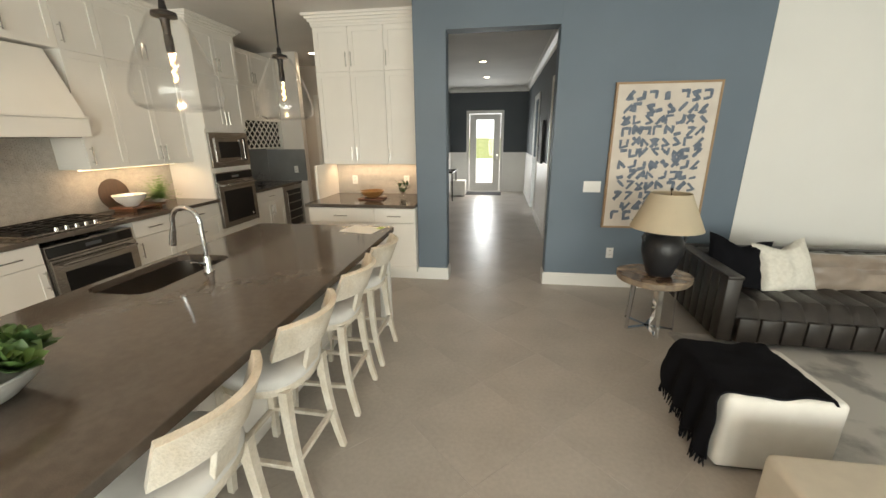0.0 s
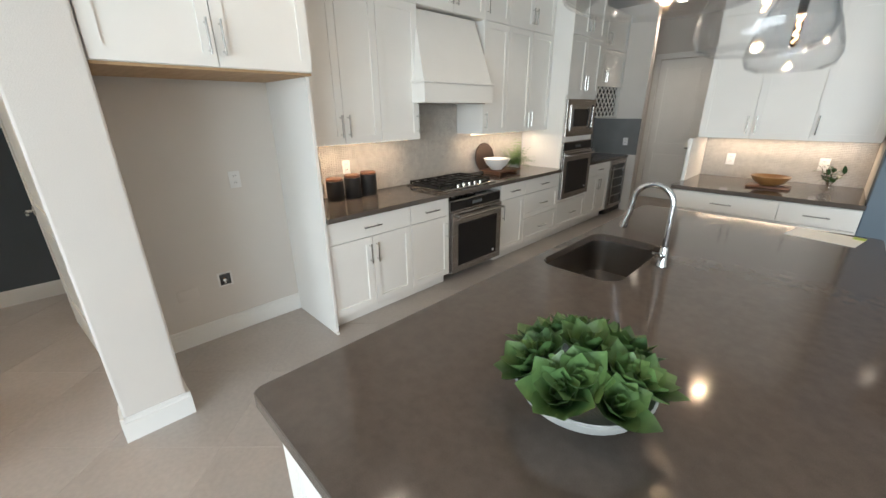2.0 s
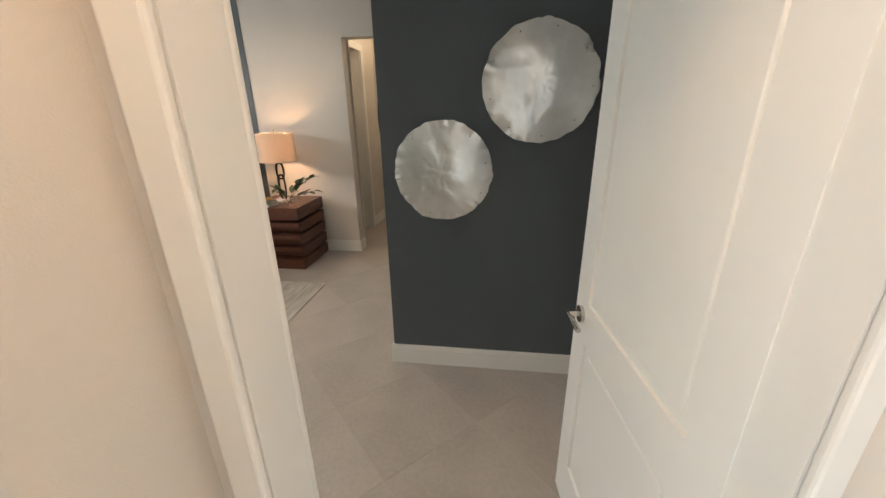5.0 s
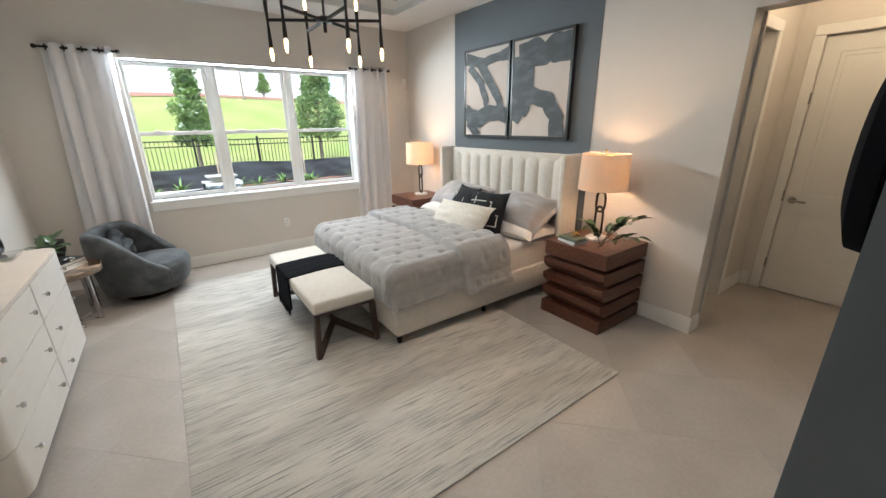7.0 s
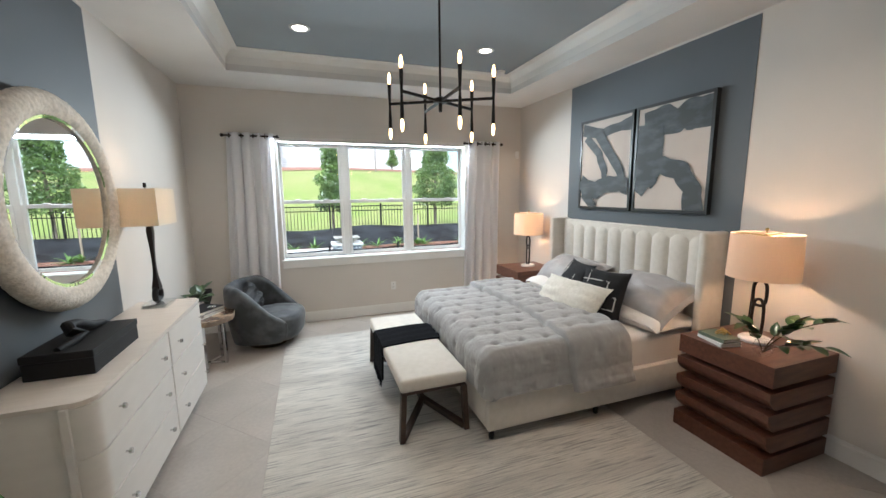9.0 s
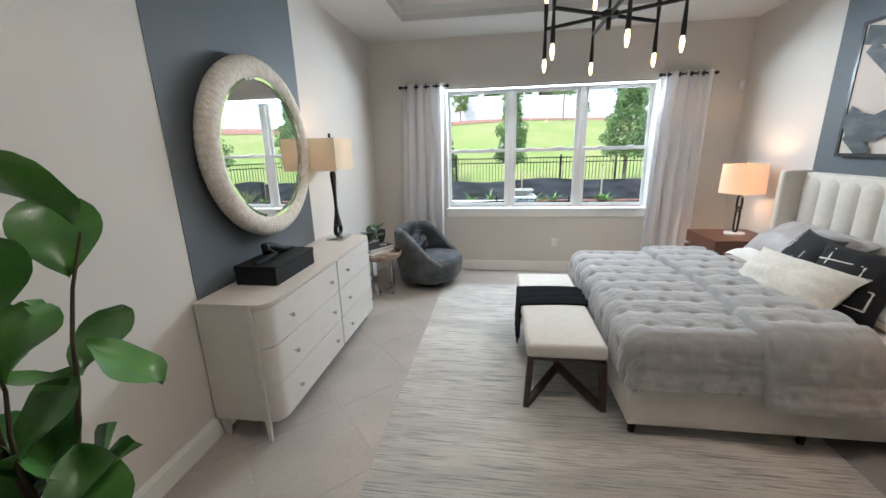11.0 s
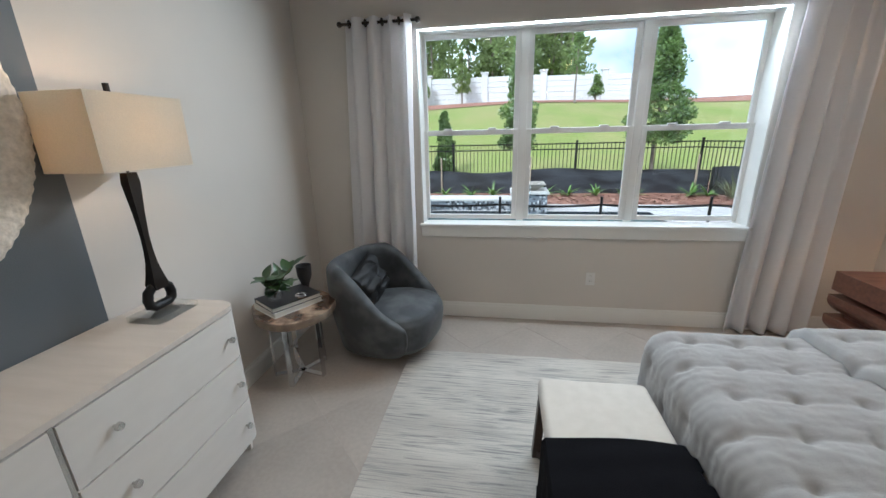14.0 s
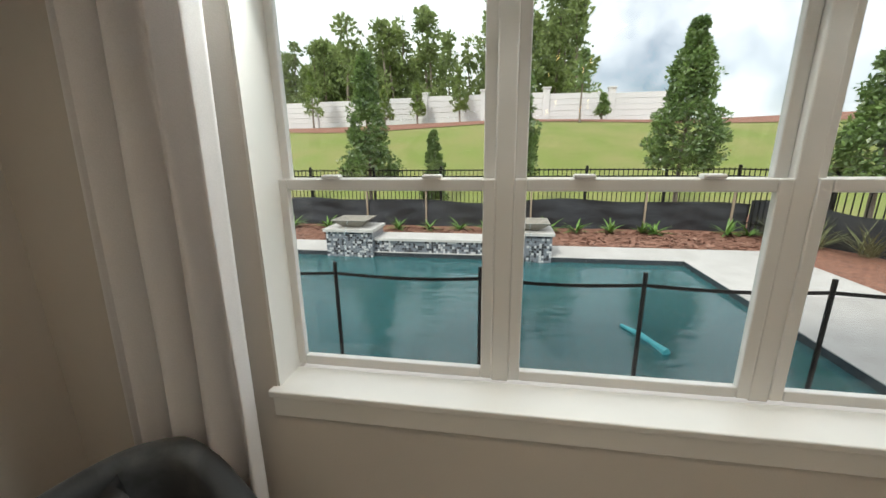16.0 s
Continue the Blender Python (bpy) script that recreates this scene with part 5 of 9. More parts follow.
st = thing("counter_stool", "whitewashed wooden counter stool with curved back and white seat", "stool", pose(0, 0, 0), "stools along the island")


def seat_pad(u, v):
    a = 2 * math.pi * v
    ex = 2.5
    c, s = math.cos(a), math.sin(a)
    r = (abs(c) ** ex + abs(s) ** ex) ** (-1 / ex)
    prof = ((1.0, 0.615), (1.03, 0.63), (1.0, 0.655), (0.9, 0.672), (0.6, 0.684), (0.0, 0.688))
    k = min(int(u * 5), 4)
    f = u * 5 - k
    rr = prof[k][0] * (1 - f) + prof[k + 1][0] * f
    z = prof[k][1] * (1 - f) + prof[k + 1][1] * f
    return (r * c * 0.205 * rr, r * s * 0.215 * rr, z)


part("seat", Geo().sheet(10, 36, seat_pad, wrap=True), LINEN, st, "white upholstered seat")
part("seat_frame", Geo().sheet(8, 36, lambda u, v: (lambda p: (p[0] * 1.0, p[1] * 1.0, (0.575, 0.575, 0.58, 0.60, 0.612, 0.618, 0.618, 0.618, 0.618)[round(u * 8)]))([w_ * (0.0, 0.94, 0.99, 1.01, 1.01, 0.99, 0.9, 0.5, 0.0)[round(u * 8)] for w_ in seat_pad(0, v)[:2]]), wrap=True), WASH, st)


def back_rail(u, v):
    # back of the seat is towards +x; the rail bows outwards
    y = (u - 0.5) * 0.42
    z = 0.785 + 0.15 * v
    x = 0.265 - 0.45 * (y ** 2) / 0.21 - 0.02 + 0.06 * v + 0.0
    return (x, y, z)


part("backrest", Geo().sheet(14, 4, back_rail, thick=0.026), WASH, st)
part("back_splat", Geo().bar((0.185, 0, 0.60), (0.262, 0, 0.86), 0.105, 0.022, 0.004, w1=0.135, up=(1, 0, 0)), WASH, st, smooth=False)
for sx, sy in ((-1, -1), (-1, 1), (1, -1), (1, 1)):
    g = Geo()
    # the back legs sweep outwards like sabres, the front ones stand nearly straight
    run = [(sx * (0.150 + (0.012 + 0.068 * t ** 2.2 if sx > 0 else 0.035 * t)), sy * (0.160 + 0.022 * t), 0.60 * (1 - t)) for t in [k / 6 for k in range(7)]]
    for k in range(6):
        w0, w1 = 0.042 - 0.0018 * k, 0.042 - 0.0018 * (k + 1)
        g.bar(run[k], run[k + 1], w0, w0, 0, w1, w1, up=(1, 0, 0))
    part("leg", g, WASH, st)
for a, b in (((-0.175, -0.175, 0.19), (-0.175, 0.175, 0.19)), ((0.192, -0.172, 0.24), (0.192, 0.172, 0.24)), ((-0.175, -0.175, 0.20), (0.195, -0.175, 0.20)), ((-0.175, 0.175, 0.20), (0.195, 0.175, 0.20))):
    part("stretcher", Geo().bar(a, b, 0.028, 0.022, 0.004), WASH, st, smooth=False)
st.matrix_world = pose(-0.43, 2.00, 0, 0, 0, 2)
for y, a in ((2.60, -2), (3.19, 1), (3.735, -1)):
    copy_thing(st, pose(-0.43, y, 0, 0, 0, a))

# pendants
pd = thing("pendant_light", "clear glass bell pendant with a lit tubular bulb", "pendant", pose(0, 0, 0), "pendants over the island")
part("canopy", Geo().lathe([(0, 0), (0.06, 0), (0.06, -0.012), (0.012, -0.03), (0, -0.03)], seg=24), BLACKMETAL, pd)
part("rod", Geo().cyl((0, 0, -0.03), (0, 0, -0.88), 0.006, seg=10), BLACKMETAL, pd)
part("cap", Geo().lathe([(0, -0.80), (0.012, -0.80), (0.016, -0.835), (0.048, -0.845), (0.05, -0.862), (0.02, -0.868), (0.014, -0.93), (0.018, -0.935), (0.018, -1.0), (0, -1.0)], seg=24).move(pose(0, 0, -0.03)), BLACKMETAL, pd)
part("shade", Geo().lathe([(0.052, -0.855), (0.066, -0.875), (0.092, -0.94), (0.128, -1.03), (0.155, -1.13), (0.160, -1.18), (0.145, -1.225), (0.112, -1.242), (0.110, -1.238), (0.141, -1.222), (0.1555, -1.18), (0.1505, -1.13), (0.124, -1.03), (0.088, -0.94), (0.062, -0.878), (0.052, -0.862)], seg=48).move(pose(0, 0, -0.03) @ Matrix.Diagonal((1.15, 1.15, 1, 1))), GLASS, pd, "clear glass bell shade")
part("bulb", Geo().lathe([(0, -1.0), (0.012, -1.0), (0.016, -1.02), (0.016, -1.12), (0.010, -1.135), (0, -1.14)], seg=16).move(pose(0, 0, -0.03)), GLASS, pd)
part("filament", Geo().tube([(0.006 * math.cos(k * 0.9), 0.006 * math.sin(k * 0.9), -1.02 - k * 0.0055) for k in range(19)], 0.0055, 6).move(pose(0, 0, -0.03)), BULB, pd, "glowing filament")
pd.matrix_world = pose(-0.83, 1.90, H - 0.001)
for y in (2.80, 3.70):
    copy_thing(pd, pose(-0.83, y, H - 0.001))
for y in (1.90, 2.80, 3.70):
    lamp("pendant_lamp", 'POINT', pose(-0.83, y, H - 1.11), 11, WARM, radius=0.02)
# ---- living room ----
LEATHER = mat("dark_brown_leather", (0.018, 0.014, 0.012), 0.40, c2=(0.028, 0.022, 0.018), scale=12, bump=0.35, bscale=180)
BLACKCLOTH = mat("black_wool", (0.008, 0.008, 0.010), 1.0, bump=0.8, bscale=260, spec=0.08)
CREAM = mat("cream_upholstery", (0.74, 0.71, 0.66), 0.85, c2=(0.70, 0.67, 0.62), scale=12, bump=0.3, bscale=420)
BOUCLE = mat("ivory_cloth", (0.72, 0.69, 0.62), 0.9, c2=(0.64, 0.61, 0.54), scale=40, bump=0.6, bscale=300)


def cushion(w, h, t, puff=2.4, seed=1, wrinkle=0.01, chop=0.0):
    """A stuffed cushion, lying flat, centred on the origin."""
    def f(side):
        def fn(u, v):
            a, b = u * 2 - 1, v * 2 - 1
            ex = (1 - abs(a) ** puff) * (1 - abs(b) ** puff)
            pinch = 1 - 0.10 * (1 - abs(b) ** 2) * abs(a) ** 6
            pinch2 = 1 - 0.10 * (1 - abs(a) ** 2) * abs(b) ** 6
            z = side * (t / 2) * max(ex, 0) ** 0.55
            n = noise.noise(Vector((a * 3 + seed * 7, b * 3, side))) * wrinkle * max(ex, 0) ** 0.5
            dent = chop * math.exp(-(a / 0.42) ** 2) * max(0.0, b) ** 1.5
            return (a * w / 2 * pinch, b * h / 2 * pinch2 - dent * h, (z + n) * (1 - 0.8 * dent) + 0.25 * dent * t * side)
        return fn
    return Geo().sheet(18, 14, f(1)).sheet(18, 14, f(-1))


sofa = thing("sofa", "black channel-tufted leather sofa against the white wall", "sofa", pose(2.40, 4.15, 0, 0, 0, -2))
part("base", Geo().box(0.10, 2.75, 0.06, 1.0, 0.04, 0.26, 0.02), LEATHER, sofa)
for x in (0.12, 2.7):
    for y in (0.1, 0.92):
        part("foot", Geo().box(x, x + 0.05, y, y + 0.05, 0, 0.05), BLACKMETAL, sofa, smooth=False)


def channel_run(n, fn):
    g = Geo()
    for i in range(n):
        fn(g, i)
    return g


g = Geo()
n = 16
for i in range(n):
    x0 = 0.13 + i * (2.55 / n)
    g.sheet(8, 14, lambda u, v, x0=x0: ((x0 + (2.55 / n) * u), 0.02 + 0.72 * v - (0.0 if v > 0.06 else 0.0), 0.215 + 0.15 * min(1, math.sin(min(1, v * 6) * 1.57)) + 0.022 * math.sin(math.pi * u) ** 0.6))
part("seat", g, LEATHER, sofa, "channel-tufted leather seat")
part("seat_front", channel_run(n, lambda g, i: g.box(0.13 + i * 2.55 / n + 0.003, 0.13 + (i + 1) * 2.55 / n - 0.003, 0.0, 0.08, 0.05, 0.26, 0.018)), LEATHER, sofa)
part("backrest", channel_run(n, lambda g, i: g.box(0.13 + i * 2.55 / n + 0.002, 0.13 + (i + 1) * 2.55 / n - 0.002, 0.74, 0.93, 0.33, 0.60, 0.03)).box(0.0, 2.8, 0.92, 1.02, 0.05, 0.605, 0.02), LEATHER, sofa)
for x0 in (0.0, 2.69):
    part("armrest", channel_run(7, lambda g, i: g.box(x0, x0 + 0.11, 0.02 + i * 0.13, 0.145 + i * 0.13, 0.05, 0.585, 0.016)).box(x0 - 0.004, x0 + 0.114, 0.012, 1.0, 0.575, 0.605, 0.01), LEATHER, sofa)
single("throw_pillow", cushion(0.48, 0.48, 0.17, seed=2, wrinkle=0.03, chop=0.15), BLACKCLOTH, "black square throw pillow on the leather sofa", "pillow", m=pose(2.72, 4.66, 0.565, 68, 6, -14), group="sofa pillows")
single("throw_pillow", cushion(0.46, 0.46, 0.18, seed=3, wrinkle=0.03, chop=0.15), BOUCLE, "cream square throw pillow on the leather sofa", "pillow", m=pose(3.06, 4.60, 0.565, 66, -6, 8), group="sofa pillows")
single("lumbar_pillow", cushion(0.82, 0.36, 0.18, seed=4, wrinkle=0.05), mat("taupe_velvet", (0.22, 0.17, 0.135), 0.33, c2=(0.30, 0.24, 0.19), scale=5, sheen=0.5), "taupe velvet lumbar pillow on the sofa", "pillow", m=pose(3.66, 4.68, 0.50, 62, 0, 0), group="sofa pillows")
# rug under the sofa group
single("living_rug", Geo().box(2.12, 5.6, 1.2, 4.35, 0.0, 0.010, 0.003), mat("grey_abstract_rug", (0.60, 0.58, 0.55), 0.95, c2=(0.33, 0.32, 0.31), scale=3.0, detail=8, mixat=(0.50, 0.62), bump=0.8, bscale=300), "pale grey abstract rug with darker veins", "rug")
# ottomans
ot = thing("ottoman", "white upholstered cube ottoman with rounded edges", "ottoman", pose(0, 0, 0))
part("cushion", Geo().box(1.745, 2.275, 2.86, 3.36, 0.02, 0.45, 0.035, seg=3), CREAM, ot)
part("plinth", Geo().box(1.78, 2.24, 2.90, 3.32, 0.0, 0.03), BLACKMETAL, ot, smooth=False)
rng = random.Random(8)
th = Geo()


def throw_shape(u, v):
    # u from the hanging hem over the top to the far edge, v along y
    y = 2.872 + 0.505 * v + 0.012 * math.sin(u * 17)
    hang = 0.40 - 0.10 * v + 0.02 * math.sin(v * 19)
    s = -hang + u * (hang + 0.53)
    lump = 0.010 * noise.noise(Vector((u * 9, v * 7, 1.0)))
    if s < 0:
        billow = 0.05 * v * v * math.sin(min(1.0, -s / 0.35) * math.pi) + 0.014 * math.sin(v * 24 + s * 5) * min(1.0, -s / 0.1)
        return (1.733 - 0.02 * min(1.0, -s / 0.05) - 0.018 - billow, y + 0.06 * s * (v - 0.2), 0.452 + s)
    end = max(0.0, s - 0.47)
    return (1.733 + s - end * 0.4, y, 0.462 + lump + 0.006 * math.sin(s * 20) * math.sin(y * 25) - 1.2 * end)


th.sheet(60, 30, throw_shape, thick=0.012)
tq = thing("throw_blanket", "black knitted throw draped over the white ottoman", "blanket")
part("cloth", th, BLACKCLOTH, tq)
g = Geo()
for k in range(60):
    v = k / 59
    p = Vector(throw_shape(0.0, v))
    g.cyl(tuple(p + Vector((-0.004, 0, 0.01))), (p.x + rng.uniform(-0.02, 0.008), p.y + rng.uniform(-0.012, 0.012), max(0.008, p.z - rng.uniform(0.035, 0.06))), 0.005, 0.003, 5)
part("fringe", g, BLACKCLOTH, tq)
ob = thing("ottoman", "cream upholstered ottoman near the rug", "ottoman")
part("cushion", Geo().box(1.72, 2.75, 1.75, 2.56, 0.03, 0.42, 0.03, seg=3), mat("beige_upholstery", (0.66, 0.60, 0.50), 0.85, c2=(0.62, 0.56, 0.47), scale=12, bump=0.3, bscale=420), ob)
part("plinth", Geo().box(1.76, 2.71, 1.79, 2.52, 0.0, 0.035), BLACKMETAL, ob, smooth=False)

PETRI = mat("petrified_wood", (0.42, 0.31, 0.22), 0.22, c2=(0.10, 0.055, 0.035), scale=7, detail=8, mixat=(0.40, 0.55), coat=0.4, fine=0.15, bscale=30)
BARK = mat("petrified_edge", (0.26, 0.20, 0.14), 0.6, c2=(0.15, 0.11, 0.08), scale=14, bump=0.8, bscale=50)


def slab_table(label, m, r, h, legs, seed, foot=0.75):
    """A side table: an uneven slab of petrified wood on crossed flat chrome legs."""
    t = thing("side_table", label, "side table", m)
    rg = random.Random(seed)
    ph = [rg.uniform(0, 6.28) for _ in range(4)]
    pts = []
    for k in range(36):
        a = k / 36 * 6.2832
        rr = r * (1 + 0.05 * math.sin(2 * a + ph[0]) + 0.035 * math.sin(3 * a + ph[1]) + 0.02 * math.sin(7 * a + ph[2]))
        pts.append((rr * math.cos(a), rr * math.sin(a)))
    part("edge", Geo().prism(pts, h - 0.05, h - 0.002, 0.006), BARK, t, "rough bark edge")
    part("tabletop", Geo().prism([(x * 0.985, y * 0.985) for x, y in pts], h - 0.004, h + 0.001), PETRI, t, "polished petrified wood top", smooth=False)
    for k in range(legs):
        a = k / legs * 6.2832 + ph[3]
        g = Geo()
        c, s = math.cos(a), math.sin(a)
        g.bar((r * 0.62 * c, r * 0.62 * s, h - 0.05), (r * foot * c, r * foot * s, 0.0), 0.035, 0.010, up=(c, s, 0))
        g.bar((r * foot * c, r * foot * s, 0.006), (0, 0, 0.006), 0.035, 0.010)
        part("leg", g, CHROME, t, "flat chrome leg", smooth=False)
    return t


slab_table("round petrified wood side table on chrome legs", pose(1.98, 4.46, 0), 0.285, 0.50, 5, 4, 0.72)
lp = thing("table_lamp", "black clay jug lamp with a cream cone shade", "lamp", pose(2.01, 4.45, 0.502))
part("body", Geo().lathe([(0, 0), (0.085, 0), (0.10, 0.012), (0.135, 0.11), (0.160, 0.20), (0.162, 0.27), (0.135, 0.335), (0.10, 0.36), (0.104, 0.385), (0.085, 0.395), (0, 0.395)], seg=36), mat("black_clay", (0.014, 0.014, 0.016), 0.45, bump=0.4, bscale=40), lp)
part("ear", Geo().tube([(0.10, 0, 0.365), (0.145, 0, 0.37), (0.168, 0, 0.33), (0.155, 0, 0.29)], 0.014, 8).tube([(-0.10, 0, 0.365), (-0.145, 0, 0.37), (-0.168, 0, 0.33), (-0.155, 0, 0.29)], 0.014, 8), CAN, lp)
part("shade", Geo().sheet(6, 48, lambda u, v: ((0.275 - 0.125 * u) * math.cos(v * 6.2832), (0.275 - 0.125 * u) * math.sin(v * 6.2832), 0.41 + 0.29 * u), wrap=True, thick=0.003), cloth("cream_shade", (0.70, 0.61, 0.46), 0.35), lp, "cream fabric shade")
part("finial", Geo().cyl((0, 0, 0.39), (0, 0, 0.72), 0.004, seg=8).ball((0, 0, 0.728), 0.012, 2), BRONZE, lp)


# large abstract picture on the blue wall
def picture(name, label, m, w, h, frame_mat, canvas_mat, fw=0.02, depth=0.04):
    p = thing(name, label, "picture", m)
    part("canvas", Geo().box(-w / 2 + fw, w / 2 - fw, -depth + 0.008, -0.004, -h / 2 + fw, h / 2 - fw), canvas_mat, p, smooth=False)
    part("picture_frame", Geo().box(-w / 2, -w / 2 + fw, -depth, 0, -h / 2, h / 2).box(w / 2 - fw, w / 2, -depth, 0, -h / 2, h / 2).box(-w / 2 + fw, w / 2 - fw, -depth, 0, h / 2 - fw, h / 2).box(-w / 2 + fw, w / 2 - fw, -depth, 0, -h / 2, -h / 2 + fw), frame_mat, p, smooth=False)
    return p


CANVAS = mat("cream_canvas", (0.66, 0.60, 0.53), 0.85, c2=(0.60, 0.54, 0.48), scale=6, bump=0.4, bscale=400)
INK = mat("blue_grey_ink", (0.11, 0.135, 0.18), 0.8, c2=(0.17, 0.20, 0.25), scale=20)
pc = picture("picture", "large framed abstract of blue-grey strokes on cream", pose(2.225, 5.409, 1.425), 0.97, 1.46, mat("oak_frame", (0.34, 0.22, 0.12), 0.5, c2=(0.28, 0.17, 0.09), scale=8, stretch=(1, 1, 8)), CANVAS)
rng = random.Random(21)
g = Geo()
ny, nx = 12, 8
for r in range(ny):
    for c in range(nx):
        cx = -0.40 + 0.80 * (c + 0.5) / nx + rng.uniform(-0.014, 0.014)
        cz = -0.65 + 1.30 * (r + 0.5) / ny + rng.uniform(-0.014, 0.014)
        k = rng.randint(0, 4)
        pts = [(-0.034, -0.042), (-0.034, 0.036), (0.034, 0.04), (0.03, -0.026)]
        rng.shuffle(pts)
        path = pts[:rng.choice((2, 3, 3, 4))]
        g = Geo()
        w = rng.uniform(0.024, 0.044)
        pl = [Vector((cx + a, -0.0345 - 0.00005 * (r + c), cz + b)) for a, b in path]
        fine_path = []
        for a, b in zip(pl, pl[1:]):
            fine_path += [a.lerp(b, t / 4) for t in range(4)]
        fine_path.append(pl[-1])
        fine_path = [q + Vector((0, -0.0002 * k, 0)) for k, q in enumerate(fine_path)]
        ring = []
        for i, p in enumerate(fine_path):
            d = fine_path[min(i + 1, len(fine_path) - 1)] - fine_path[max(i - 1, 0)]
            nrm = Vector((-d.z, 0, d.x)).normalized() if d.length > 1e-6 else Vector((1, 0, 0))
            ww = w / 2 * (0.75 + 0.4 * rng.random())
            ring.append((g.bm.verts.new(p + nrm * ww), g.bm.verts.new(p - nrm * ww)))
        for a, b in zip(ring, ring[1:]):
            g.bm.faces.new((a[0], a[1], b[1], b[0]))
        part("brush_stroke", g, INK, pc, "blue-grey painted stroke", smooth=False)
# foyer pieces
pf = picture("picture", "small dark framed picture on the foyer wall", pose(1.402, 8.7, 1.55, 0, 0, 90) @ pose(0, 0, 0, 0, 0, 180), 0.6, 0.75, BLACKMETAL, mat("grey_print", (0.35, 0.37, 0.38), 0.7, c2=(0.12, 0.13, 0.15), scale=3, mixat=(0.45, 0.6)))
cn = thing("foyer_stool", "white upholstered cube stool in the foyer", "stool", pose(-0.55, 12.3, 0))
part("cushion", Geo().box(-0.22, 0.22, -0.22, 0.22, 0.02, 0.45, 0.03), CREAM, cn)
part("plinth", Geo().box(-0.2, 0.2, -0.2, 0.2, 0, 0.025), BLACKMETAL, cn, smooth=False)
cs = thing("console_table", "narrow dark console table in the foyer", "table", pose(-0.72, 11.7, 0))
part("tabletop", Geo().box(-0.15, 0.15, -0.5, 0.5, 0.74, 0.78, 0.005), BRONZE, cs, smooth=False)
for x in (-0.12, 0.12):
    for y in (-0.46, 0.46):
        part("leg", Geo().box(x - 0.015, x + 0.015, y - 0.015, y + 0.015, 0, 0.74), BRONZE, cs, smooth=False)

# ---- bedroom ----
# hammered metal wall discs
SILVER = mat("hammered_silver", (0.90, 0.90, 0.89), 0.36, 1.0, c2=(0.70, 0.70, 0.69), scale=4, rvar=0.06, bump=0.15, bscale=40)
for y, z, r, sd in ((0.233, 1.350, 0.283, 3), (0.745, 1.805, 0.297, 9)):
    def dish(u, v, r=r, sd=sd):
        a = v * 2 * math.pi
        rr = r * u * (1 + (0.035 * noise.noise(Vector((math.cos(a) * 7 + sd, math.sin(a) * 5, 0))) if u > 0.8 else 0))
        yy, zz = rr * math.cos(a), rr * math.sin(a)
        dent = 0.026 * noise.noise(Vector((yy * 5 + sd, zz * 2.6, sd))) + 0.0065 * noise.noise(Vector((yy * 13, zz * 13 + sd, 0))) + 0.0020 * noise.noise(Vector((yy * 45, zz * 45 + sd, 3)))
        rim = 0.022 * noise.noise(Vector((math.cos(a) * 11, math.sin(a) * 11, sd))) * max(0, u - 0.8) * 5
        return (0.035 + 0.035 * (1 - u * u) + dent * (1 - 0.4 * u) + rim, yy, zz)
    dk = thing("wall_disc_art", "round hammered silver metal disc on the dark wall", "wall decor", pose(-5.481, y, z), "hammered discs")
    part("disc", Geo().sheet(22, 90, dish, wrap=True, thick=0.003), SILVER, dk)
    for k in range(9):
        a = k * 0.698 + sd
        part("rivet", Geo().ball((0.052, r * 0.88 * math.cos(a), r * 0.88 * math.sin(a)), 0.0035, 1), BLACKMETAL, dk)
    part("mount", Geo().cyl((0.0, 0, 0), (0.03, 0, 0), 0.05, seg=14), BLACKMETAL, dk)
single("feather_disc", Geo().lathe([(0, 0), (0.25, 0.0), (0.31, 0.03), (0.30, 0.075), (0.22, 0.10), (0.06, 0.09), (0, 0.07)], seg=48).move(pose(-6.02, -0.136, 1.64, 90, 0, 0)), BLACKCLOTH, "round black feathered wall decor on the closet wall", "wall decor")

# bed, head towards -x
BEDX0, BEDX1, BY0, BY1 = -7.56, -5.53, -4.30, -2.41
bed = thing("bed", "cream upholstered king bed with channel-tufted wing headboard", "bed", pose(0, 0, 0))
UPH = mat("cream_linen", (0.66, 0.62, 0.56), 0.9, c2=(0.62, 0.58, 0.52), scale=20, bump=0.35, bscale=500, sheen=0.15)
part("side_rail", Geo().box(BEDX0, BEDX1, BY1 - 0.06, BY1, 0.10, 0.345, 0.012), UPH, bed)
part("side_rail", Geo().box(BEDX0, BEDX1, BY0, BY0 + 0.06, 0.10, 0.345, 0.012), UPH, bed)
part("foot_rail", Geo().box(BEDX1 - 0.06, BEDX1, BY0 + 0.06, BY1 - 0.06, 0.10, 0.345, 0.012), UPH, bed)
for x in (BEDX1 - 0.05, -6.5, BEDX0 + 0.1):
    for y in (BY0 + 0.06, BY1 - 0.06):
        part("foot", Geo().cyl((x, y, 0), (x, y, 0.10), 0.018, 0.026, 12), BLACKMETAL, bed)
part("slat_base", Geo().box(BEDX0, BEDX1 - 0.06, BY0 + 0.06, BY1 - 0.06, 0.20, 0.30), UPH, bed, smooth=False)
SHEET = mat("white_sheet", (0.78, 0.74, 0.71), 0.9, c2=(0.74, 0.70, 0.67), scale=6, bump=0.3, bscale=90)
part("mattress", Geo().box(BEDX0 + 0.04, BEDX1 - 0.05, BY0 + 0.05, BY1 - 0.05, 0.30, 0.60, 0.05, seg=4), SHEET, bed, "white sheeted mattress")
n = 10
hw = (BY1 - BY0 + 0.02) / n
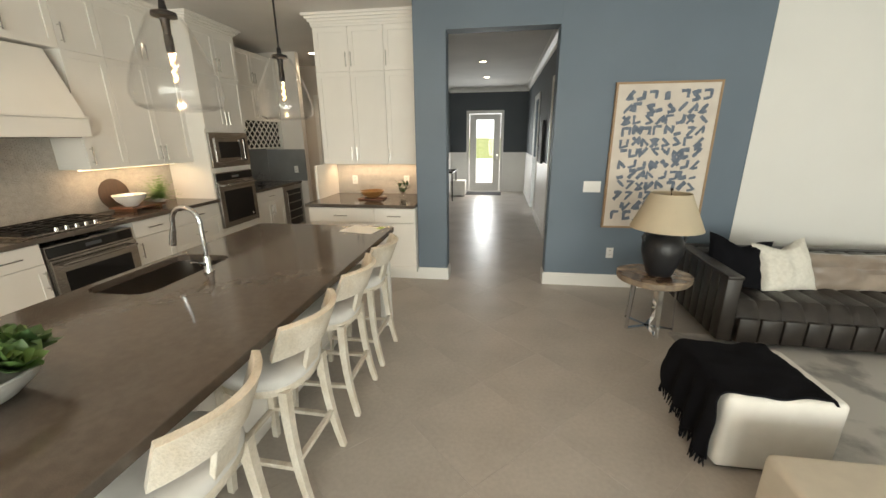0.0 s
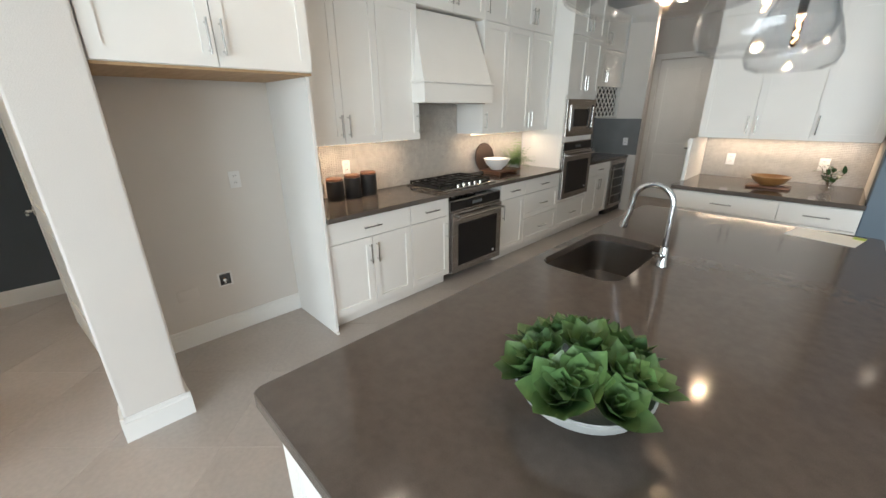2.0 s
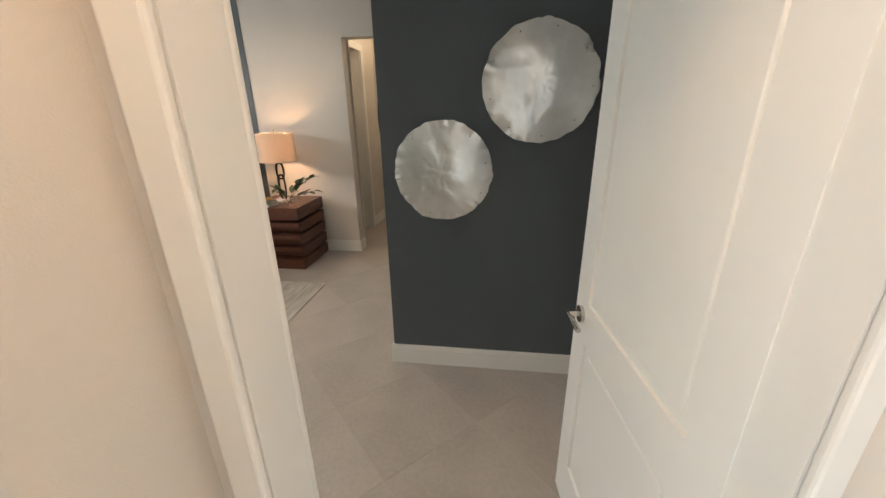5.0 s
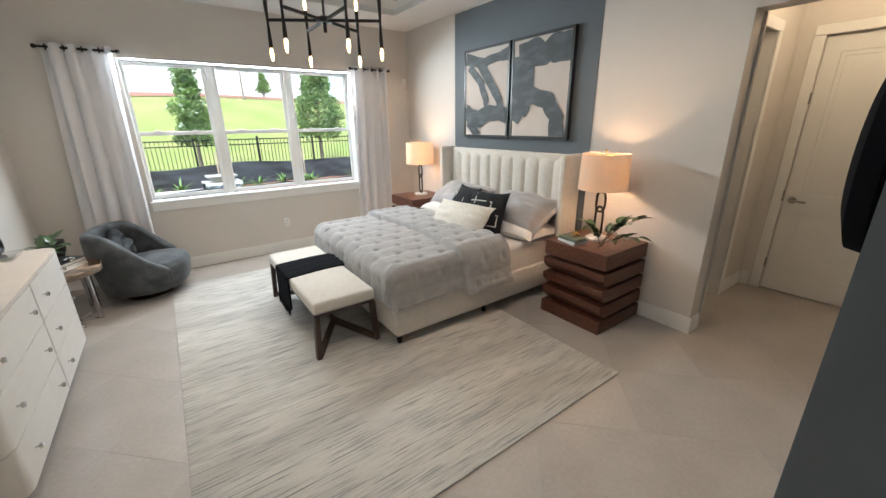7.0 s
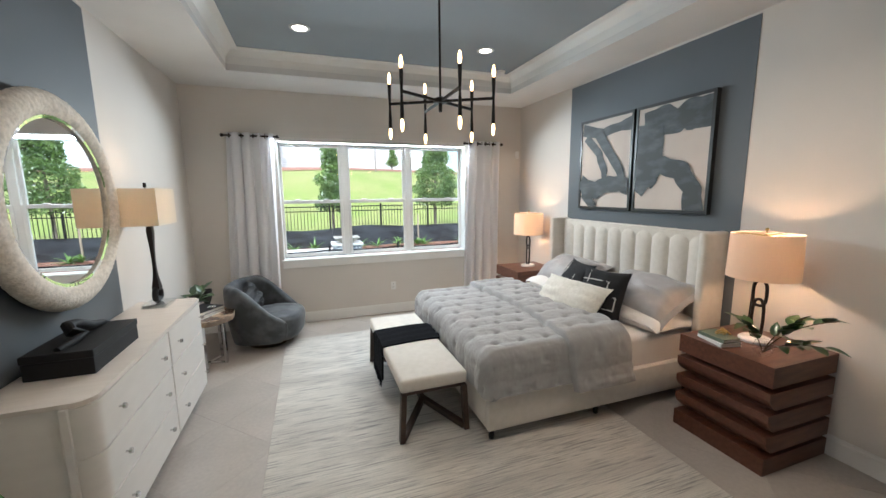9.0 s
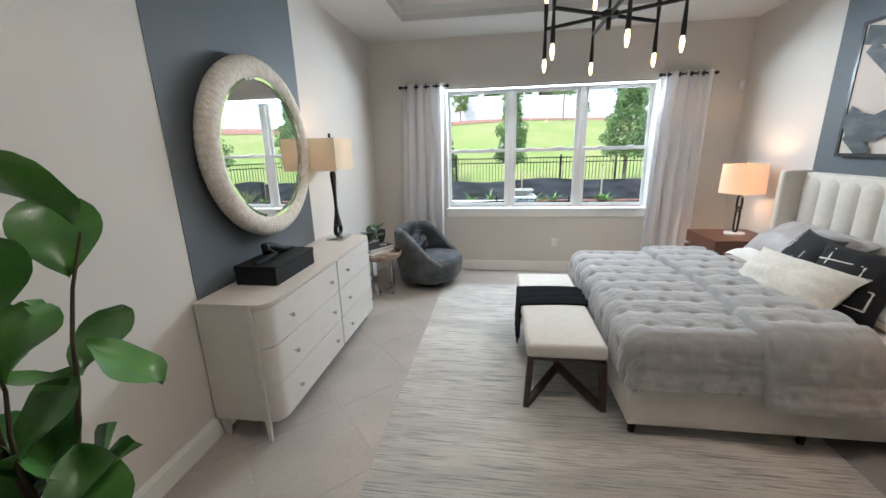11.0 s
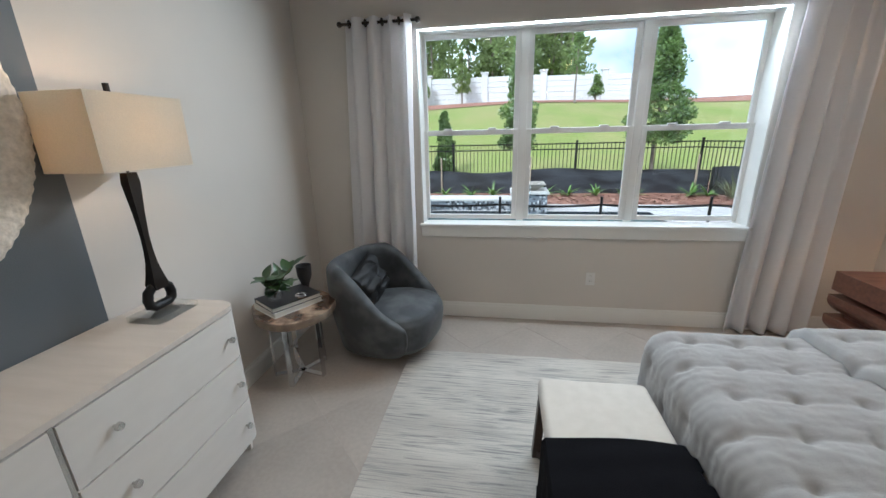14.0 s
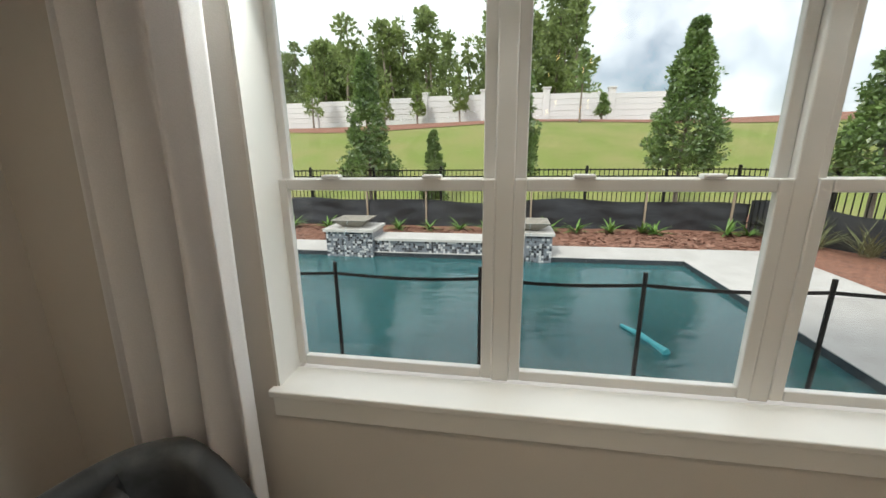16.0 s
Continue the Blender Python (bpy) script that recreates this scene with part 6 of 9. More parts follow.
hb = part("headboard", Geo().box(-7.62, -7.53, BY0 - 0.02, BY1 + 0.02, 0.05, 1.415, 0.02), UPH, bed, "channel-tufted headboard")
for i in range(n):
    y0 = BY0 - 0.01 + i * hw
    g = Geo()
    g.sheet(8, 10, lambda u, v, y0=y0: (-7.53 + 0.035 * math.sin(math.pi * u) ** 0.55 - (0.06 * max(0, v - 0.93) / 0.07), y0 + hw * u, 0.35 + 1.07 * v))
    part("channel", g, UPH, hb)
for y0, y1 in ((BY0 - 0.09, BY0 - 0.02), (BY1 + 0.02, BY1 + 0.09)):
    part("headboard_wing", Geo().box(-7.625, -7.36, y0, y1, 0.05, 1.43, 0.025, seg=3), UPH, bed)

# quilted comforter, folded back near the pillows
QUILT = mat("grey_quilt", (0.36, 0.355, 0.35), 0.85, c2=(0.315, 0.305, 0.295), scale=10, bump=0.4, bscale=260, sheen=0.3)


CYM, HALF = (BY0 + BY1) / 2, (BY1 - BY0) / 2 - 0.015
TOPZ = 0.685
CELLX, CELLY = 0.215, 0.195


def quilt_point(sx, sy, lift=0.0):
    """sx: distance from the fold line towards the foot; sy: across the bed, past the edges."""
    r, flen = 0.10, 1.22
    qx, qy = max(0.0, sx - (flen - r)), max(0.0, abs(sy) - (HALF - r))
    b = math.hypot(qx, qy)
    ox, oy = (qx / b, math.copysign(qy / b, sy)) if b > 1e-6 else (0.0, 0.0)
    over, drop = (r * math.sin(b / r), r - r * math.cos(b / r)) if b < r * 1.5708 else (r, r + b - r * 1.5708)
    if qx > 0 and qy > 0:
        drop = min(drop, 0.32)
    x0, y0 = min(sx, flen - r) + ox * over, math.copysign(min(abs(sy), HALF - r), sy) + oy * over
    # tufts in staggered rows, soft ribs between the rows, creases drawn in towards each tuft
    cx, cy = sx / CELLX, sy / CELLY
    row = round(cy)
    d = 9.0
    for rr in (row - 1, row, row + 1):
        off = 0.5 if rr % 2 else 0.0
        cc = round(cx - off) + off
        for k in (cc - 1, cc, cc + 1):
            d = min(d, math.hypot((cx - k) * CELLX, (cy - rr) * CELLY))
    groove = abs(cy - row) * CELLY
    wander = 0.5 + 0.5 * noise.noise(Vector((sx * 5, row * 3.1, 8.0)))
    flat = 1.0 if b < 0.05 else 0.6
    rib = math.sin(min(1.0, groove / (CELLY / 2)) * 0.5 * math.pi) ** 1.6
    near, wide = math.exp(-(d / 0.026) ** 2), math.exp(-(d / 0.075) ** 2)
    puff = 0.018 + flat * (0.010 * rib * (0.6 + 0.6 * wander) - 0.007 * math.exp(-(groove / 0.010) ** 2) * wander - 0.022 * near)
    puff += 0.006 * wide * noise.noise(Vector((sx * 16, sy * 60, 3.0))) * flat
    puff += 0.007 * noise.noise(Vector((sx * 6, sy * 8, 2.0))) + 0.004 * noise.noise(Vector((sx * 14, sy * 38, 5.0))) + 0.002 * noise.noise(Vector((sx * 50, sy * 34, 1.0)))
    down = min(1.0, drop / r)
    out = Vector((ox * down, oy * down, 1 - 0.85 * down)).normalized()
    p = Vector((-6.73 + x0, CYM + y0, TOPZ - 0.03 - drop)) + out * (puff + lift)
    return p + Vector((0, oy, 0)) * 0.035 * min(1.0, max(0.0, (0.46 - p.z) / 0.10))


q = thing("comforter", "grey tufted quilted comforter spread over the bed", "bedding", pose(0, 0, 0))
# side hang is shorter than the foot hang
part("quilt", Geo().sheet(170, 250, lambda u, v: quilt_point(u * 1.47, (v - 0.5) * (2 * HALF + 0.50))), QUILT, q, smooth="all")
part("fold_back", Geo().sheet(70, 230, lambda u, v: quilt_point(-0.04 + u * 0.56 + 0.03 * math.sin(v * 9), (v - 0.5) * (2 * HALF + 0.62), 0.004 + 0.046 * min(1, 30 * u, 45 * (1 - u)) + 0.008 * math.sin(math.pi * u))), QUILT, q, smooth="all")


def soft_pillow(w, h, t, seed=1, flange=0.0, sag=0.0, wrinkle=0.02):
    """A filled sleeping pillow lying flat: full middle, soft corners, an optional flat flange and a sag along its width."""
    def face(side):
        def fn(u, v):
            a, b = u * 2 - 1, v * 2 - 1
            ia, ib = min(1.0, abs(a) * (1 + flange / (w / 2))), min(1.0, abs(b) * (1 + flange / (h / 2)))
            full = max(0.0, (1 - ia ** 3.2) * (1 - ib ** 3.2)) ** 0.5
            fold = noise.noise(Vector((a * 2.5 + seed * 5, b * 2.5, side * 0.3))) + 0.5 * noise.noise(Vector((a * 7 + seed, b * 4, side)))
            z = side * (t / 2 * full + 0.003) + wrinkle * fold * (0.35 + 0.65 * full)
            x, y = a * w / 2 * (1 - 0.05 * (1 - b * b) * a ** 4), b * h / 2 * (1 - 0.06 * (1 - a * a) * b ** 4)
            return (x, y, z - sag * (a * 0.5 + 0.5) ** 2 - 0.03 * b ** 6)
        return fn
    return Geo().sheet(26, 36, face(1)).sheet(26, 36, face(-1))


def pillow(name, label, w, h, t, m, material, seed, group="bed pillows", wr=0.012):
    return single(name, cushion(w, h, t, seed=seed, wrinkle=wr), material, label, "pillow", m=m, group=group)


GREYP = mat("grey_pillow", (0.37, 0.345, 0.335), 0.48, c2=(0.33, 0.31, 0.30), scale=8, bump=0.3, bscale=200, sheen=0.3)
WHP = mat("white_pillow", (0.78, 0.74, 0.70), 0.85, c2=(0.74, 0.70, 0.66), scale=8, bump=0.3, bscale=200)
for y, sd in ((-2.80, 31), (-3.86, 32)):
    single("bed_pillow", soft_pillow(0.50, 0.86, 0.17, sd, 0.0, 0.0), WHP, "white sleeping pillow lying on the mattress", "pillow", m=pose(-7.20, y, 0.675, 0, 0, 2), group="bed pillows")
    single("bed_pillow", soft_pillow(0.56, 0.88, 0.25, sd + 4, 0.055, 0.05, 0.028), GREYP, "grey satin pillow with a flange leaning on the white one", "pillow", m=pose(-7.245, y, 0.845, 0, 27, -3), group="bed pillows")
BLKP = mat("black_pillow", (0.012, 0.012, 0.014), 0.9, bump=0.5, bscale=260)
STITCH = mat("white_stitch", (0.72, 0.70, 0.66), 0.9)
for x, y, sd, ry, rz in ((-6.92, -2.93, 41, 66, 16), (-7.00, -3.42, 42, 60, -10)):
    m = pose(x, y, 0.835, 0, ry, rz) @ pose(0, 0, 0, 0, 0, 180)
    pp = thing("accent_pillow", "black square pillow with white rectangle stitching", "pillow", m, "bed pillows")
    part("pillow", cushion(0.46, 0.46, 0.17, seed=sd, wrinkle=0.02), BLKP, pp)
    g = Geo()

    def surf(a, b):
        ex = max((1 - abs(a) ** 2.4) * (1 - abs(b) ** 2.4), 0)
        return Vector((a * 0.23, b * 0.23, 0.075 * ex ** 0.55 + 0.004))
    for k, b0, b1 in ((-0.62, -0.75, -0.05), (-0.12, -0.75, 0.55), (0.45, -0.3, 0.8)):
        g.tube([surf(k, b0 + (b1 - b0) * i / 12) for i in range(13)], 0.006, 5)
    for k, a0, a1 in ((-0.75, -0.62, -0.12), (-0.35, -0.62, 0.45), (-0.05, -0.62, 0.0), (0.55, -0.12, 0.8)):
        g.tube([surf(a0 + (a1 - a0) * i / 12, k) for i in range(13)], 0.006, 5)
    part("stitching", g, STITCH, pp, "white grid stitching")
pillow("lumbar_pillow", "long ivory lumbar pillow in front of the black ones", 0.34, 0.78, 0.19, pose(-6.73, -3.12, 0.785, 0, 50, 7), BOUCLE, 51, wr=0.03)

# bench with throw
WALNUT = mat("dark_walnut", (0.055, 0.032, 0.022), 0.45, c2=(0.035, 0.02, 0.014), scale=6, stretch=(1, 1, 6))
bn = thing("bench", "cream upholstered bench on dark angled wooden frames", "bench", pose(-5.21, -3.34, 0.012))
part("cushion", Geo().box(-0.25, 0.25, -0.72, 0.72, 0.37, 0.468, 0.025, seg=3), UPH, bn)
part("seat_board", Geo().box(-0.235, 0.235, -0.70, 0.70, 0.345, 0.372), WALNUT, bn, smooth=False)
for sy in (-1, 1):
    yb = sy * 0.70
    for sx in (-1, 1):
        part("leg", Geo().bar((sx * 0.225, yb, 0.36), (sx * 0.245, yb, 0.0), 0.04, 0.05, 0.004, up=(0, 1, 0)), WALNUT, bn, smooth=False)
        part("foot_bar", Geo().bar((sx * 0.235, yb - sy * 0.0, 0.025), (0, sy * 0.38, 0.115), 0.042, 0.045, 0.004), WALNUT, bn, smooth=False)
part("stretcher", Geo().bar((0, -0.39, 0.115), (0, 0.39, 0.115), 0.042, 0.045, 0.004), WALNUT, bn, smooth=False)
tb = thing("throw_blanket", "black fringed throw folded over the bench", "blanket")


def bench_throw(u, v):
    y = -3.66 + 0.40 * v + 0.02 * math.sin(u * 6)
    s = -0.30 + u * 0.86
    wig = 0.0015 * math.sin(v * 22 + u * 5)
    if s < 0:
        return (-4.95 + 0.012 + wig * 1.5, y + s * 0.10 * (1 if v < 0.5 else -0.2), 0.482 + s)
    return (-4.95 + 0.01 - min(s, 0.53), y, 0.492 + wig)


part("cloth", Geo().sheet(50, 34, bench_throw, thick=0.014), BLACKCLOTH, tb)
g = Geo()
rng = random.Random(4)
for k in range(30):
    y = -3.66 - 0.03 + 0.42 * k / 29
    g.cyl((-4.938, y, 0.19), (-4.935 + rng.uniform(-0.01, 0.01), y + rng.uniform(-0.012, 0.012), 0.115), 0.005, 0.003, 5)
part("fringe", g, BLACKCLOTH, tb)

# area rug
RUG = mat("woven_rug", (0.66, 0.63, 0.575), 0.97, c2=(0.50, 0.475, 0.435), scale=1.1, detail=5, mixat=(0.42, 0.68), stretch=(0.8, 3.0, 1), bump=0.9, bscale=160, fine=0.14)


def woven_streaks(m):
    """Adds broken dark and grey weft threads that run along x."""
    n, l = m.node_tree.nodes, m.node_tree.links
    p = n["Principled BSDF"]
    base = p.inputs["Base Color"].links[0].from_socket
    tc = n.new("ShaderNodeTexCoord")
    for (sx, sy), (lo, hi), gate, tint in (((2.4, 85), (0.50, 0.64), ((4.0, 14.0), (0.41, 0.57)), (0.27, 0.262, 0.255)), ((5.0, 150), (0.48, 0.66), ((1.4, 9.0), (0.32, 0.60)), (0.33, 0.325, 0.315))):
        fac = []
        for (ax, ay), (a, b) in (((sx, sy), (lo, hi)), gate):
            mp, nz, rg_ = n.new("ShaderNodeMapping"), n.new("ShaderNodeTexNoise"), n.new("ShaderNodeMapRange")
            mp.inputs["Scale"].default_value = (ax, ay, 1)
            nz.inputs["Scale"].default_value, nz.inputs["Detail"].default_value = 1.0, 3
            rg_.inputs["From Min"].default_value, rg_.inputs["From Max"].default_value = a, b
            l.new(tc.outputs["Object"], mp.inputs["Vector"])
            l.new(mp.outputs["Vector"], nz.inputs["Vector"])
            l.new(nz.outputs["Fac"], rg_.inputs["Value"])
            fac.append(rg_.outputs["Result"])
        mul, mx = n.new("ShaderNodeMath"), n.new("ShaderNodeMix")
        mul.operation = 'MULTIPLY'
        mx.data_type = 'RGBA'
        l.new(fac[0], mul.inputs[0])
        l.new(fac[1], mul.inputs[1])
        l.new(mul.outputs[0], mx.inputs["Factor"])
        l.new(base, mx.inputs["A"])
        mx.inputs["B"].default_value = (*tint, 1)
        base = mx.outputs["Result"]
    l.new(base, p.inputs["Base Color"])


woven_streaks(RUG)
single("area_rug", Geo().box(-6.65, -4.08, -4.98, -1.175, 0.0, 0.012, 0.004), RUG, "cream rug with broken grey woven stripes under the bed", "rug")

# stacked wood nightstands
MAHOG = mat("reddish_walnut", (0.125, 0.049, 0.028), 0.38, c2=(0.080, 0.030, 0.018), scale=5, detail=6, stretch=(1.2, 7, 7), rvar=0.05)


def nightstand(label, m):
    """Five slabs with dark recesses between; the middle ones are cut back along their lower front edge. Front towards +x."""
    t = thing("nightstand", label, "nightstand", m, "stacked nightstands")
    D, W = 0.315, 0.305
    for k in range(5):
        g = Geo()
        z0, z1 = ((0.0, 0.115), (0.143, 0.258), (0.286, 0.401), (0.429, 0.544), (0.580, 0.710))[k]
        grow = (0.0, 0.0, 0.004, 0.008, 0.0)[k]
        cutx, cutz = (0.0, 0.0) if k in (0, 4) else (0.060, 0.075)
        prof = [(-D, z0), (D + grow - cutx, z0)]
        if cutx:
            prof += [(D + grow - cutx * (1 - i / 5) ** 1.6, z0 + cutz * i / 5) for i in range(1, 5)]
            prof.append((D + grow, z0 + cutz))
        prof += [(D + grow, z1), (-D, z1)]
        ends = [[g.bm.verts.new((x, y, z)) for x, z in prof] for y in (-W, W)]
        g.bm.faces.new(ends[0][::-1])
        g.bm.faces.new(ends[1])
        for i in range(len(prof)):
            j = (i + 1) % len(prof)
            if math.dist(prof[i], prof[j]) > 1e-5:
                g.bm.faces.new((ends[0][i], ends[0][j], ends[1][j], ends[1][i]))
        part("layer" if k < 4 else "top_slab", g, MAHOG, t, smooth=False)
        if k < 4:
            part("spacer", Geo().box(-D + 0.05, D - 0.075, -W + 0.06, W - 0.06, z1 - 0.002, z1 + (0.031 if k < 3 else 0.038)), MAHOG, t, smooth=False)
    return t


nightstand("reddish walnut nightstand of five stacked flared slabs", pose(-7.30, -1.875, 0))
nightstand("reddish walnut nightstand of five stacked flared slabs by the window", pose(-7.30, -4.83, 0))
SHADE = cloth("white_drum_shade", (0.82, 0.72, 0.62), 0.5)
MARBLE = mat("white_marble", (0.78, 0.76, 0.73), 0.25, c2=(0.62, 0.60, 0.58), scale=8, mixat=(0.55, 0.65))


GOLDF = mat("brass_finial", (0.55, 0.40, 0.16), 0.3, 1.0)


def drum_lamp(m):
    t = thing("table_lamp", "lit white drum lamp on a twisted bronze stem", "lamp", m, "bedside lamps")
    part("foot", Geo().lathe([(0, 0), (0.095, 0), (0.097, 0.018), (0.088, 0.026), (0, 0.026)], seg=30), MARBLE, t, "white marble foot")
    for half, za, zb in ((0.036, 0.020, 0.300), (0.042, 0.255, 0.430)):
        n_ = 28
        ring_ = []
        for k in range(n_):
            a = k / n_ * 6.2832
            ring_.append((0, half * math.copysign(abs(math.cos(a)) ** 0.75, math.cos(a)), (za + zb) / 2 + (zb - za) / 2 * math.copysign(abs(math.sin(a)) ** 0.62, math.sin(a))))
        part("stem", Geo().tube(ring_, 0.0105, 10, closed=True), BRONZE, t, "dark bronze link of the stem")
    part("neck", Geo().cyl((0, 0, 0.42), (0, 0, 0.54), 0.008, seg=10).cyl((0, 0, 0.50), (0, 0, 0.54), 0.015, seg=12), BRONZE, t)
    part("shade", Geo().sheet(4, 48, lambda u, v: ((0.204 - 0.008 * u) * math.cos(v * 6.2832), (0.204 - 0.008 * u) * math.sin(v * 6.2832), 0.455 + 0.300 * u), wrap=True, thick=0.0025), SHADE, t, "lit white drum shade")
    part("spider", Geo().tube([(-0.194, 0, 0.745), (0.194, 0, 0.745)], 0.003, 6).tube([(0, -0.194, 0.745), (0, 0.194, 0.745)], 0.003, 6).cyl((0, 0, 0.54), (0, 0, 0.775), 0.004, seg=8).ball((0, 0, 0.784), 0.012, 2), GOLDF, t)
    part("bulb", Geo().ball((0, 0, 0.60), 0.03, 2, (1, 1, 1.3)), BULB, t, "lit bulb")


for y in (-1.90, -4.86):
    drum_lamp(pose(-7.34, y, 0.711))
    lamp("bedside_lamp", 'POINT', pose(-7.34, y, 1.31), 24, (1, 0.58, 0.29), radius=0.04)


def branch_vase(label, m, r, h, branches, length, lw, rng):
    """A glass bubble vase with a few bent branches; each branch runs to a given tip and bears leaves along its outer half."""
    v = thing("sprig_vase", label, "plant", m)
    part("vase", Geo().lathe([(0, 0.002), (r * 0.55, 0.0), (r * 0.9, h * 0.25), (r, h * 0.5), (r * 0.8, h * 0.85), (r * 0.55, h), (r * 0.52, h), (r * 0.76, h * 0.84), (r * 0.95, h * 0.5), (r * 0.85, h * 0.27), (r * 0.5, 0.012), (0, 0.012)], seg=24), GLASS, v, "clear glass vase")
    for tip in branches:
        tip = Vector(tip)
        mid = Vector((tip.x * 0.3, tip.y * 0.3, max(h * 1.2, tip.z * 0.75)))
        pts = [Vector((0, 0, 0.02)).lerp(mid, t).lerp(mid.lerp(tip, t), t) for t in [k / 8 for k in range(9)]]
        part("stem", Geo().tube(pts, 0.0032, 6), STEM, v)
        g = Geo()
        for k in range(3, 9):
            along = (pts[k] - pts[k - 1]).normalized()
            for sd in ((1, -1) if k < 8 else (0,)):
                side = along.cross(Vector((0, 0, 1))).normalized() * sd
                way = along * rng.uniform(0.5, 0.9) + side * rng.uniform(0.6, 1.0) + Vector((0, 0, rng.uniform(-0.25, 0.55)))
                if rng.random() < 0.85:
                    leaf_blade(g, pts[k], way, length * rng.uniform(0.7, 1.15), lw * rng.uniform(0.8, 1.1), rng.uniform(0.0, 0.4), seg=6)
        part("leaves", g, DARKLEAF, v)
    return v


branch_vase("glass vase with dark glossy magnolia leaves on the nightstand", pose(-7.12, -1.72, 0.711), 0.058, 0.105, ((-0.10, 0.30, 0.31), (-0.05, 0.27, 0.15), (0.06, -0.10, 0.20), (-0.12, 0.12, 0.25)), 0.115, 0.064, random.Random(15))
BK = [mat("white_book", (0.76, 0.75, 0.72), 0.6), mat("green_book", (0.10, 0.13, 0.09), 0.6), mat("black_book", (0.02, 0.02, 0.022), 0.45)]
PAGES = mat("book_pages", (0.74, 0.72, 0.66), 0.8, stretch=(1, 1, 60), scale=4)


def book(label, m, w, d, h, cover):
    b = thing("book", label, "book", m)
    part("page_block", Geo().box(-w / 2 + 0.006, w / 2 - 0.006, -d / 2 + 0.002, d / 2 - 0.006, 0.003, h - 0.003), PAGES, b, smooth=False)
    part("cover", Geo().box(-w / 2, w / 2, -d / 2, d / 2, 0, 0.003).box(-w / 2, w / 2, -d / 2, d / 2, h - 0.003, h).box(-w / 2, w / 2, -d / 2, -d / 2 + 0.003, 0.003, h - 0.003), cover, b, smooth=False)


book("small white book lying under a green one", pose(-7.10, -1.98, 0.711, 0, 0, 76), 0.21, 0.15, 0.024, BK[0])
book("small dark green book on a white one", pose(-7.10, -1.98, 0.736, 0, 0, 82), 0.20, 0.145, 0.024, BK[1])
GOLD = mat("aged_brass", (0.50, 0.36, 0.14), 0.3, 1.0)
single("brass_knot", Geo().tube([(0.035 * math.cos(a), 0.03 * math.sin(2 * a), 0.018 + 0.012 * math.sin(3 * a)) for a in [k / 36 * 6.2832 for k in range(36)]], 0.007, 8, closed=True), GOLD, "small brass knot ornament on the books", "ornament", m=pose(-7.12, -1.97, 0.760))
single("lamp_cord", Geo().tube([(-7.60, -2.10, 1.05), (-7.605, -2.11, 0.8), (-7.60, -2.12, 0.4)], 0.006, 6), BRONZE, "dark lamp cord hanging behind the nightstand", "cord")

# two abstract pictures above the bed
BLKFR = mat("black_frame", (0.012, 0.012, 0.012), 0.35)
PAINT = mat("charcoal_brushwork", (0.040, 0.046, 0.048), 0.6, c2=(0.105, 0.125, 0.135), scale=5, detail=8, mixat=(0.46, 0.72), stretch=(1, 1, 2.5))
CANV2 = mat("blush_canvas", (0.62, 0.555, 0.50), 0.85, c2=(0.58, 0.51, 0.455), scale=3, bump=0.3, bscale=300)
# strokes: centre line (across, up) and half width, in metres from the canvas middle
def canvas_run(*pts):
    """Points given as shares of the canvas (across, down, half width) turned to metres from its middle."""
    return [((u - 0.5) * 0.74, (0.5 - v) * 0.96, w * 0.96) for u, v, w in pts]


SETS = (
    (-3.735, [canvas_run((0, .07, .07), (.35, .14, .06), (.7, .12, .05), (1, .10, .07)),
              canvas_run((.10, .17, .05), (.33, .33, .05), (.48, .52, .05), (.53, .68, .035)),
              canvas_run((.38, .16, .06), (.58, .35, .06), (.77, .53, .055), (.89, .69, .04)),
              canvas_run((0, .66, .06), (.12, .76, .10), (.3, .80, .10), (.55, .75, .095), (.8, .74, .085), (1, .77, .09)),
              canvas_run((.08, .84, .06), (.22, .93, .06), (.34, 1.0, .05))]),
    (-2.905, [canvas_run((.10, .17, .13), (.33, .15, .14), (.52, .19, .10), (.7, .15, .13), (1, .14, .14)),
              canvas_run((.20, .16, .15), (.19, .4, .17), (.17, .6, .16), (.06, .80, .09)),
              canvas_run((.12, .68, .12), (.34, .59, .085), (.6, .62, .085), (.79, .76, .085), (.87, 1.0, .10))]),
)
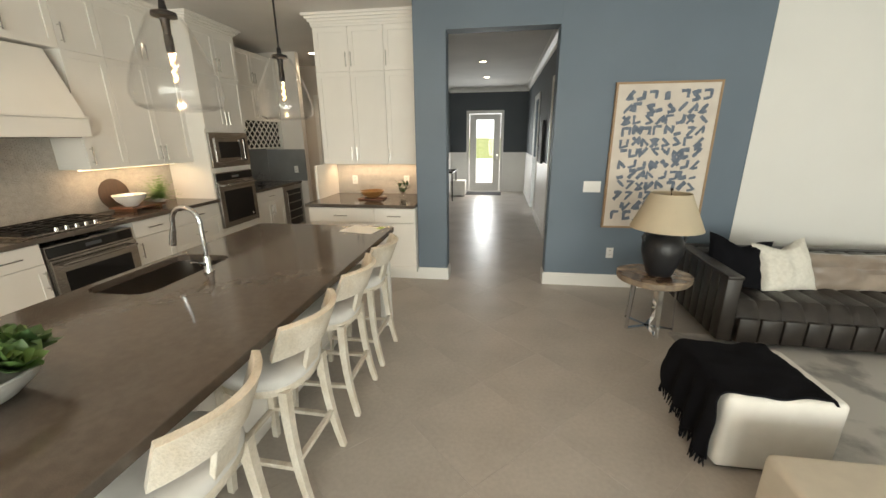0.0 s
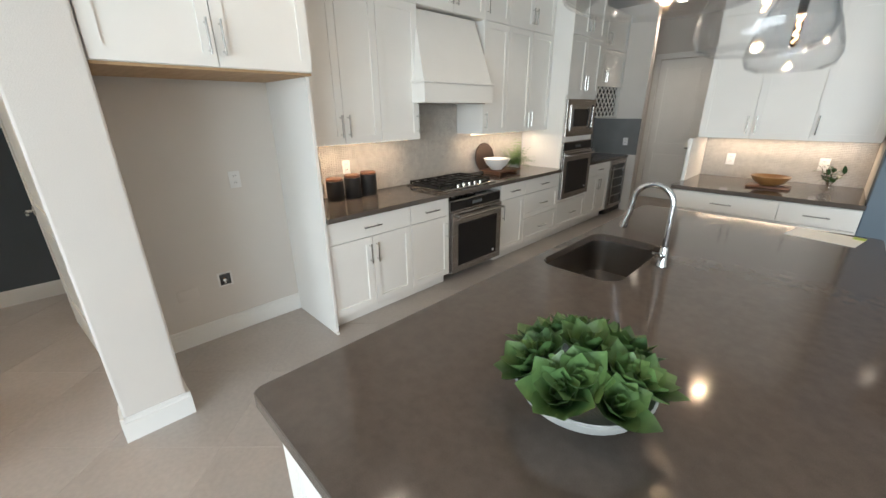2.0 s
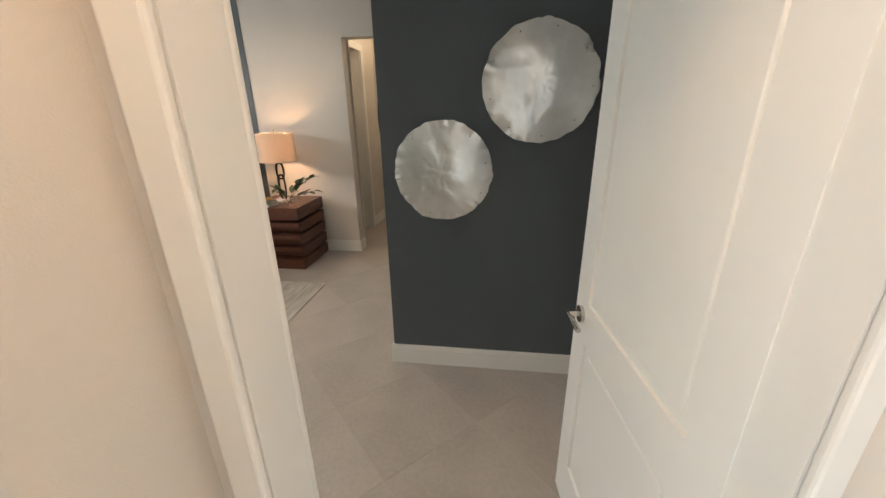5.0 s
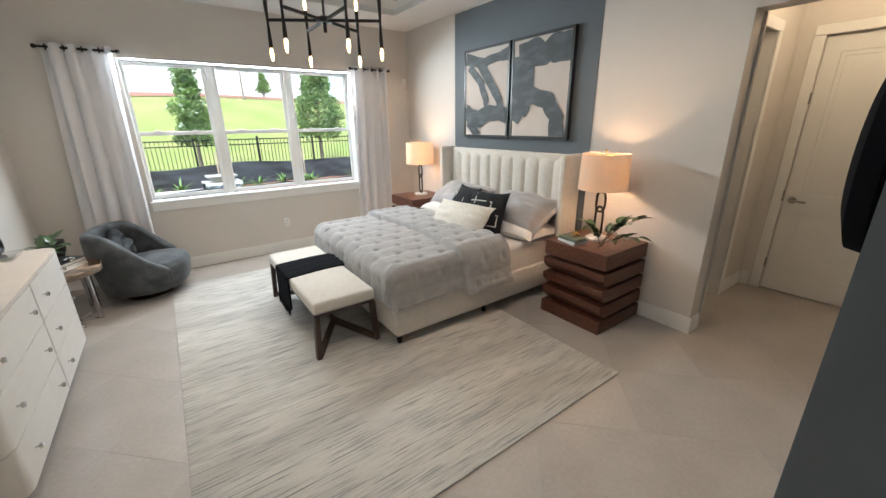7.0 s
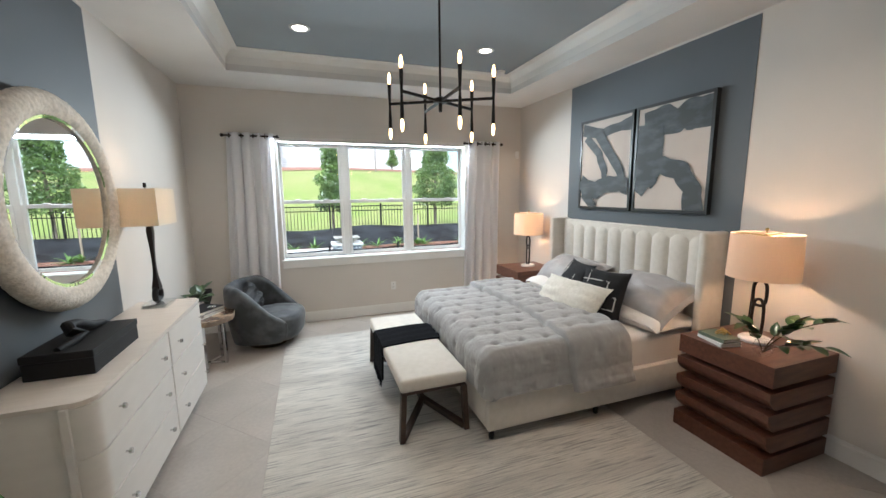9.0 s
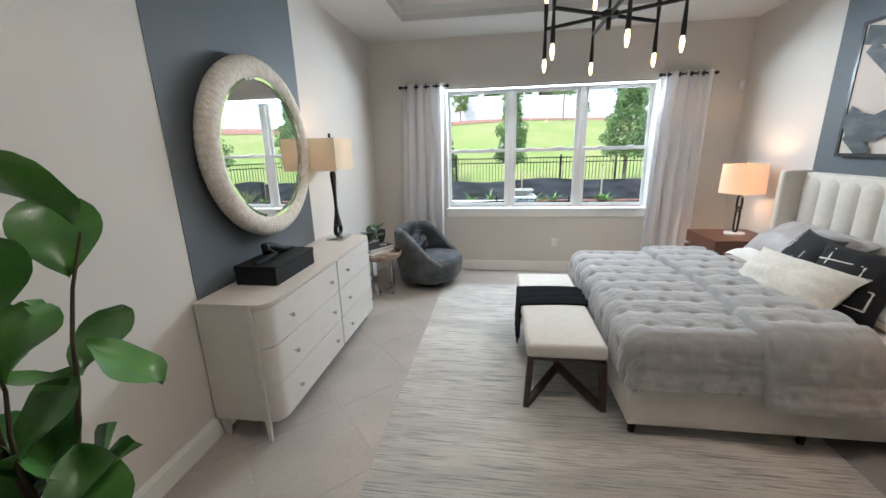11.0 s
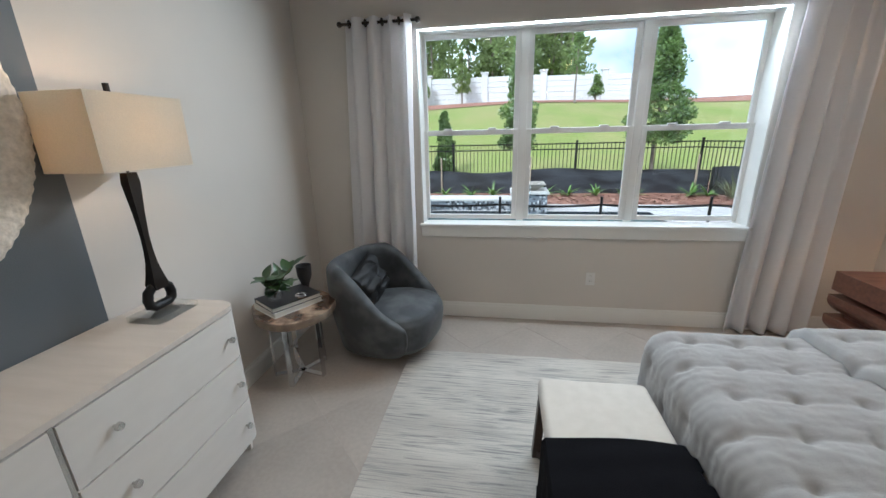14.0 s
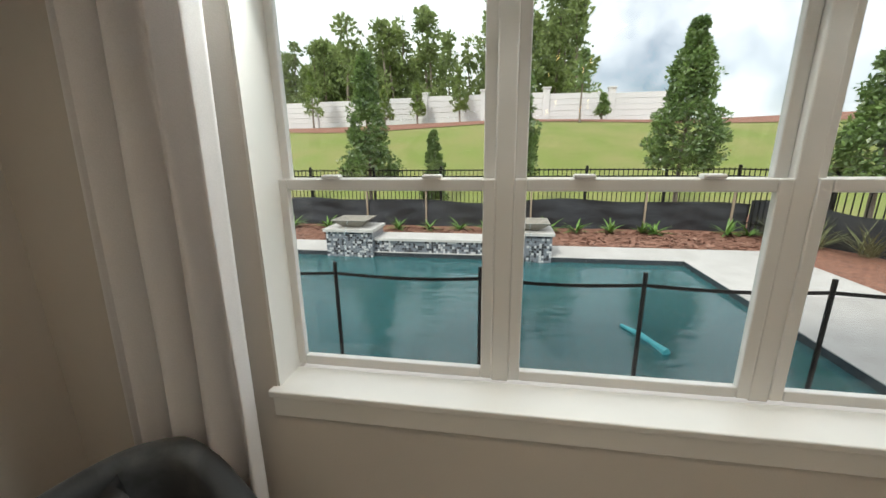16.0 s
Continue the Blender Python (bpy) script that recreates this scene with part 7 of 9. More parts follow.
for yc, strokes in SETS:
    p = picture("picture", "black framed charcoal and blush abstract above the bed", pose(-7.63, yc, 2.065, 0, 0, 90), 0.80, 1.02, BLKFR, CANV2, 0.028, 0.045)
    for si, stv in enumerate(strokes):
        g = Geo()
        ring = []
        fine_s = []
        for a, b in zip(stv, stv[1:]):
            fine_s += [tuple(a[i] + (b[i] - a[i]) * t / 6 for i in range(3)) for t in range(12)]
        fine_s.append(stv[-1])
        for _ in range(14):
            fine_s = [fine_s[0]] + [tuple((p[i] + 2 * q_[i] + r_[i]) / 4 for i in range(3)) for p, q_, r_ in zip(fine_s, fine_s[1:], fine_s[2:])] + [fine_s[-1]]
        for i, (x, z, w) in enumerate(fine_s):
            x2, z2, _ = fine_s[min(i + 1, len(fine_s) - 1)]
            x1, z1, _ = fine_s[max(i - 1, 0)]
            d = Vector((x2 - x1, 0, z2 - z1))
            nr = Vector((-d.z, 0, d.x)).normalized()
            w *= 1 + 0.10 * noise.noise(Vector((x * 9, z * 9, yc)))
            yy = -0.0385 - 0.0035 * si - 0.00006 * i
            pa, pb = Vector((x, yy, z)) + nr * w, Vector((x, yy, z)) - nr * w
            for pt in (pa, pb):
                pt.x, pt.z = max(-0.37, min(0.37, pt.x)), max(-0.48, min(0.48, pt.z))
            ring.append((g.bm.verts.new(pa), g.bm.verts.new(pb)))
        for a, b in zip(ring, ring[1:]):
            g.bm.faces.new((a[0], a[1], b[1], b[0]))
        part("brush_stroke", g, PAINT, p, "charcoal brush stroke", smooth=False)

# chandelier
CHX, CHY, CHZ = -5.374, -2.918, 2.407
ch = thing("chandelier", "black six-arm chandelier with slim rods and lit bulbs", "chandelier", pose(CHX, CHY, CHZ))
part("stem", Geo().cyl((0, 0, 0), (0, 0, 3.25 - CHZ), 0.008, seg=10), BLACKMETAL, ch)
part("canopy", Geo().lathe([(0.065, 0.84), (0.065, 0.825), (0.02, 0.81), (0, 0.81)], seg=24), BLACKMETAL, ch)
part("hub", Geo().lathe([(0, -0.07), (0.012, -0.07), (0.014, -0.01), (0.05, -0.008), (0.052, 0.02), (0.02, 0.035), (0, 0.04)], seg=24), BLACKMETAL, ch)
for k in range(6):
    a = radians(30 + 60 * k)
    c, s = math.cos(a), math.sin(a)
    R = 0.38
    arm = part("arm", Geo().bar((0.03 * c, 0.03 * s, 0.005), (R * c, R * s, 0.005), 0.014, 0.018), BLACKMETAL, ch, smooth=False)
    dz = -0.012
    part("rod", Geo().lathe([(0.0, -0.155), (0.0135, -0.155), (0.013, -0.11), (0.008, 0.0), (0.013, 0.11), (0.0135, 0.155), (0, 0.155)], c=(R * c, R * s, dz), seg=12), BLACKMETAL, arm)
    for sg in (-1, 1):
        part("bulb", Geo().lathe([(0, 0), (0.008, 0.004), (0.0125, 0.030), (0.010, 0.058), (0.005, 0.08), (0, 0.082)] if sg > 0 else [(0, -0.082), (0.005, -0.08), (0.010, -0.058), (0.0125, -0.030), (0.008, -0.004), (0, 0)], c=(R * c, R * s, dz + sg * 0.155), seg=14), BULB, arm, "lit bulb")

# dresser
DX0, DX1, DY0, DY1, DZ = -3.51, -3.062, -3.90, -2.15, 0.895
IVORY = mat("ivory_lacquer", (0.70, 0.665, 0.62), 0.42, c2=(0.67, 0.635, 0.59), scale=6, stretch=(1, 1, 3), bump=0.12, bscale=260)
IVTOP = mat("ivory_grained_top", (0.66, 0.60, 0.54), 0.35, c2=(0.61, 0.55, 0.49), scale=4, stretch=(8, 1, 8), bump=0.1, bscale=200)
dr = thing("dresser", "ivory six-drawer dresser with rounded corners and steel knobs", "dresser", pose(DX0, DY1, 0, 0, 0, -90))
W, D = DY1 - DY0, DX1 - DX0     # local: x runs along the dresser, front faces -y


def rounded(x0, x1, y0, y1, r):
    out = []
    for cx, cy, a0 in ((x1 - r, y0 + r, 270),):
        out += [(cx + r * math.cos(radians(a0 + k * 15)), cy + r * math.sin(radians(a0 + k * 15))) for k in range(7)]
    out += [(x1, y1), (x0, y1)]
    out += [(x0 + r + r * math.cos(radians(180 + k * 15)), y0 + r + r * math.sin(radians(180 + k * 15))) for k in range(7)]
    return out


part("case", Geo().prism(rounded(0.004, W - 0.004, 0.012, D, 0.075), 0.135, DZ - 0.022), IVORY, dr)
part("top", Geo().prism(rounded(0, W, 0.0, D, 0.08), DZ - 0.022, DZ, 0.003), IVTOP, dr, "grained ivory top", smooth=False)
for x in (0.0, W):
    part("corner_post", Geo().bar((x, 0.098, DZ - 0.022), (x, 0.098, 0.16), 0.026, 0.030, 0.004).bar((x, 0.098, 0.16), (x, 0.098, 0.0), 0.026, 0.030, 0, 0.016, 0.018), IVORY, dr, "slim corner post running down into a tapered foot", smooth=False)
DS = 0.94
part("divider_strip", Geo().box(DS - 0.008, DS + 0.008, 0.004, 0.014, 0.14, DZ - 0.024, 0.002), NICKEL, dr, "thin steel strip between the drawers", smooth=False)
for c, (a, b) in enumerate(((0.0, DS), (DS, W))):
    for r in range(3):
        z0, z1 = 0.14 + r * 0.243, 0.14 + (r + 1) * 0.243
        g = Geo()
        if c == 0:
            arcp = [(0.083 + 0.083 * math.cos(radians(180 + k * 15)), 0.083 + 0.083 * math.sin(radians(180 + k * 15))) for k in range(7)]
            pts = arcp + [(b - 0.010, 0.0), (b - 0.010, 0.013), (0.083, 0.013)] + [(0.083 + 0.07 * math.cos(radians(270 - k * 15)), 0.083 + 0.07 * math.sin(radians(270 - k * 15))) for k in range(1, 7)]
        else:
            w_ = W - a
            arcp = [(W - 0.083 + 0.083 * math.cos(radians(270 + k * 15)), 0.083 + 0.083 * math.sin(radians(270 + k * 15))) for k in range(7)]
            pts = [(a + 0.010, 0.013), (a + 0.010, 0.0)] + arcp + [(W - 0.083 + 0.07 * math.cos(radians(360 - k * 15)), 0.083 + 0.07 * math.sin(radians(360 - k * 15))) for k in range(0, 7)]
        g.prism(pts, z0 + 0.004, z1 - 0.004)
        dw = part("drawer", g, IVORY, dr, smooth=True)
        kx = (0.215, 0.78) if c == 0 else (1.09, 1.64)
        for x in kx:
            part("knob", Geo().cyl((x, 0.0, (z0 + z1) / 2), (x, -0.02, (z0 + z1) / 2), 0.005, seg=10).cyl((x, -0.018, (z0 + z1) / 2), (x, -0.03, (z0 + z1) / 2), 0.015, 0.013, 18), NICKEL, dw, "round steel knob")
for x in (0.03, W - 0.03):
    for y in (D - 0.04,):
        part("leg", Geo().bar((x, y, 0.14), (x, y - 0.005, 0.0), 0.045, 0.045, 0.003, 0.022, 0.022), IVORY, dr, smooth=False)

# mirror with a thick wrapped ring
mr = thing("round_mirror", "large round mirror in a thick cream wrapped frame", "mirror", pose(X_BED - 0.006, -2.935, 1.725, 0, 0, -90))
ROPE = mat("wrapped_fibre", (0.74, 0.68, 0.60), 0.9, c2=(0.64, 0.57, 0.48), scale=22, bump=1.0, bscale=60, fine=0.12)


def ring(u, v):
    a, b = u * 2 * math.pi, v * 2 * math.pi
    rr = 0.069 * (1 + 0.035 * math.sin(a * 90) + 0.03 * noise.noise(Vector((a * 14, b * 3, 0))))
    R = 0.528 + rr * 1.05 * math.cos(b)
    return (R * math.cos(a), -0.07 + rr * 0.85 * math.sin(b), R * math.sin(a))


part("mirror_frame", Geo().sheet(300, 18, ring, wrap=True), ROPE, mr, "cream fibre-wrapped ring", smooth="all")
part("mirror_glass", Geo().lathe([(0, 0), (0.475, 0.0), (0.475, -0.012), (0, -0.012)], seg=64).move(pose(0, -0.088, 0, 90, 0, 0)), MIRROR, mr, "mirror glass", smooth=False)
part("mirror_bevel", Geo().lathe([(0.452, 0.0), (0.476, 0.004), (0.476, -0.004), (0.452, 0.0)], seg=64).move(pose(0, -0.1005, 0, 90, 0, 0)), MIRROR, mr, "bevelled mirror edge")
part("backing", Geo().lathe([(0, 0), (0.5, 0.0), (0.5, 0.085), (0, 0.085)], seg=48).move(pose(0, 0.0, 0, 90, 0, 0)), BLACKMETAL, mr, smooth=False)

# dresser lamp
dl = thing("table_lamp", "lit rectangular shade lamp on a dark sculpted stem", "lamp", pose(-3.26, -3.74, DZ))
part("acrylic_base", Geo().box(-0.085, 0.085, -0.105, 0.105, 0.0, 0.028, 0.004), clear("acrylic", (0.93, 0.95, 0.95), 0.02, 1.49, 2.0), dl, "clear acrylic base", smooth=False)
prof = [(0.030, 0.125), (0.034, 0.150), (0.026, 0.19), (0.018, 0.24), (0.014, 0.30), (0.013, 0.36), (0.017, 0.46), (0.026, 0.59), (0.022, 0.63)]
g = Geo()
rows = []
for w, z in prof:
    rows.append([g.bm.verts.new((sx * w * 0.75, sy * w, z)) for sx, sy in ((-1, -1), (1, -1), (1, 1), (-1, 1))])
for a, b in zip(rows, rows[1:]):
    for k in range(4):
        g.bm.faces.new((a[k], a[(k + 1) % 4], b[(k + 1) % 4], b[k]))
g.bm.faces.new(rows[0][::-1])
g.bm.faces.new(rows[-1])
part("stem", g, BRONZE, dl, smooth=True)
part("stem_loop", Geo().tube([(0, y, z) for y, z in ((-0.036, 0.050), (0.036, 0.050), (0.056, 0.062), (0.060, 0.088), (0.052, 0.118), (0.026, 0.138), (-0.026, 0.138), (-0.052, 0.118), (-0.060, 0.088), (-0.056, 0.062))], 0.0205, 10, closed=True), BLACKMETAL, dl, "open looped foot of the stem")
SQ = cloth("cream_box_shade", (0.80, 0.74, 0.64), 0.45)
g = Geo()
rims = []
for w, d, z in ((0.1265, 0.2015, 0.645), (0.1265, 0.2015, 0.92), (0.1235, 0.1985, 0.92), (0.1235, 0.1985, 0.645)):
    rims.append([g.bm.verts.new((sx * w, sy * d, z)) for sx, sy in ((-1, -1), (1, -1), (1, 1), (-1, 1))])
for a, b in zip(rims, rims[1:] + rims[:1]):
    for k in range(4):
        g.bm.faces.new((a[k], a[(k + 1) % 4], b[(k + 1) % 4], b[k]))
part("shade", g, SQ, dl, "cream rectangular shade", smooth=False)
part("finial", Geo().cyl((0, 0, 0.63), (0, 0, 0.95), 0.005, seg=8).cyl((0, 0, 0.93), (0, 0, 0.965), 0.011, seg=12).tube([(-0.125, 0, 0.905), (0.125, 0, 0.905)], 0.003, 6), BRONZE, dl)
part("bulb", Geo().ball((0, 0, 0.76), 0.028, 2, (1, 1, 1.3)), BULB, dl, "lit bulb")
lamp("dresser_lamp", 'POINT', pose(-3.26, -3.74, DZ + 0.80), 6, WARM, radius=0.04)
# leather box with knotted handle
bxo = thing("leather_box", "black leather box with a looped sculptural handle", "box", pose(-3.25, -2.70, DZ, 0, 0, 0))
BLKL = mat("black_box_leather", (0.010, 0.010, 0.011), 0.6, bump=0.4, bscale=200, spec=0.25)
part("box", Geo().box(-0.15, 0.13, -0.25, 0.25, 0.0, 0.085, 0.004), BLKL, bxo, smooth=False)
part("lid", Geo().box(-0.153, 0.133, -0.253, 0.253, 0.087, 0.125, 0.004), BLKL, bxo, smooth=False)
part("loop_handle", Geo().tube([(0.0, -0.23, 0.128), (0.0, -0.16, 0.14), (0.0, -0.08, 0.155), (0.02, -0.01, 0.19), (0.03, 0.05, 0.20), (0.0, 0.09, 0.18), (-0.03, 0.05, 0.15), (-0.02, 0.12, 0.14), (0.0, 0.22, 0.13)], 0.02, 10, radii=[0.016, 0.022, 0.027, 0.030, 0.030, 0.030, 0.027, 0.022, 0.016]), BLKL, bxo)

# swivel chair
VELVET = mat("charcoal_velvet", (0.034, 0.038, 0.043), 0.7, c2=(0.085, 0.092, 0.098), scale=6, detail=7, mixat=(0.44, 0.64), sheen=0.2, bump=0.2, bscale=120)
ac = thing("swivel_chair", "charcoal velvet barrel swivel chair with a low curved back", "armchair", pose(-3.88, -5.08, 0, 0, 0, 168))
# local: the chair opens towards +x


def chair_shell(u, v):
    """u round the back from one arm's tip to the other, v round the padded section, outside first."""
    a = radians(47 + 266 * u)
    c, s = math.cos(a), math.sin(a)
    r = (abs(c) ** 2.7 + abs(s) ** 2.7) ** (-1 / 2.7)
    x, y = 0.405 * r * c, 0.425 * r * s
    slope = min(1.0, max(0.0, (0.36 - x) / 0.58))
    top = 0.335 + 0.415 * (slope * slope * (3 - 2 * slope) * 0.55 + slope * 0.45)
    low = 0.085
    end = min(1.0, min(u, 1 - u) / 0.035)
    full = math.sqrt(max(0.0, 1 - (1 - end) ** 2)) * 0.94 + 0.06
    th = 0.100 * (0.55 + 0.45 * full)
    mid = (low + top) / 2
    # half outline: up the outside, over the rolled lip, down the inside
    if v < 0.42:
        t = v / 0.42
        k, z = 0.86 + 0.14 * math.sin(min(1, t * 1.25) * 1.5708), low + (top - 0.05 - low) * t
        inset = 0.0
    elif v < 0.62:
        t = (v - 0.42) / 0.20
        k, inset, z = 1.0, th / 2 - th / 2 * math.cos(t * math.pi), top - 0.05 + 0.05 * math.sin(t * math.pi)
    else:
        t = (v - 0.62) / 0.38
        k, inset, z = 1.0, th + 0.02 * t, top - 0.05 - (top - 0.05 - 0.20) * t
    z = mid + (z - mid) * (0.86 + 0.14 * full)
    n = math.hypot(x, y)
    return (x * k - x / n * inset, y * k - y / n * inset, z + 0.004 * noise.noise(Vector((x * 6, y * 6, z * 6))))


part("shell", Geo().sheet(90, 44, chair_shell), VELVET, ac, "rounded velvet back and sloping arms", smooth="all")
for u0 in (0.0, 1.0):
    g = Geo()
    loop = [Vector(chair_shell(u0, k / 44)) for k in range(45)]
    mid = sum(loop, Vector()) / 45
    g.sheet(6, 44, lambda u, v: mid + (loop[round(v * 44)] - mid) * math.cos(u * 1.5707) + Vector((0.035 * math.sin(u * 1.5708), 0, 0)))
    part("arm_front", g, VELVET, ac, smooth="all")


def chair_seat(u, v):
    a = 2 * math.pi * v
    c, s = math.cos(a), math.sin(a)
    r = (abs(c) ** 3 + abs(s) ** 3) ** (-1 / 3)
    prof = ((0.84, 0.085), (0.95, 0.14), (1.0, 0.27), (0.99, 0.33), (0.92, 0.375), (0.6, 0.405), (0.0, 0.415))
    k = min(int(u * 6), 5)
    f = u * 6 - k
    rr = prof[k][0] * (1 - f) + prof[k + 1][0] * f
    z = prof[k][1] * (1 - f) + prof[k + 1][1] * f
    return (0.055 + r * c * 0.365 * rr, r * s * 0.345 * rr, z - 0.05 * max(0.0, -c * rr) + 0.006 * noise.noise(Vector((c * rr * 4, s * rr * 4, 1))))


part("seat", Geo().sheet(24, 48, chair_seat, wrap=True), VELVET, ac, "plump velvet seat", smooth="all")
part("swivel_base", Geo().lathe([(0, 0), (0.235, 0), (0.24, 0.012), (0.22, 0.022), (0.12, 0.03), (0.12, 0.10), (0, 0.10)], seg=36), mat("bronze_base", (0.10, 0.065, 0.035), 0.35, 0.9), ac, "bronze swivel base")
single("leather_pillow", cushion(0.33, 0.46, 0.16, seed=61, wrinkle=0.06, chop=0.10), mat("black_pillow_leather", (0.010, 0.010, 0.011), 0.56, bump=0.3, bscale=150, spec=0.35), "small black leather pillow on the velvet chair", "pillow", m=pose(-3.73, -5.12, 0.535, 0, 0, 172) @ pose(0, 0, 0, 0, 62, 0) @ pose(0, 0, 0, 0, 0, 14))

# small table with books, vase and goblet
slab_table("petrified wood side table on chrome legs by the velvet chair", pose(-3.34, -4.62, 0), 0.285, 0.53, 5, 9, 0.66)
book("white coffee table book lying on the slab table", pose(-3.31, -4.62, 0.532, 0, 0, 60), 0.36, 0.27, 0.035, BK[0])
book("large black coffee table book on a white one", pose(-3.31, -4.62, 0.568, 0, 0, 57), 0.35, 0.265, 0.032, BK[2])
sprig_vase("sprig_vase", "small glass vase with green leaves on the books", pose(-3.27, -4.53, 0.601), 0.055, 0.09, 6, 0.14, 0.072, DARKLEAF, random.Random(27), tall=0.12, spread=0.45)
single("goblet", Geo().lathe([(0, 0), (0.04, 0), (0.042, 0.01), (0.022, 0.03), (0.025, 0.045), (0.05, 0.09), (0.055, 0.15), (0.05, 0.15), (0.044, 0.095), (0, 0.06)], seg=24), mat("charcoal_ceramic", (0.03, 0.028, 0.028), 0.6, bump=0.4, bscale=60), "dark ceramic goblet vase on the slab table", "vase", m=pose(-3.33, -4.83, 0.532) @ Matrix.Diagonal((1.0, 1.0, 1.45, 1)))
single("glass_bookend", Geo().tube([(0.03 * math.cos(a), 0.03 * math.sin(a), 0) for a in [k / 20 * 6.2832 for k in range(20)]], 0.012, 8, closed=True), CHROME, "small polished ring ornament on the books", "ornament", m=pose(-3.42, -4.60, 0.613))

# curtains
CURT = cloth("white_curtain", (0.93, 0.92, 0.93), 0.30, 300)
for nm, x0, x1, b0, b1 in (("far", -7.22, -6.70, -7.20, -6.62), ("near", -4.06, -3.53, -4.02, -3.42)):
    cu = thing("curtain", "white grommet curtain panel hanging beside the window", "curtain", pose(0, 0, 0), "window curtains")
    ph = 0.7 if nm == "far" else 0.0

    def drape(u, v, x0=x0, x1=x1, b0=b0, b1=b1, ph=ph):
        z = 2.515 - 2.495 * v
        xa, xb = x0 + (b0 - x0) * v, x1 + (b1 - x1) * v
        w = 4.0
        fold = math.sin(u * w * 2 * math.pi + ph)
        amp = 0.040 + 0.014 * v + 0.01 * noise.noise(Vector((u * 4, v * 3, ph)))
        return (xa + (xb - xa) * u + 0.012 * math.sin(u * 31 + v * 3), -5.555 + amp * fold, z)
    part("panel", Geo().sheet(140, 40, drape, thick=0.0015), CURT, cu, "white translucent cloth", smooth="all")
    for k in range(8):
        gx = x0 + (x1 - x0) * (k + 0.5) / 8
        part("grommet", Geo().tube([(gx, -5.555 + 0.024 * math.cos(a), 2.478 + 0.024 * math.sin(a)) for a in [j / 16 * 6.2832 for j in range(16)]], 0.006, 6, closed=True), BRONZE, cu)
    rd = thing("curtain_rod", "short dark bronze curtain rod with ball ends", "curtain rod", pose(0, 0, 0), "curtain rods")
    part("rod", Geo().cyl((x0 - 0.03, -5.555, 2.478), (x1 + 0.03, -5.555, 2.478), 0.011, seg=12), BRONZE, rd)
    for xe in (x0 - 0.045, x1 + 0.045):
        part("finial", Geo().ball((xe, -5.555, 2.478), 0.022, 2), BRONZE, rd)
    for xe in (x0 + 0.03, x1 - 0.03):
        part("bracket", Geo().cyl((xe, -5.629, 2.478), (xe, -5.555, 2.478), 0.007, seg=8), BRONZE, rd)

wall_plate("outlet", "white outlet below the window", pose(-5.54, Y_WIN + 0.001, 0.41, 0, 0, 180))
single("motion_detector", Geo().box(-7.60, -7.54, Y_WIN + 0.001, Y_WIN + 0.035, 2.28, 2.39, 0.008), PLASTIC, "small white motion detector high in the corner", "sensor")
single("smoke_detector", Geo().lathe([(0, -0.03), (0.05, -0.03), (0.062, -0.015), (0.065, 0.0)], c=(-6.78, -4.70, 3.249), seg=28), PLASTIC, "white round smoke detector on the tray ceiling", "detector")

# fiddle-leaf fig beside the dresser
FIG = mat("fig_leaf", (0.10, 0.25, 0.045), 0.33, c2=(0.05, 0.14, 0.026), scale=6, coat=0.15, random_value=0.2, bump=0.3, bscale=40)
fg = thing("fiddle_leaf_fig", "tall fiddle-leaf fig with large glossy leaves in a basket", "plant", pose(-3.44, -1.10, 0))
part("pot", Geo().lathe([(0, 0), (0.13, 0), (0.15, 0.04), (0.16, 0.26), (0.15, 0.28), (0.14, 0.26), (0.0, 0.25)], seg=32), mat("basket", (0.34, 0.25, 0.15), 0.85, c2=(0.24, 0.17, 0.10), scale=30, bump=0.9, bscale=70, stretch=(1, 1, 4)), fg, "woven basket pot")
rng = random.Random(19)
for k, (lx, ly, hgt) in enumerate(((0.03, 0.05, 1.60), (-0.13, -0.18, 1.50), (0.08, 0.16, 1.75), (-0.10, 0.06, 1.26))):
    pts = [Vector((0.02 * k, 0, 0.25)).lerp(Vector((lx, ly, hgt)), t / 8) + Vector((0.015 * math.sin(t * 1.3 + k), 0.015 * math.cos(t * 1.7 + k), 0)) for t in range(9)]
    part("trunk", Geo().tube(pts, 0.009, 8, radii=[0.012 - 0.001 * i for i in range(9)]), STEM, fg)
    for j in range(9):
        p = pts[2 + min(6, j * 7 // 9)]
        a = j * 2.4 + k * 1.7 + rng.uniform(-0.3, 0.3)
        d = Vector((math.cos(a), math.sin(a), rng.uniform(0.5, 1.6) if j % 3 else rng.uniform(-0.9, 0.1)))
        if d.x > 0.2:
            d.x *= 0.3
        if d.y < -0.3:
            d.y *= 0.6
        g = Geo()
        L = rng.uniform(0.24, 0.32)
        w = L * rng.uniform(0.66, 0.78)
        dv = d.normalized()
        side = dv.cross(Vector((0, 0, 1))).normalized()
        nr = side.cross(dv).normalized()
        curl = rng.uniform(0.0, 0.35)

        def fig(u, v, p=p, dv=dv, side=side, nr=nr, L=L, w=w, curl=curl):
            sh = (math.sin(math.pi * min(1, u ** 1.15)) ** 0.6) * (0.72 + 0.38 * u) if 0 < u < 1 else 0.02
            b = (v - 0.5) * 2
            wave = 0.05 * math.sin(u * 9) * abs(b)
            return p + dv * (0.03 + L * u) + side * b * w / 2 * sh + nr * (0.10 * abs(b) * w + wave * w - curl * L * u * u)
        g.sheet(9, 6, fig)
        part("leaf", g, FIG, fg, "large glossy fig leaf", smooth="all")
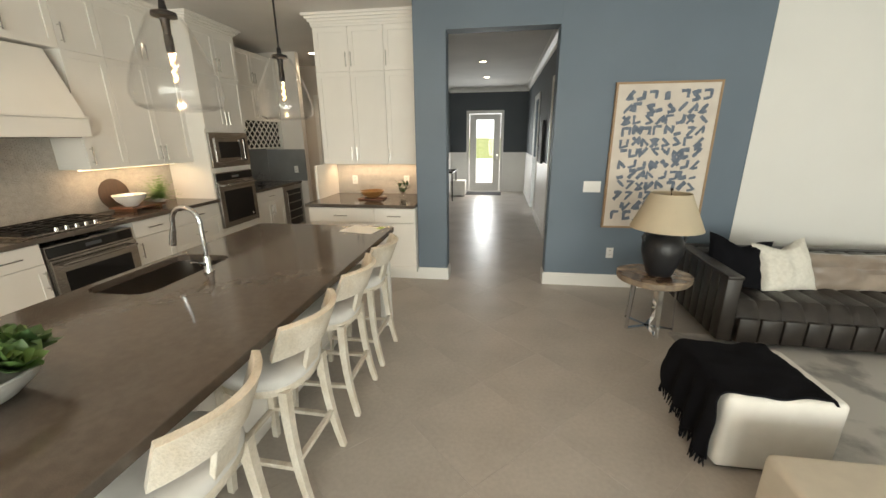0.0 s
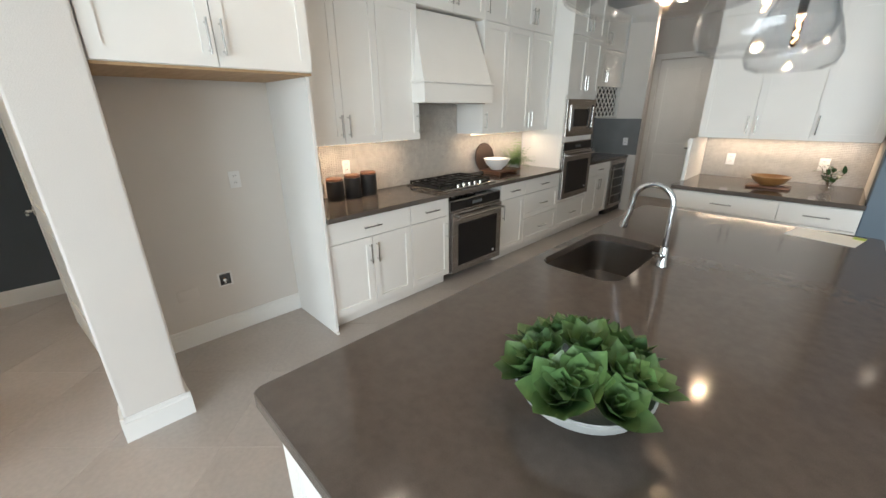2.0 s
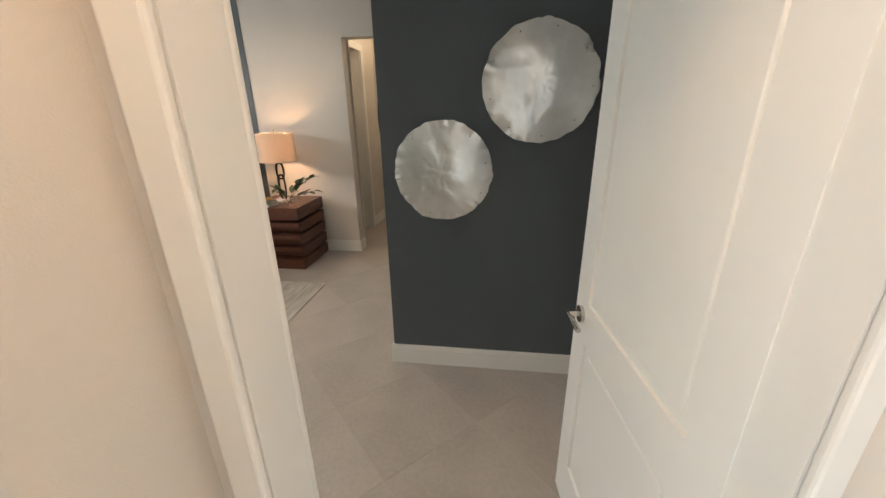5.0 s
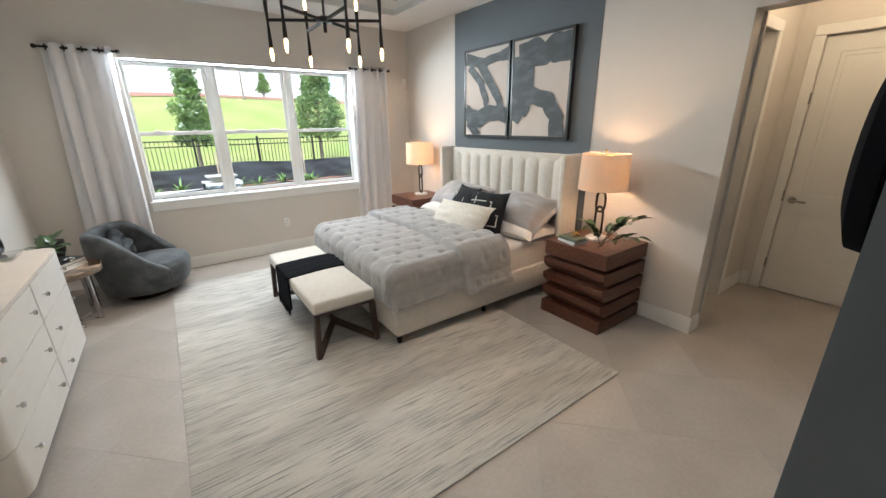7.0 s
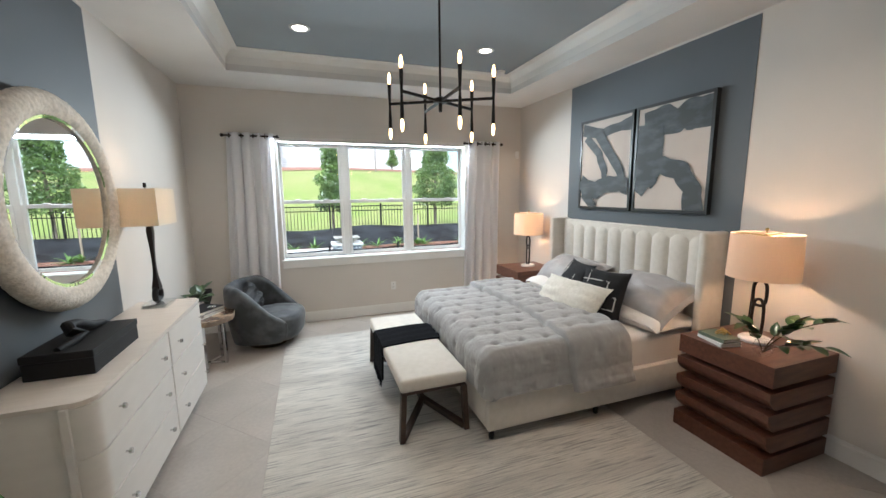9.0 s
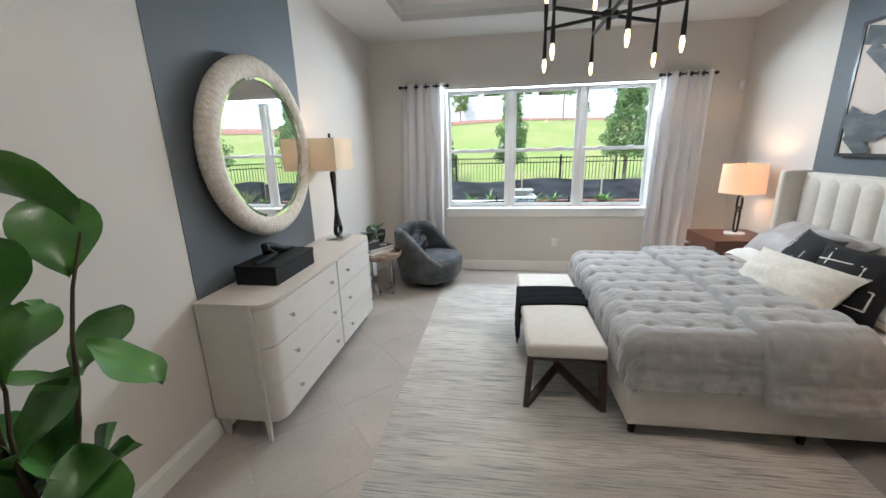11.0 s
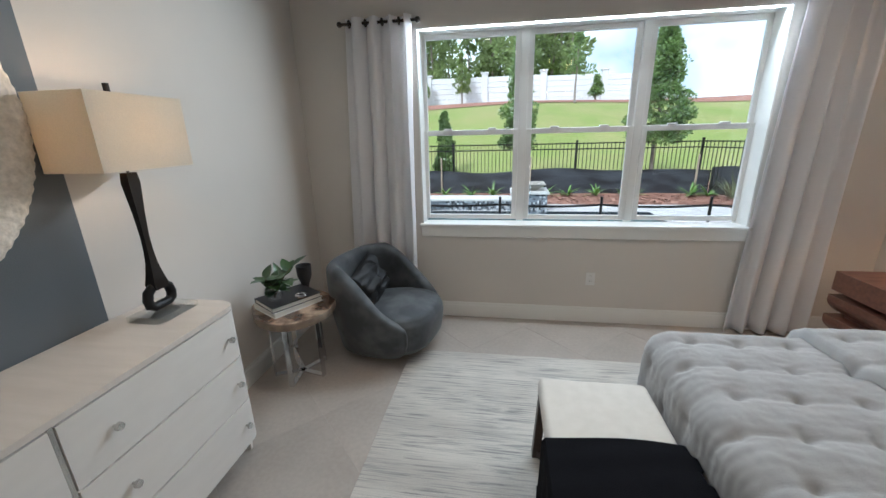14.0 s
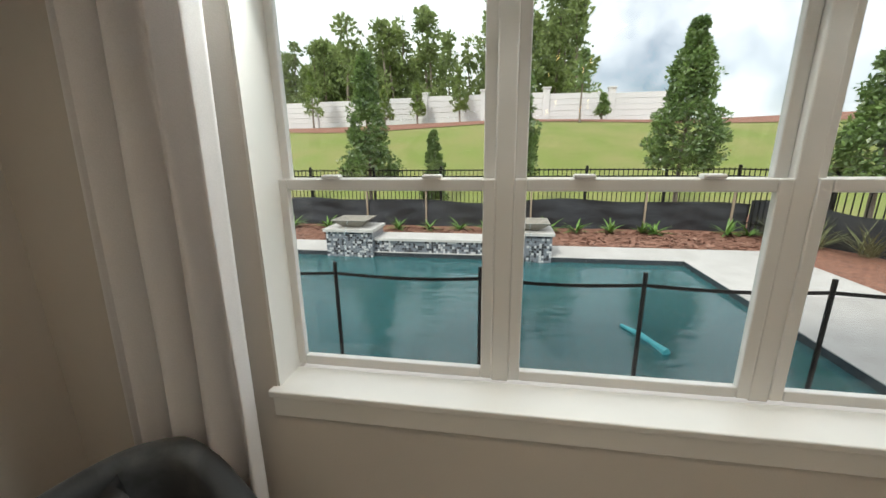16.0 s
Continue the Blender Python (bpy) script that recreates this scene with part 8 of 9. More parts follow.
# ---- garden ----
GZ = -0.12
GRASS = mat("lawn", (0.190, 0.235, 0.050), 0.95, c2=(0.260, 0.250, 0.085), scale=0.5, detail=8, mixat=(0.35, 0.7), bump=0.8, bscale=30, fine=0.22)
MULCH = mat("red_mulch", (0.33, 0.155, 0.10), 0.95, c2=(0.19, 0.09, 0.06), scale=18, detail=6, mixat=(0.4, 0.65), bump=1.0, bscale=40, fine=0.35)
DECK = mat("pale_travertine", (0.60, 0.575, 0.54), 0.8, c2=(0.52, 0.495, 0.46), scale=3, detail=6, fine=0.06, bscale=60, bump=0.3)


def hill(x, y):
    """Height of the ground: level at the house, rising to a bank behind the fence."""
    d = -15.0 - y
    if d <= 0:
        return GZ - 0.06
    t = min(d / 15.5, 1)
    h = 3.75 * (t * t * (3 - 2 * t)) * 0.85 + 0.15 * 3.75 * t
    return GZ - 0.06 + h + 0.25 * noise.noise(Vector((x * 0.08, y * 0.08, 0))) * t


PX0, PX1, PY0, PY1 = -8.05, 3.2, -11.37, -7.56
g = Geo()
ys = [-15 - i * 1.0 for i in range(22)] + [-40, -50, -80, -200, -900]
xs = [-900, -200, -90] + [-60 + i * 3 for i in range(41)] + [90, 200, 900]
rows = [[g.bm.verts.new((x, y, hill(x, y))) for x in xs] for y in ys]
for a, b in zip(rows, rows[1:]):
    for k in range(len(xs) - 1):
        g.bm.faces.new((a[k], a[k + 1], b[k + 1], b[k]))
zg = GZ - 0.06
for x0, x1, y0, y1 in ((-900, PX0, -15, PY1), (PX1, 900, -15, PY1), (PX0, PX1, -15, PY0), (-900, 900, PY1, 900)):
    v = [g.bm.verts.new((x, y, zg - (0.08 if y1 == 900 else 0))) for x, y in ((x0, y0), (x1, y0), (x1, y1), (x0, y1))]
    g.bm.faces.new(v)
single("ground", g, GRASS, "green lawn rising to a bank behind the garden", "ground", kind="structure")
structure("ground_mulch_bed", Geo().box(-14, 8, -15.0, -12.25, zg - 0.1, GZ - 0.02).box(-14, -10.0, -12.25, -8.2, zg - 0.1, GZ - 0.02), MULCH, "red bark mulch bed along the garden fence", "ground")
g = Geo()
g.sheet(40, 4, lambda u, v: (-26 + 52 * u, -27.6 - 4.3 * v + 0.5 * math.sin(u * 14), hill(-26 + 52 * u, -27.6 - 4.3 * v + 0.5 * math.sin(u * 14)) + 0.03))
structure("ground_mulch_bank", g, MULCH, "red mulch strip below the white boundary wall", "ground")
single("ground_straw", Geo().sheet(24, 3, lambda u, v: (-14 + 22 * u, -15.0 - 1.3 * v, hill(-14 + 22 * u, -15.0 - 1.3 * v) + 0.025)), MULCH, "strip of bark outside the black fence", "ground", kind="structure")
structure("pavement_front", Geo().box(-7, 8, 13.46, 34, zg - 0.1, -0.06), DECK, "pale concrete drive outside the front door", "pavement")
# chips of bark on the bed
rng = random.Random(77)
vs, fs = [], []
for i in range(5200):
    x, y = rng.uniform(-10.8, 1.0), rng.uniform(-14.0, -12.3)
    a, L, w = rng.uniform(0, 6.28), rng.uniform(0.03, 0.07), rng.uniform(0.012, 0.025)
    c, s = math.cos(a), math.sin(a)
    z = GZ - 0.018
    t = rng.uniform(0.0, 0.03)
    k = len(vs)
    vs += [(x - c * L + s * w, y - s * L - c * w, z), (x + c * L + s * w, y + s * L - c * w, z + t), (x + c * L - s * w, y + s * L + c * w, z + t + 0.008), (x - c * L - s * w, y - s * L + c * w, z + 0.008)]
    fs.append((k, k + 1, k + 2, k + 3))
me = bpy.data.meshes.new("bark_chips")
me.from_pydata(vs, [], fs)
me.materials.append(mat("bark_chip", (0.42, 0.23, 0.16), 0.9, c2=(0.22, 0.10, 0.065), scale=6))
tagged(new("bark_chips", me), "loose red bark chips on the bed", "bark", kind="stuff")

# deck, pool and water features
structure("pavement_deck", Geo().box(-13.5, PX1 + 2, PY1, -5.86, zg - 0.1, GZ, 0.004).box(-9.95, PX0, PY0, PY1, zg - 0.1, GZ - 0.001).box(-9.95, PX1 + 2, -12.25, PY0, zg - 0.1, GZ - 0.002), DECK, "pale stone pool deck", "pavement")
pool = thing("swimming_pool", "swimming pool with dark tile waterline and blue-green water", "pool")
DTILE = mat("dark_pool_tile", (0.035, 0.042, 0.05), 0.25, c2=(0.06, 0.07, 0.08), scale=30)
part("waterline_tile", Geo().box(PX0 - 0.02, PX1, PY0 - 0.03, PY0, -0.6, GZ - 0.012).box(PX0 - 0.03, PX0, PY0, PY1, -0.6, GZ - 0.012).box(PX0, PX1, PY1, PY1 + 0.03, -0.6, GZ - 0.012).box(PX1, PX1 + 0.03, PY0, PY1, -0.6, GZ - 0.012), DTILE, pool, "dark tile band", smooth=False)
part("basin", Geo().box(PX0, PX1, PY0, PY1, -1.5, -1.4).box(PX0, PX0 + 1.1, PY0, PY1, -1.4, -0.55).box(PX0, PX1, PY0, PY0 + 0.8, -1.4, -0.5), mat("pool_plaster", (0.30, 0.46, 0.48), 0.6, c2=(0.24, 0.40, 0.43), scale=2), pool, smooth=False)
WATER = bpy.data.materials.new("pool_water")
WATER.use_nodes = True
n_, l_ = WATER.node_tree.nodes, WATER.node_tree.links
n_.remove(n_["Principled BSDF"])
dif, tra, glo = n_.new("ShaderNodeBsdfDiffuse"), n_.new("ShaderNodeBsdfTransparent"), n_.new("ShaderNodeBsdfGlossy")
m1, m2, lw_ = n_.new("ShaderNodeMixShader"), n_.new("ShaderNodeMixShader"), n_.new("ShaderNodeLayerWeight")
dif.inputs["Color"].default_value = (0.075, 0.235, 0.250, 1)
tra.inputs["Color"].default_value = (0.35, 0.70, 0.70, 1)
glo.inputs["Roughness"].default_value = 0.03
m1.inputs["Fac"].default_value = 0.45
lw_.inputs["Blend"].default_value = 0.36
tcw, nzw, bpw = n_.new("ShaderNodeTexCoord"), n_.new("ShaderNodeTexNoise"), n_.new("ShaderNodeBump")
mpw = n_.new("ShaderNodeMapping")
mpw.inputs["Scale"].default_value = (1.2, 3.0, 1)
nzw.inputs["Scale"].default_value, nzw.inputs["Detail"].default_value = 2.2, 4
bpw.inputs["Strength"].default_value, bpw.inputs["Distance"].default_value = 0.35, 0.03
l_.new(tcw.outputs["Object"], mpw.inputs["Vector"])
l_.new(mpw.outputs["Vector"], nzw.inputs["Vector"])
l_.new(nzw.outputs["Fac"], bpw.inputs["Height"])
l_.new(bpw.outputs["Normal"], glo.inputs["Normal"])
l_.new(dif.outputs[0], m1.inputs[1])
l_.new(tra.outputs[0], m1.inputs[2])
l_.new(lw_.outputs["Fresnel"], m2.inputs["Fac"])
l_.new(m1.outputs[0], m2.inputs[1])
l_.new(glo.outputs[0], m2.inputs[2])
l_.new(m2.outputs[0], n_["Material Output"].inputs["Surface"])
part("water", Geo().box(PX0 + 0.001, PX1 - 0.001, PY0 + 0.001, PY1 - 0.001, -0.24, -0.215), WATER, pool, "rippled blue-green water", smooth=False)
single("pool_cleaner", Geo().tube([(-6.30, -8.75, -0.20), (-6.42, -8.55, -0.198), (-6.50, -8.35, -0.20), (-6.56, -8.15, -0.2)], 0.03, 8, radii=[0.02, 0.035, 0.03, 0.045]), mat("turquoise_plastic", (0.10, 0.55, 0.60), 0.4), "turquoise pool cleaner floating in the water", "pool cleaner")
MOS = mat("grey_mosaic", (0.30, 0.31, 0.33), 0.3, c2=(0.20, 0.21, 0.23), scale=30)
TES = [mat("white_tessera", (0.66, 0.66, 0.66), 0.3), mat("black_tessera", (0.03, 0.03, 0.035), 0.3), mat("grey_tessera", (0.22, 0.24, 0.27), 0.3)]
CONC = mat("weathered_concrete", (0.36, 0.33, 0.28), 0.85, c2=(0.25, 0.23, 0.19), scale=6, bump=0.5, bscale=60)


def tesserae(parent, x0, x1, y, z0, z1, seed):
    """Small square stones on a face towards +y, in three colours."""
    rg = random.Random(seed)
    sets = [([], []), ([], []), ([], [])]
    p = 0.045
    nx, nz = int((x1 - x0) / p), max(1, int((z1 - z0) / p))
    for i in range(nx):
        for j in range(nz):
            v, f = sets[rg.choice((0, 0, 1, 1, 2, 2, 2))]
            a, b, c, d = x0 + i * p + 0.003, x0 + (i + 1) * p - 0.003, z0 + j * (z1 - z0) / nz + 0.003, z0 + (j + 1) * (z1 - z0) / nz - 0.003
            k = len(v)
            v += [(a, y, c), (b, y, c), (b, y, d), (a, y, d), (a + .004, y + .006, c + .004), (b - .004, y + .006, c + .004), (b - .004, y + .006, d - .004), (a + .004, y + .006, d - .004)]
            f += [(k + 4, k + 5, k + 6, k + 7), (k, k + 1, k + 5, k + 4), (k + 1, k + 2, k + 6, k + 5), (k + 2, k + 3, k + 7, k + 6), (k + 3, k, k + 4, k + 7)]
    for (v, f), mt, nm in zip(sets, TES, ("white", "black", "grey")):
        me_ = bpy.data.meshes.new("mosaic_stones")
        me_.from_pydata(v, [], f)
        me_.materials.append(mt)
        o = new("mosaic_stones", me_)
        o.parent = parent
        tagged(o, nm + " mosaic stones", kind="stuff")


WFALL = clear("falling_water", (0.96, 0.98, 0.98), 0.05, 1.33, 2.5)
for x0, x1, sd in ((-2.42, -1.47, 1), (-5.80, -5.0, 2)):
    sp = thing("spill_pillar", "mosaic pillar with white cap and a stone water scupper", "fountain", group="pool spillways")
    part("pillar", Geo().box(x0, x1, -12.0, -11.30, -0.4, 0.28), MOS, sp, smooth=False)
    tesserae(sp, x0, x1, -11.299, -0.22, 0.28, sd)
    part("cap", Geo().box(x0 - 0.04, x1 + 0.04, -12.04, -11.25, 0.28, 0.34, 0.006), DECK, sp, "white stone cap", smooth=False)
    xm = (x0 + x1) / 2
    g = Geo()
    lo, hi = [(-0.16, -0.16), (0.16, -0.16), (0.16, 0.16), (-0.16, 0.16)], [(-0.36, -0.32), (0.36, -0.32), (0.36, 0.36), (-0.36, 0.36)]
    v = [g.bm.verts.new((xm + a, -11.66 + b, 0.34)) for a, b in lo] + [g.bm.verts.new((xm + a, -11.66 + b, 0.50)) for a, b in hi] + [g.bm.verts.new((xm + a * 0.85, -11.66 + b * 0.85, 0.50)) for a, b in hi] + [g.bm.verts.new((xm + a * 0.8, -11.66 + b * 0.8, 0.40)) for a, b in lo]
    for f in ((3, 2, 1, 0), (0, 1, 5, 4), (1, 2, 6, 5), (2, 3, 7, 6), (3, 0, 4, 7), (4, 5, 9, 8), (5, 6, 10, 9), (6, 7, 11, 10), (7, 4, 8, 11), (8, 9, 13, 12), (9, 10, 14, 13), (10, 11, 15, 14), (11, 8, 12, 15), (12, 13, 14, 15)):
        g.bm.faces.new([v[i] for i in f])
    part("scupper_bowl", g, CONC, sp, "weathered stone scupper bowl", smooth=False)
    part("water_stream", Geo().tube([(xm, -11.30, 0.49), (xm, -11.20, 0.42), (xm, -11.12, 0.22), (xm, -11.07, -0.05), (xm, -11.05, -0.21)], 0.02, 8), WFALL, sp, "thin falling water")
sw = thing("spill_wall", "low raised mosaic wall with white coping behind the pool", "wall")
part("wall", Geo().box(-5.0, -2.42, -11.95, -11.42, -0.4, 0.10), MOS, sw, smooth=False)
tesserae(sw, -5.0, -2.42, -11.419, -0.22, 0.10, 5)
part("coping", Geo().box(-5.0, -2.42, -12.0, -11.38, 0.10, 0.15, 0.005), DECK, sw, smooth=False)

# child safety fence beside the pool
MESHF = bpy.data.materials.new("fence_mesh")
MESHF.use_nodes = True
nn, ll = MESHF.node_tree.nodes, MESHF.node_tree.links
nn.remove(nn["Principled BSDF"])
tt, dd, mm = nn.new("ShaderNodeBsdfTransparent"), nn.new("ShaderNodeBsdfDiffuse"), nn.new("ShaderNodeMixShader")
dd.inputs["Color"].default_value = (0.02, 0.03, 0.03, 1)
mm.inputs["Fac"].default_value = 0.10
ll.new(tt.outputs[0], mm.inputs[1])
ll.new(dd.outputs[0], mm.inputs[2])
ll.new(mm.outputs[0], nn["Material Output"].inputs["Surface"])
sf = thing("pool_fence", "black mesh pool safety fence with slim posts", "fence")
px = [-9.93 + 1.297 * i for i in range(9)]
for i, x in enumerate(px):
    part("post", Geo().cyl((x, -7.50, GZ), (x, -7.50, 0.83), 0.018, seg=10), BLACKMETAL, sf)
    if i:
        x0 = px[i - 1]
        part("top_band", Geo().sheet(8, 1, lambda u, v: (x0 + (x - x0) * u, -7.50, 0.71 + 0.030 * v - 0.025 * math.sin(math.pi * u)), thick=0.004), BLACKMETAL, sf)
        part("mesh_panel", Geo().box(x0, x, -7.502, -7.500, GZ + 0.02, 0.69), MESHF, sf, smooth=False)

# black picket fence at the back, turning towards the house on one side
pk = thing("picket_fence", "black aluminium picket fence around the garden", "fence")
pm = Geo().box(-0.008, 0.008, -0.008, 0.008, 0.02, 1.46)
first = part("picket", pm, BLACKMETAL, pk, smooth=False)
first.location = (6.0, -14.55, GZ)
runs = [((6.0, -14.55), (-10.4, -14.55)), ((-10.4, -14.55), (-13.2, -9.0))]
for (xa, ya), (xb, yb) in runs:
    L = math.hypot(xb - xa, yb - ya)
    n = int(L / 0.112)
    for i in range(1, n):
        o = new("picket", first.data)
        o.parent = pk
        o.location = (xa + (xb - xa) * i / n, ya + (yb - ya) * i / n, GZ)
    for i in range(int(L / 1.85) + 1):
        t = i * 1.85 / L
        x, y = xa + (xb - xa) * t, ya + (yb - ya) * t
        part("post", Geo().box(x - 0.03, x + 0.03, y - 0.03, y + 0.03, GZ, 1.40, 0.004), BLACKMETAL, pk, smooth=False)
    for z in (0.08, 1.14, 1.30):
        part("rail", Geo().bar((xa, ya, z), (xb, yb, z), 0.03, 0.03), BLACKMETAL, pk, smooth=False)
# silt fence with stakes
SILT = mat("black_silt_cloth", (0.022, 0.024, 0.028), 0.75, c2=(0.04, 0.042, 0.047), scale=4, stretch=(1, 1, 9), bump=0.7, bscale=25)
slt = thing("silt_fence", "sagging black woven silt fence on wooden stakes", "fence")
part("cloth", Geo().sheet(160, 12, lambda u, v: (6.0 - 16.6 * u, -14.25 + 0.05 * math.sin(u * 60 + v * 3) + 0.04 * noise.noise(Vector((u * 40, v * 4, 0))), GZ - 0.03 + (0.70 + 0.07 * math.sin(u * 23) * math.sin(u * 7)) * v)), SILT, slt)
part("cloth", Geo().sheet(60, 12, lambda u, v: (-10.6 - 2.2 * u, -14.25 + 5.5 * u + 0.05 * math.sin(u * 30), GZ - 0.03 + (0.75 + 0.07 * math.sin(u * 13)) * v)), SILT, slt)
STAKE = mat("wood_stake", (0.42, 0.33, 0.24), 0.8, c2=(0.32, 0.25, 0.18), scale=8)
for x in (1.0, -1.28, -2.9, -5.6, -8.3, -10.2):
    part("stake", Geo().box(x - 0.02, x + 0.02, -14.22, -14.18, GZ, 0.95), STAKE, slt, smooth=False)

# white boundary wall on the bank
WPAINT = mat("white_wall_blocks", (0.74, 0.73, 0.72), 0.8, c2=(0.68, 0.67, 0.66), scale=0.8, bump=0.4, bscale=20)
bw = thing("boundary_wall", "white panelled boundary wall on top of the grassy bank", "wall")
for i in range(-4, 12):
    x = -15.7 + 4.1 * i if i >= 0 else None
    if x is None:
        continue
    zb = hill(x, -32)
    part("post", Geo().box(x - 0.22, x + 0.22, -32.22, -31.78, zb - 0.3, zb + 2.05, 0.02).box(x - 0.28, x + 0.28, -32.28, -31.72, zb + 2.05, zb + 2.15), WPAINT, bw, smooth=False)
    if i < 11:
        p = Geo()
        for k in range(6):
            p.box(x + 0.22, x + 3.88, -32.06, -31.94 + 0.008 * (k % 2), zb - 0.3 + k * 0.36, zb - 0.3 + (k + 1) * 0.36 - 0.015, 0.01)
        part("panel", p, WPAINT, bw, smooth=False)

# trees
TRUNK = mat("tree_bark", (0.30, 0.25, 0.20), 0.9, c2=(0.18, 0.145, 0.115), scale=10, bump=1.0, bscale=20)


def foliage(name, c, c2, scale, share=0.38, gloss=0.10):
    """Leaves that let some light through: two greens in patches, lighter and darker leaf by leaf."""
    m = bpy.data.materials.new(name)
    m.use_nodes = True
    n, l = m.node_tree.nodes, m.node_tree.links
    n.remove(n["Principled BSDF"])
    tc, nz, rg_, mx = n.new("ShaderNodeTexCoord"), n.new("ShaderNodeTexNoise"), n.new("ShaderNodeMapRange"), n.new("ShaderNodeMix")
    geo, hv, r2 = n.new("ShaderNodeNewGeometry"), n.new("ShaderNodeHueSaturation"), n.new("ShaderNodeMapRange")
    di, tr, gl, m1, m2 = n.new("ShaderNodeBsdfDiffuse"), n.new("ShaderNodeBsdfTranslucent"), n.new("ShaderNodeBsdfGlossy"), n.new("ShaderNodeMixShader"), n.new("ShaderNodeMixShader")
    nz.inputs["Scale"].default_value, nz.inputs["Detail"].default_value = scale, 5
    rg_.inputs["From Min"].default_value, rg_.inputs["From Max"].default_value = 0.35, 0.65
    mx.data_type = 'RGBA'
    mx.inputs["A"].default_value, mx.inputs["B"].default_value = (*c, 1), (*c2, 1)
    r2.inputs["To Min"].default_value, r2.inputs["To Max"].default_value = 0.65, 1.45
    gl.inputs["Roughness"].default_value = 0.4
    l.new(tc.outputs["Object"], nz.inputs["Vector"])
    l.new(nz.outputs["Fac"], rg_.inputs["Value"])
    l.new(rg_.outputs["Result"], mx.inputs["Factor"])
    l.new(geo.outputs["Random Per Island"], r2.inputs["Value"])
    l.new(r2.outputs["Result"], hv.inputs["Value"])
    l.new(mx.outputs["Result"], hv.inputs["Color"])
    l.new(hv.outputs["Color"], di.inputs["Color"])
    l.new(hv.outputs["Color"], tr.inputs["Color"])
    m1.inputs["Fac"].default_value, m2.inputs["Fac"].default_value = share, gloss
    l.new(di.outputs[0], m1.inputs[1])
    l.new(tr.outputs[0], m1.inputs[2])
    l.new(m1.outputs[0], m2.inputs[1])
    l.new(gl.outputs[0], m2.inputs[2])
    l.new(m2.outputs[0], n["Material Output"].inputs["Surface"])
    return m


TL = foliage("evergreen_leaf", (0.215, 0.315, 0.085), (0.115, 0.190, 0.055), 1.8)
TL2 = foliage("young_tree_leaf", (0.24, 0.32, 0.07), (0.15, 0.22, 0.045), 2.0)
PINEL = foliage("pine_needles", (0.31, 0.375, 0.150), (0.20, 0.255, 0.100), 0.35, share=0.5, gloss=0.02)


def leaf_cloud(vs, fs, c, r, n, size, rg, squash=0.8):
    """n small leaves strewn through an uneven clump round c."""
    for _ in range(n):
        d = rand_dir(rg, -1, 1)
        q = c + Vector((d.x, d.y, d.z * squash)) * r * rg.uniform(0.55, 1.08)
        a = (d + rand_dir(rg, -0.6, 0.9) * 0.7).normalized()
        b = a.cross(rand_dir(rg, -1, 1)).normalized()
        s = size * rg.uniform(0.7, 1.3)
        k = len(vs)
        vs += [q - a * s * 0.2, q + b * s * 0.3 + a * s * 0.4, q + a * s, q - b * s * 0.3 + a * s * 0.4]
        fs.append((k, k + 1, k + 2, k + 3))


def cone_tree(label, m, h, r, seed, clumps=260, leaves=50, size=0.085, leaf=TL, start=0.12, ragged=0.22, name="tree"):
    """An evergreen with a narrow, ragged, pointed crown of leaf clumps."""
    rg = random.Random(seed)
    t = thing(name, label, "tree", m)
    part("trunk", Geo().tube([(0.02 * math.sin(k), 0.02 * math.cos(k), h * 0.93 * k / 8) for k in range(9)], 0.05, 8, radii=[0.055 * (1 - k / 9) + 0.012 for k in range(9)]), TRUNK, t)
    vs, fs = [], []
    lg = Geo()
    for i in range(clumps):
        f = start + (1 - start) * (rg.random() ** 1.15)
        R = r * 1.12 * (1 - f) ** 0.92 * (1 + ragged * math.sin(f * 21 + seed)) * rg.uniform(0.45, 1.0) + 0.04
        a = rg.uniform(0, 6.283)
        c = Vector((R * math.cos(a), R * math.sin(a), h * f))
        leaf_cloud(vs, fs, c, rg.uniform(0.10, 0.20) * (1.25 - 0.6 * f) * (r / 0.9) ** 0.5, leaves, size, rg)
        if i % 5 == 0:
            lg.tube([(0, 0, c.z - 0.15), (c.x * 0.5, c.y * 0.5, c.z - 0.06), tuple(c)], 0.008, 5)
    part("limbs", lg, TRUNK, t)
    me_ = bpy.data.meshes.new("crown")
    me_.from_pydata([tuple(v) for v in vs], [], fs)
    me_.materials.append(leaf)
    o = new("crown", me_)
    o.parent = t
    return t


cone_tree("tall narrow evergreen magnolia behind the black fence", pose(-1.15, -14.95, GZ), 4.45, 0.85, 1, start=0.29)
cone_tree("small young evergreen on the lawn past the fence", pose(-2.62, -17.0, hill(-2.6, -17)), 2.35, 0.42, 2, clumps=130)
cone_tree("tall narrow evergreen magnolia behind the black fence", pose(-5.25, -15.0, GZ), 4.5, 0.70, 3, start=0.30)
cone_tree("broad pointed evergreen magnolia behind the black fence", pose(-9.25, -14.95, GZ), 4.75, 1.22, 4, clumps=340, start=0.31)
cone_tree("leaning leafy evergreen near the garden corner", pose(-11.65, -12.6, GZ), 4.2, 1.05, 5, clumps=280, start=0.33)
cone_tree("slim evergreen behind the black fence", pose(3.2, -14.9, GZ), 4.3, 0.8, 6, start=0.3)
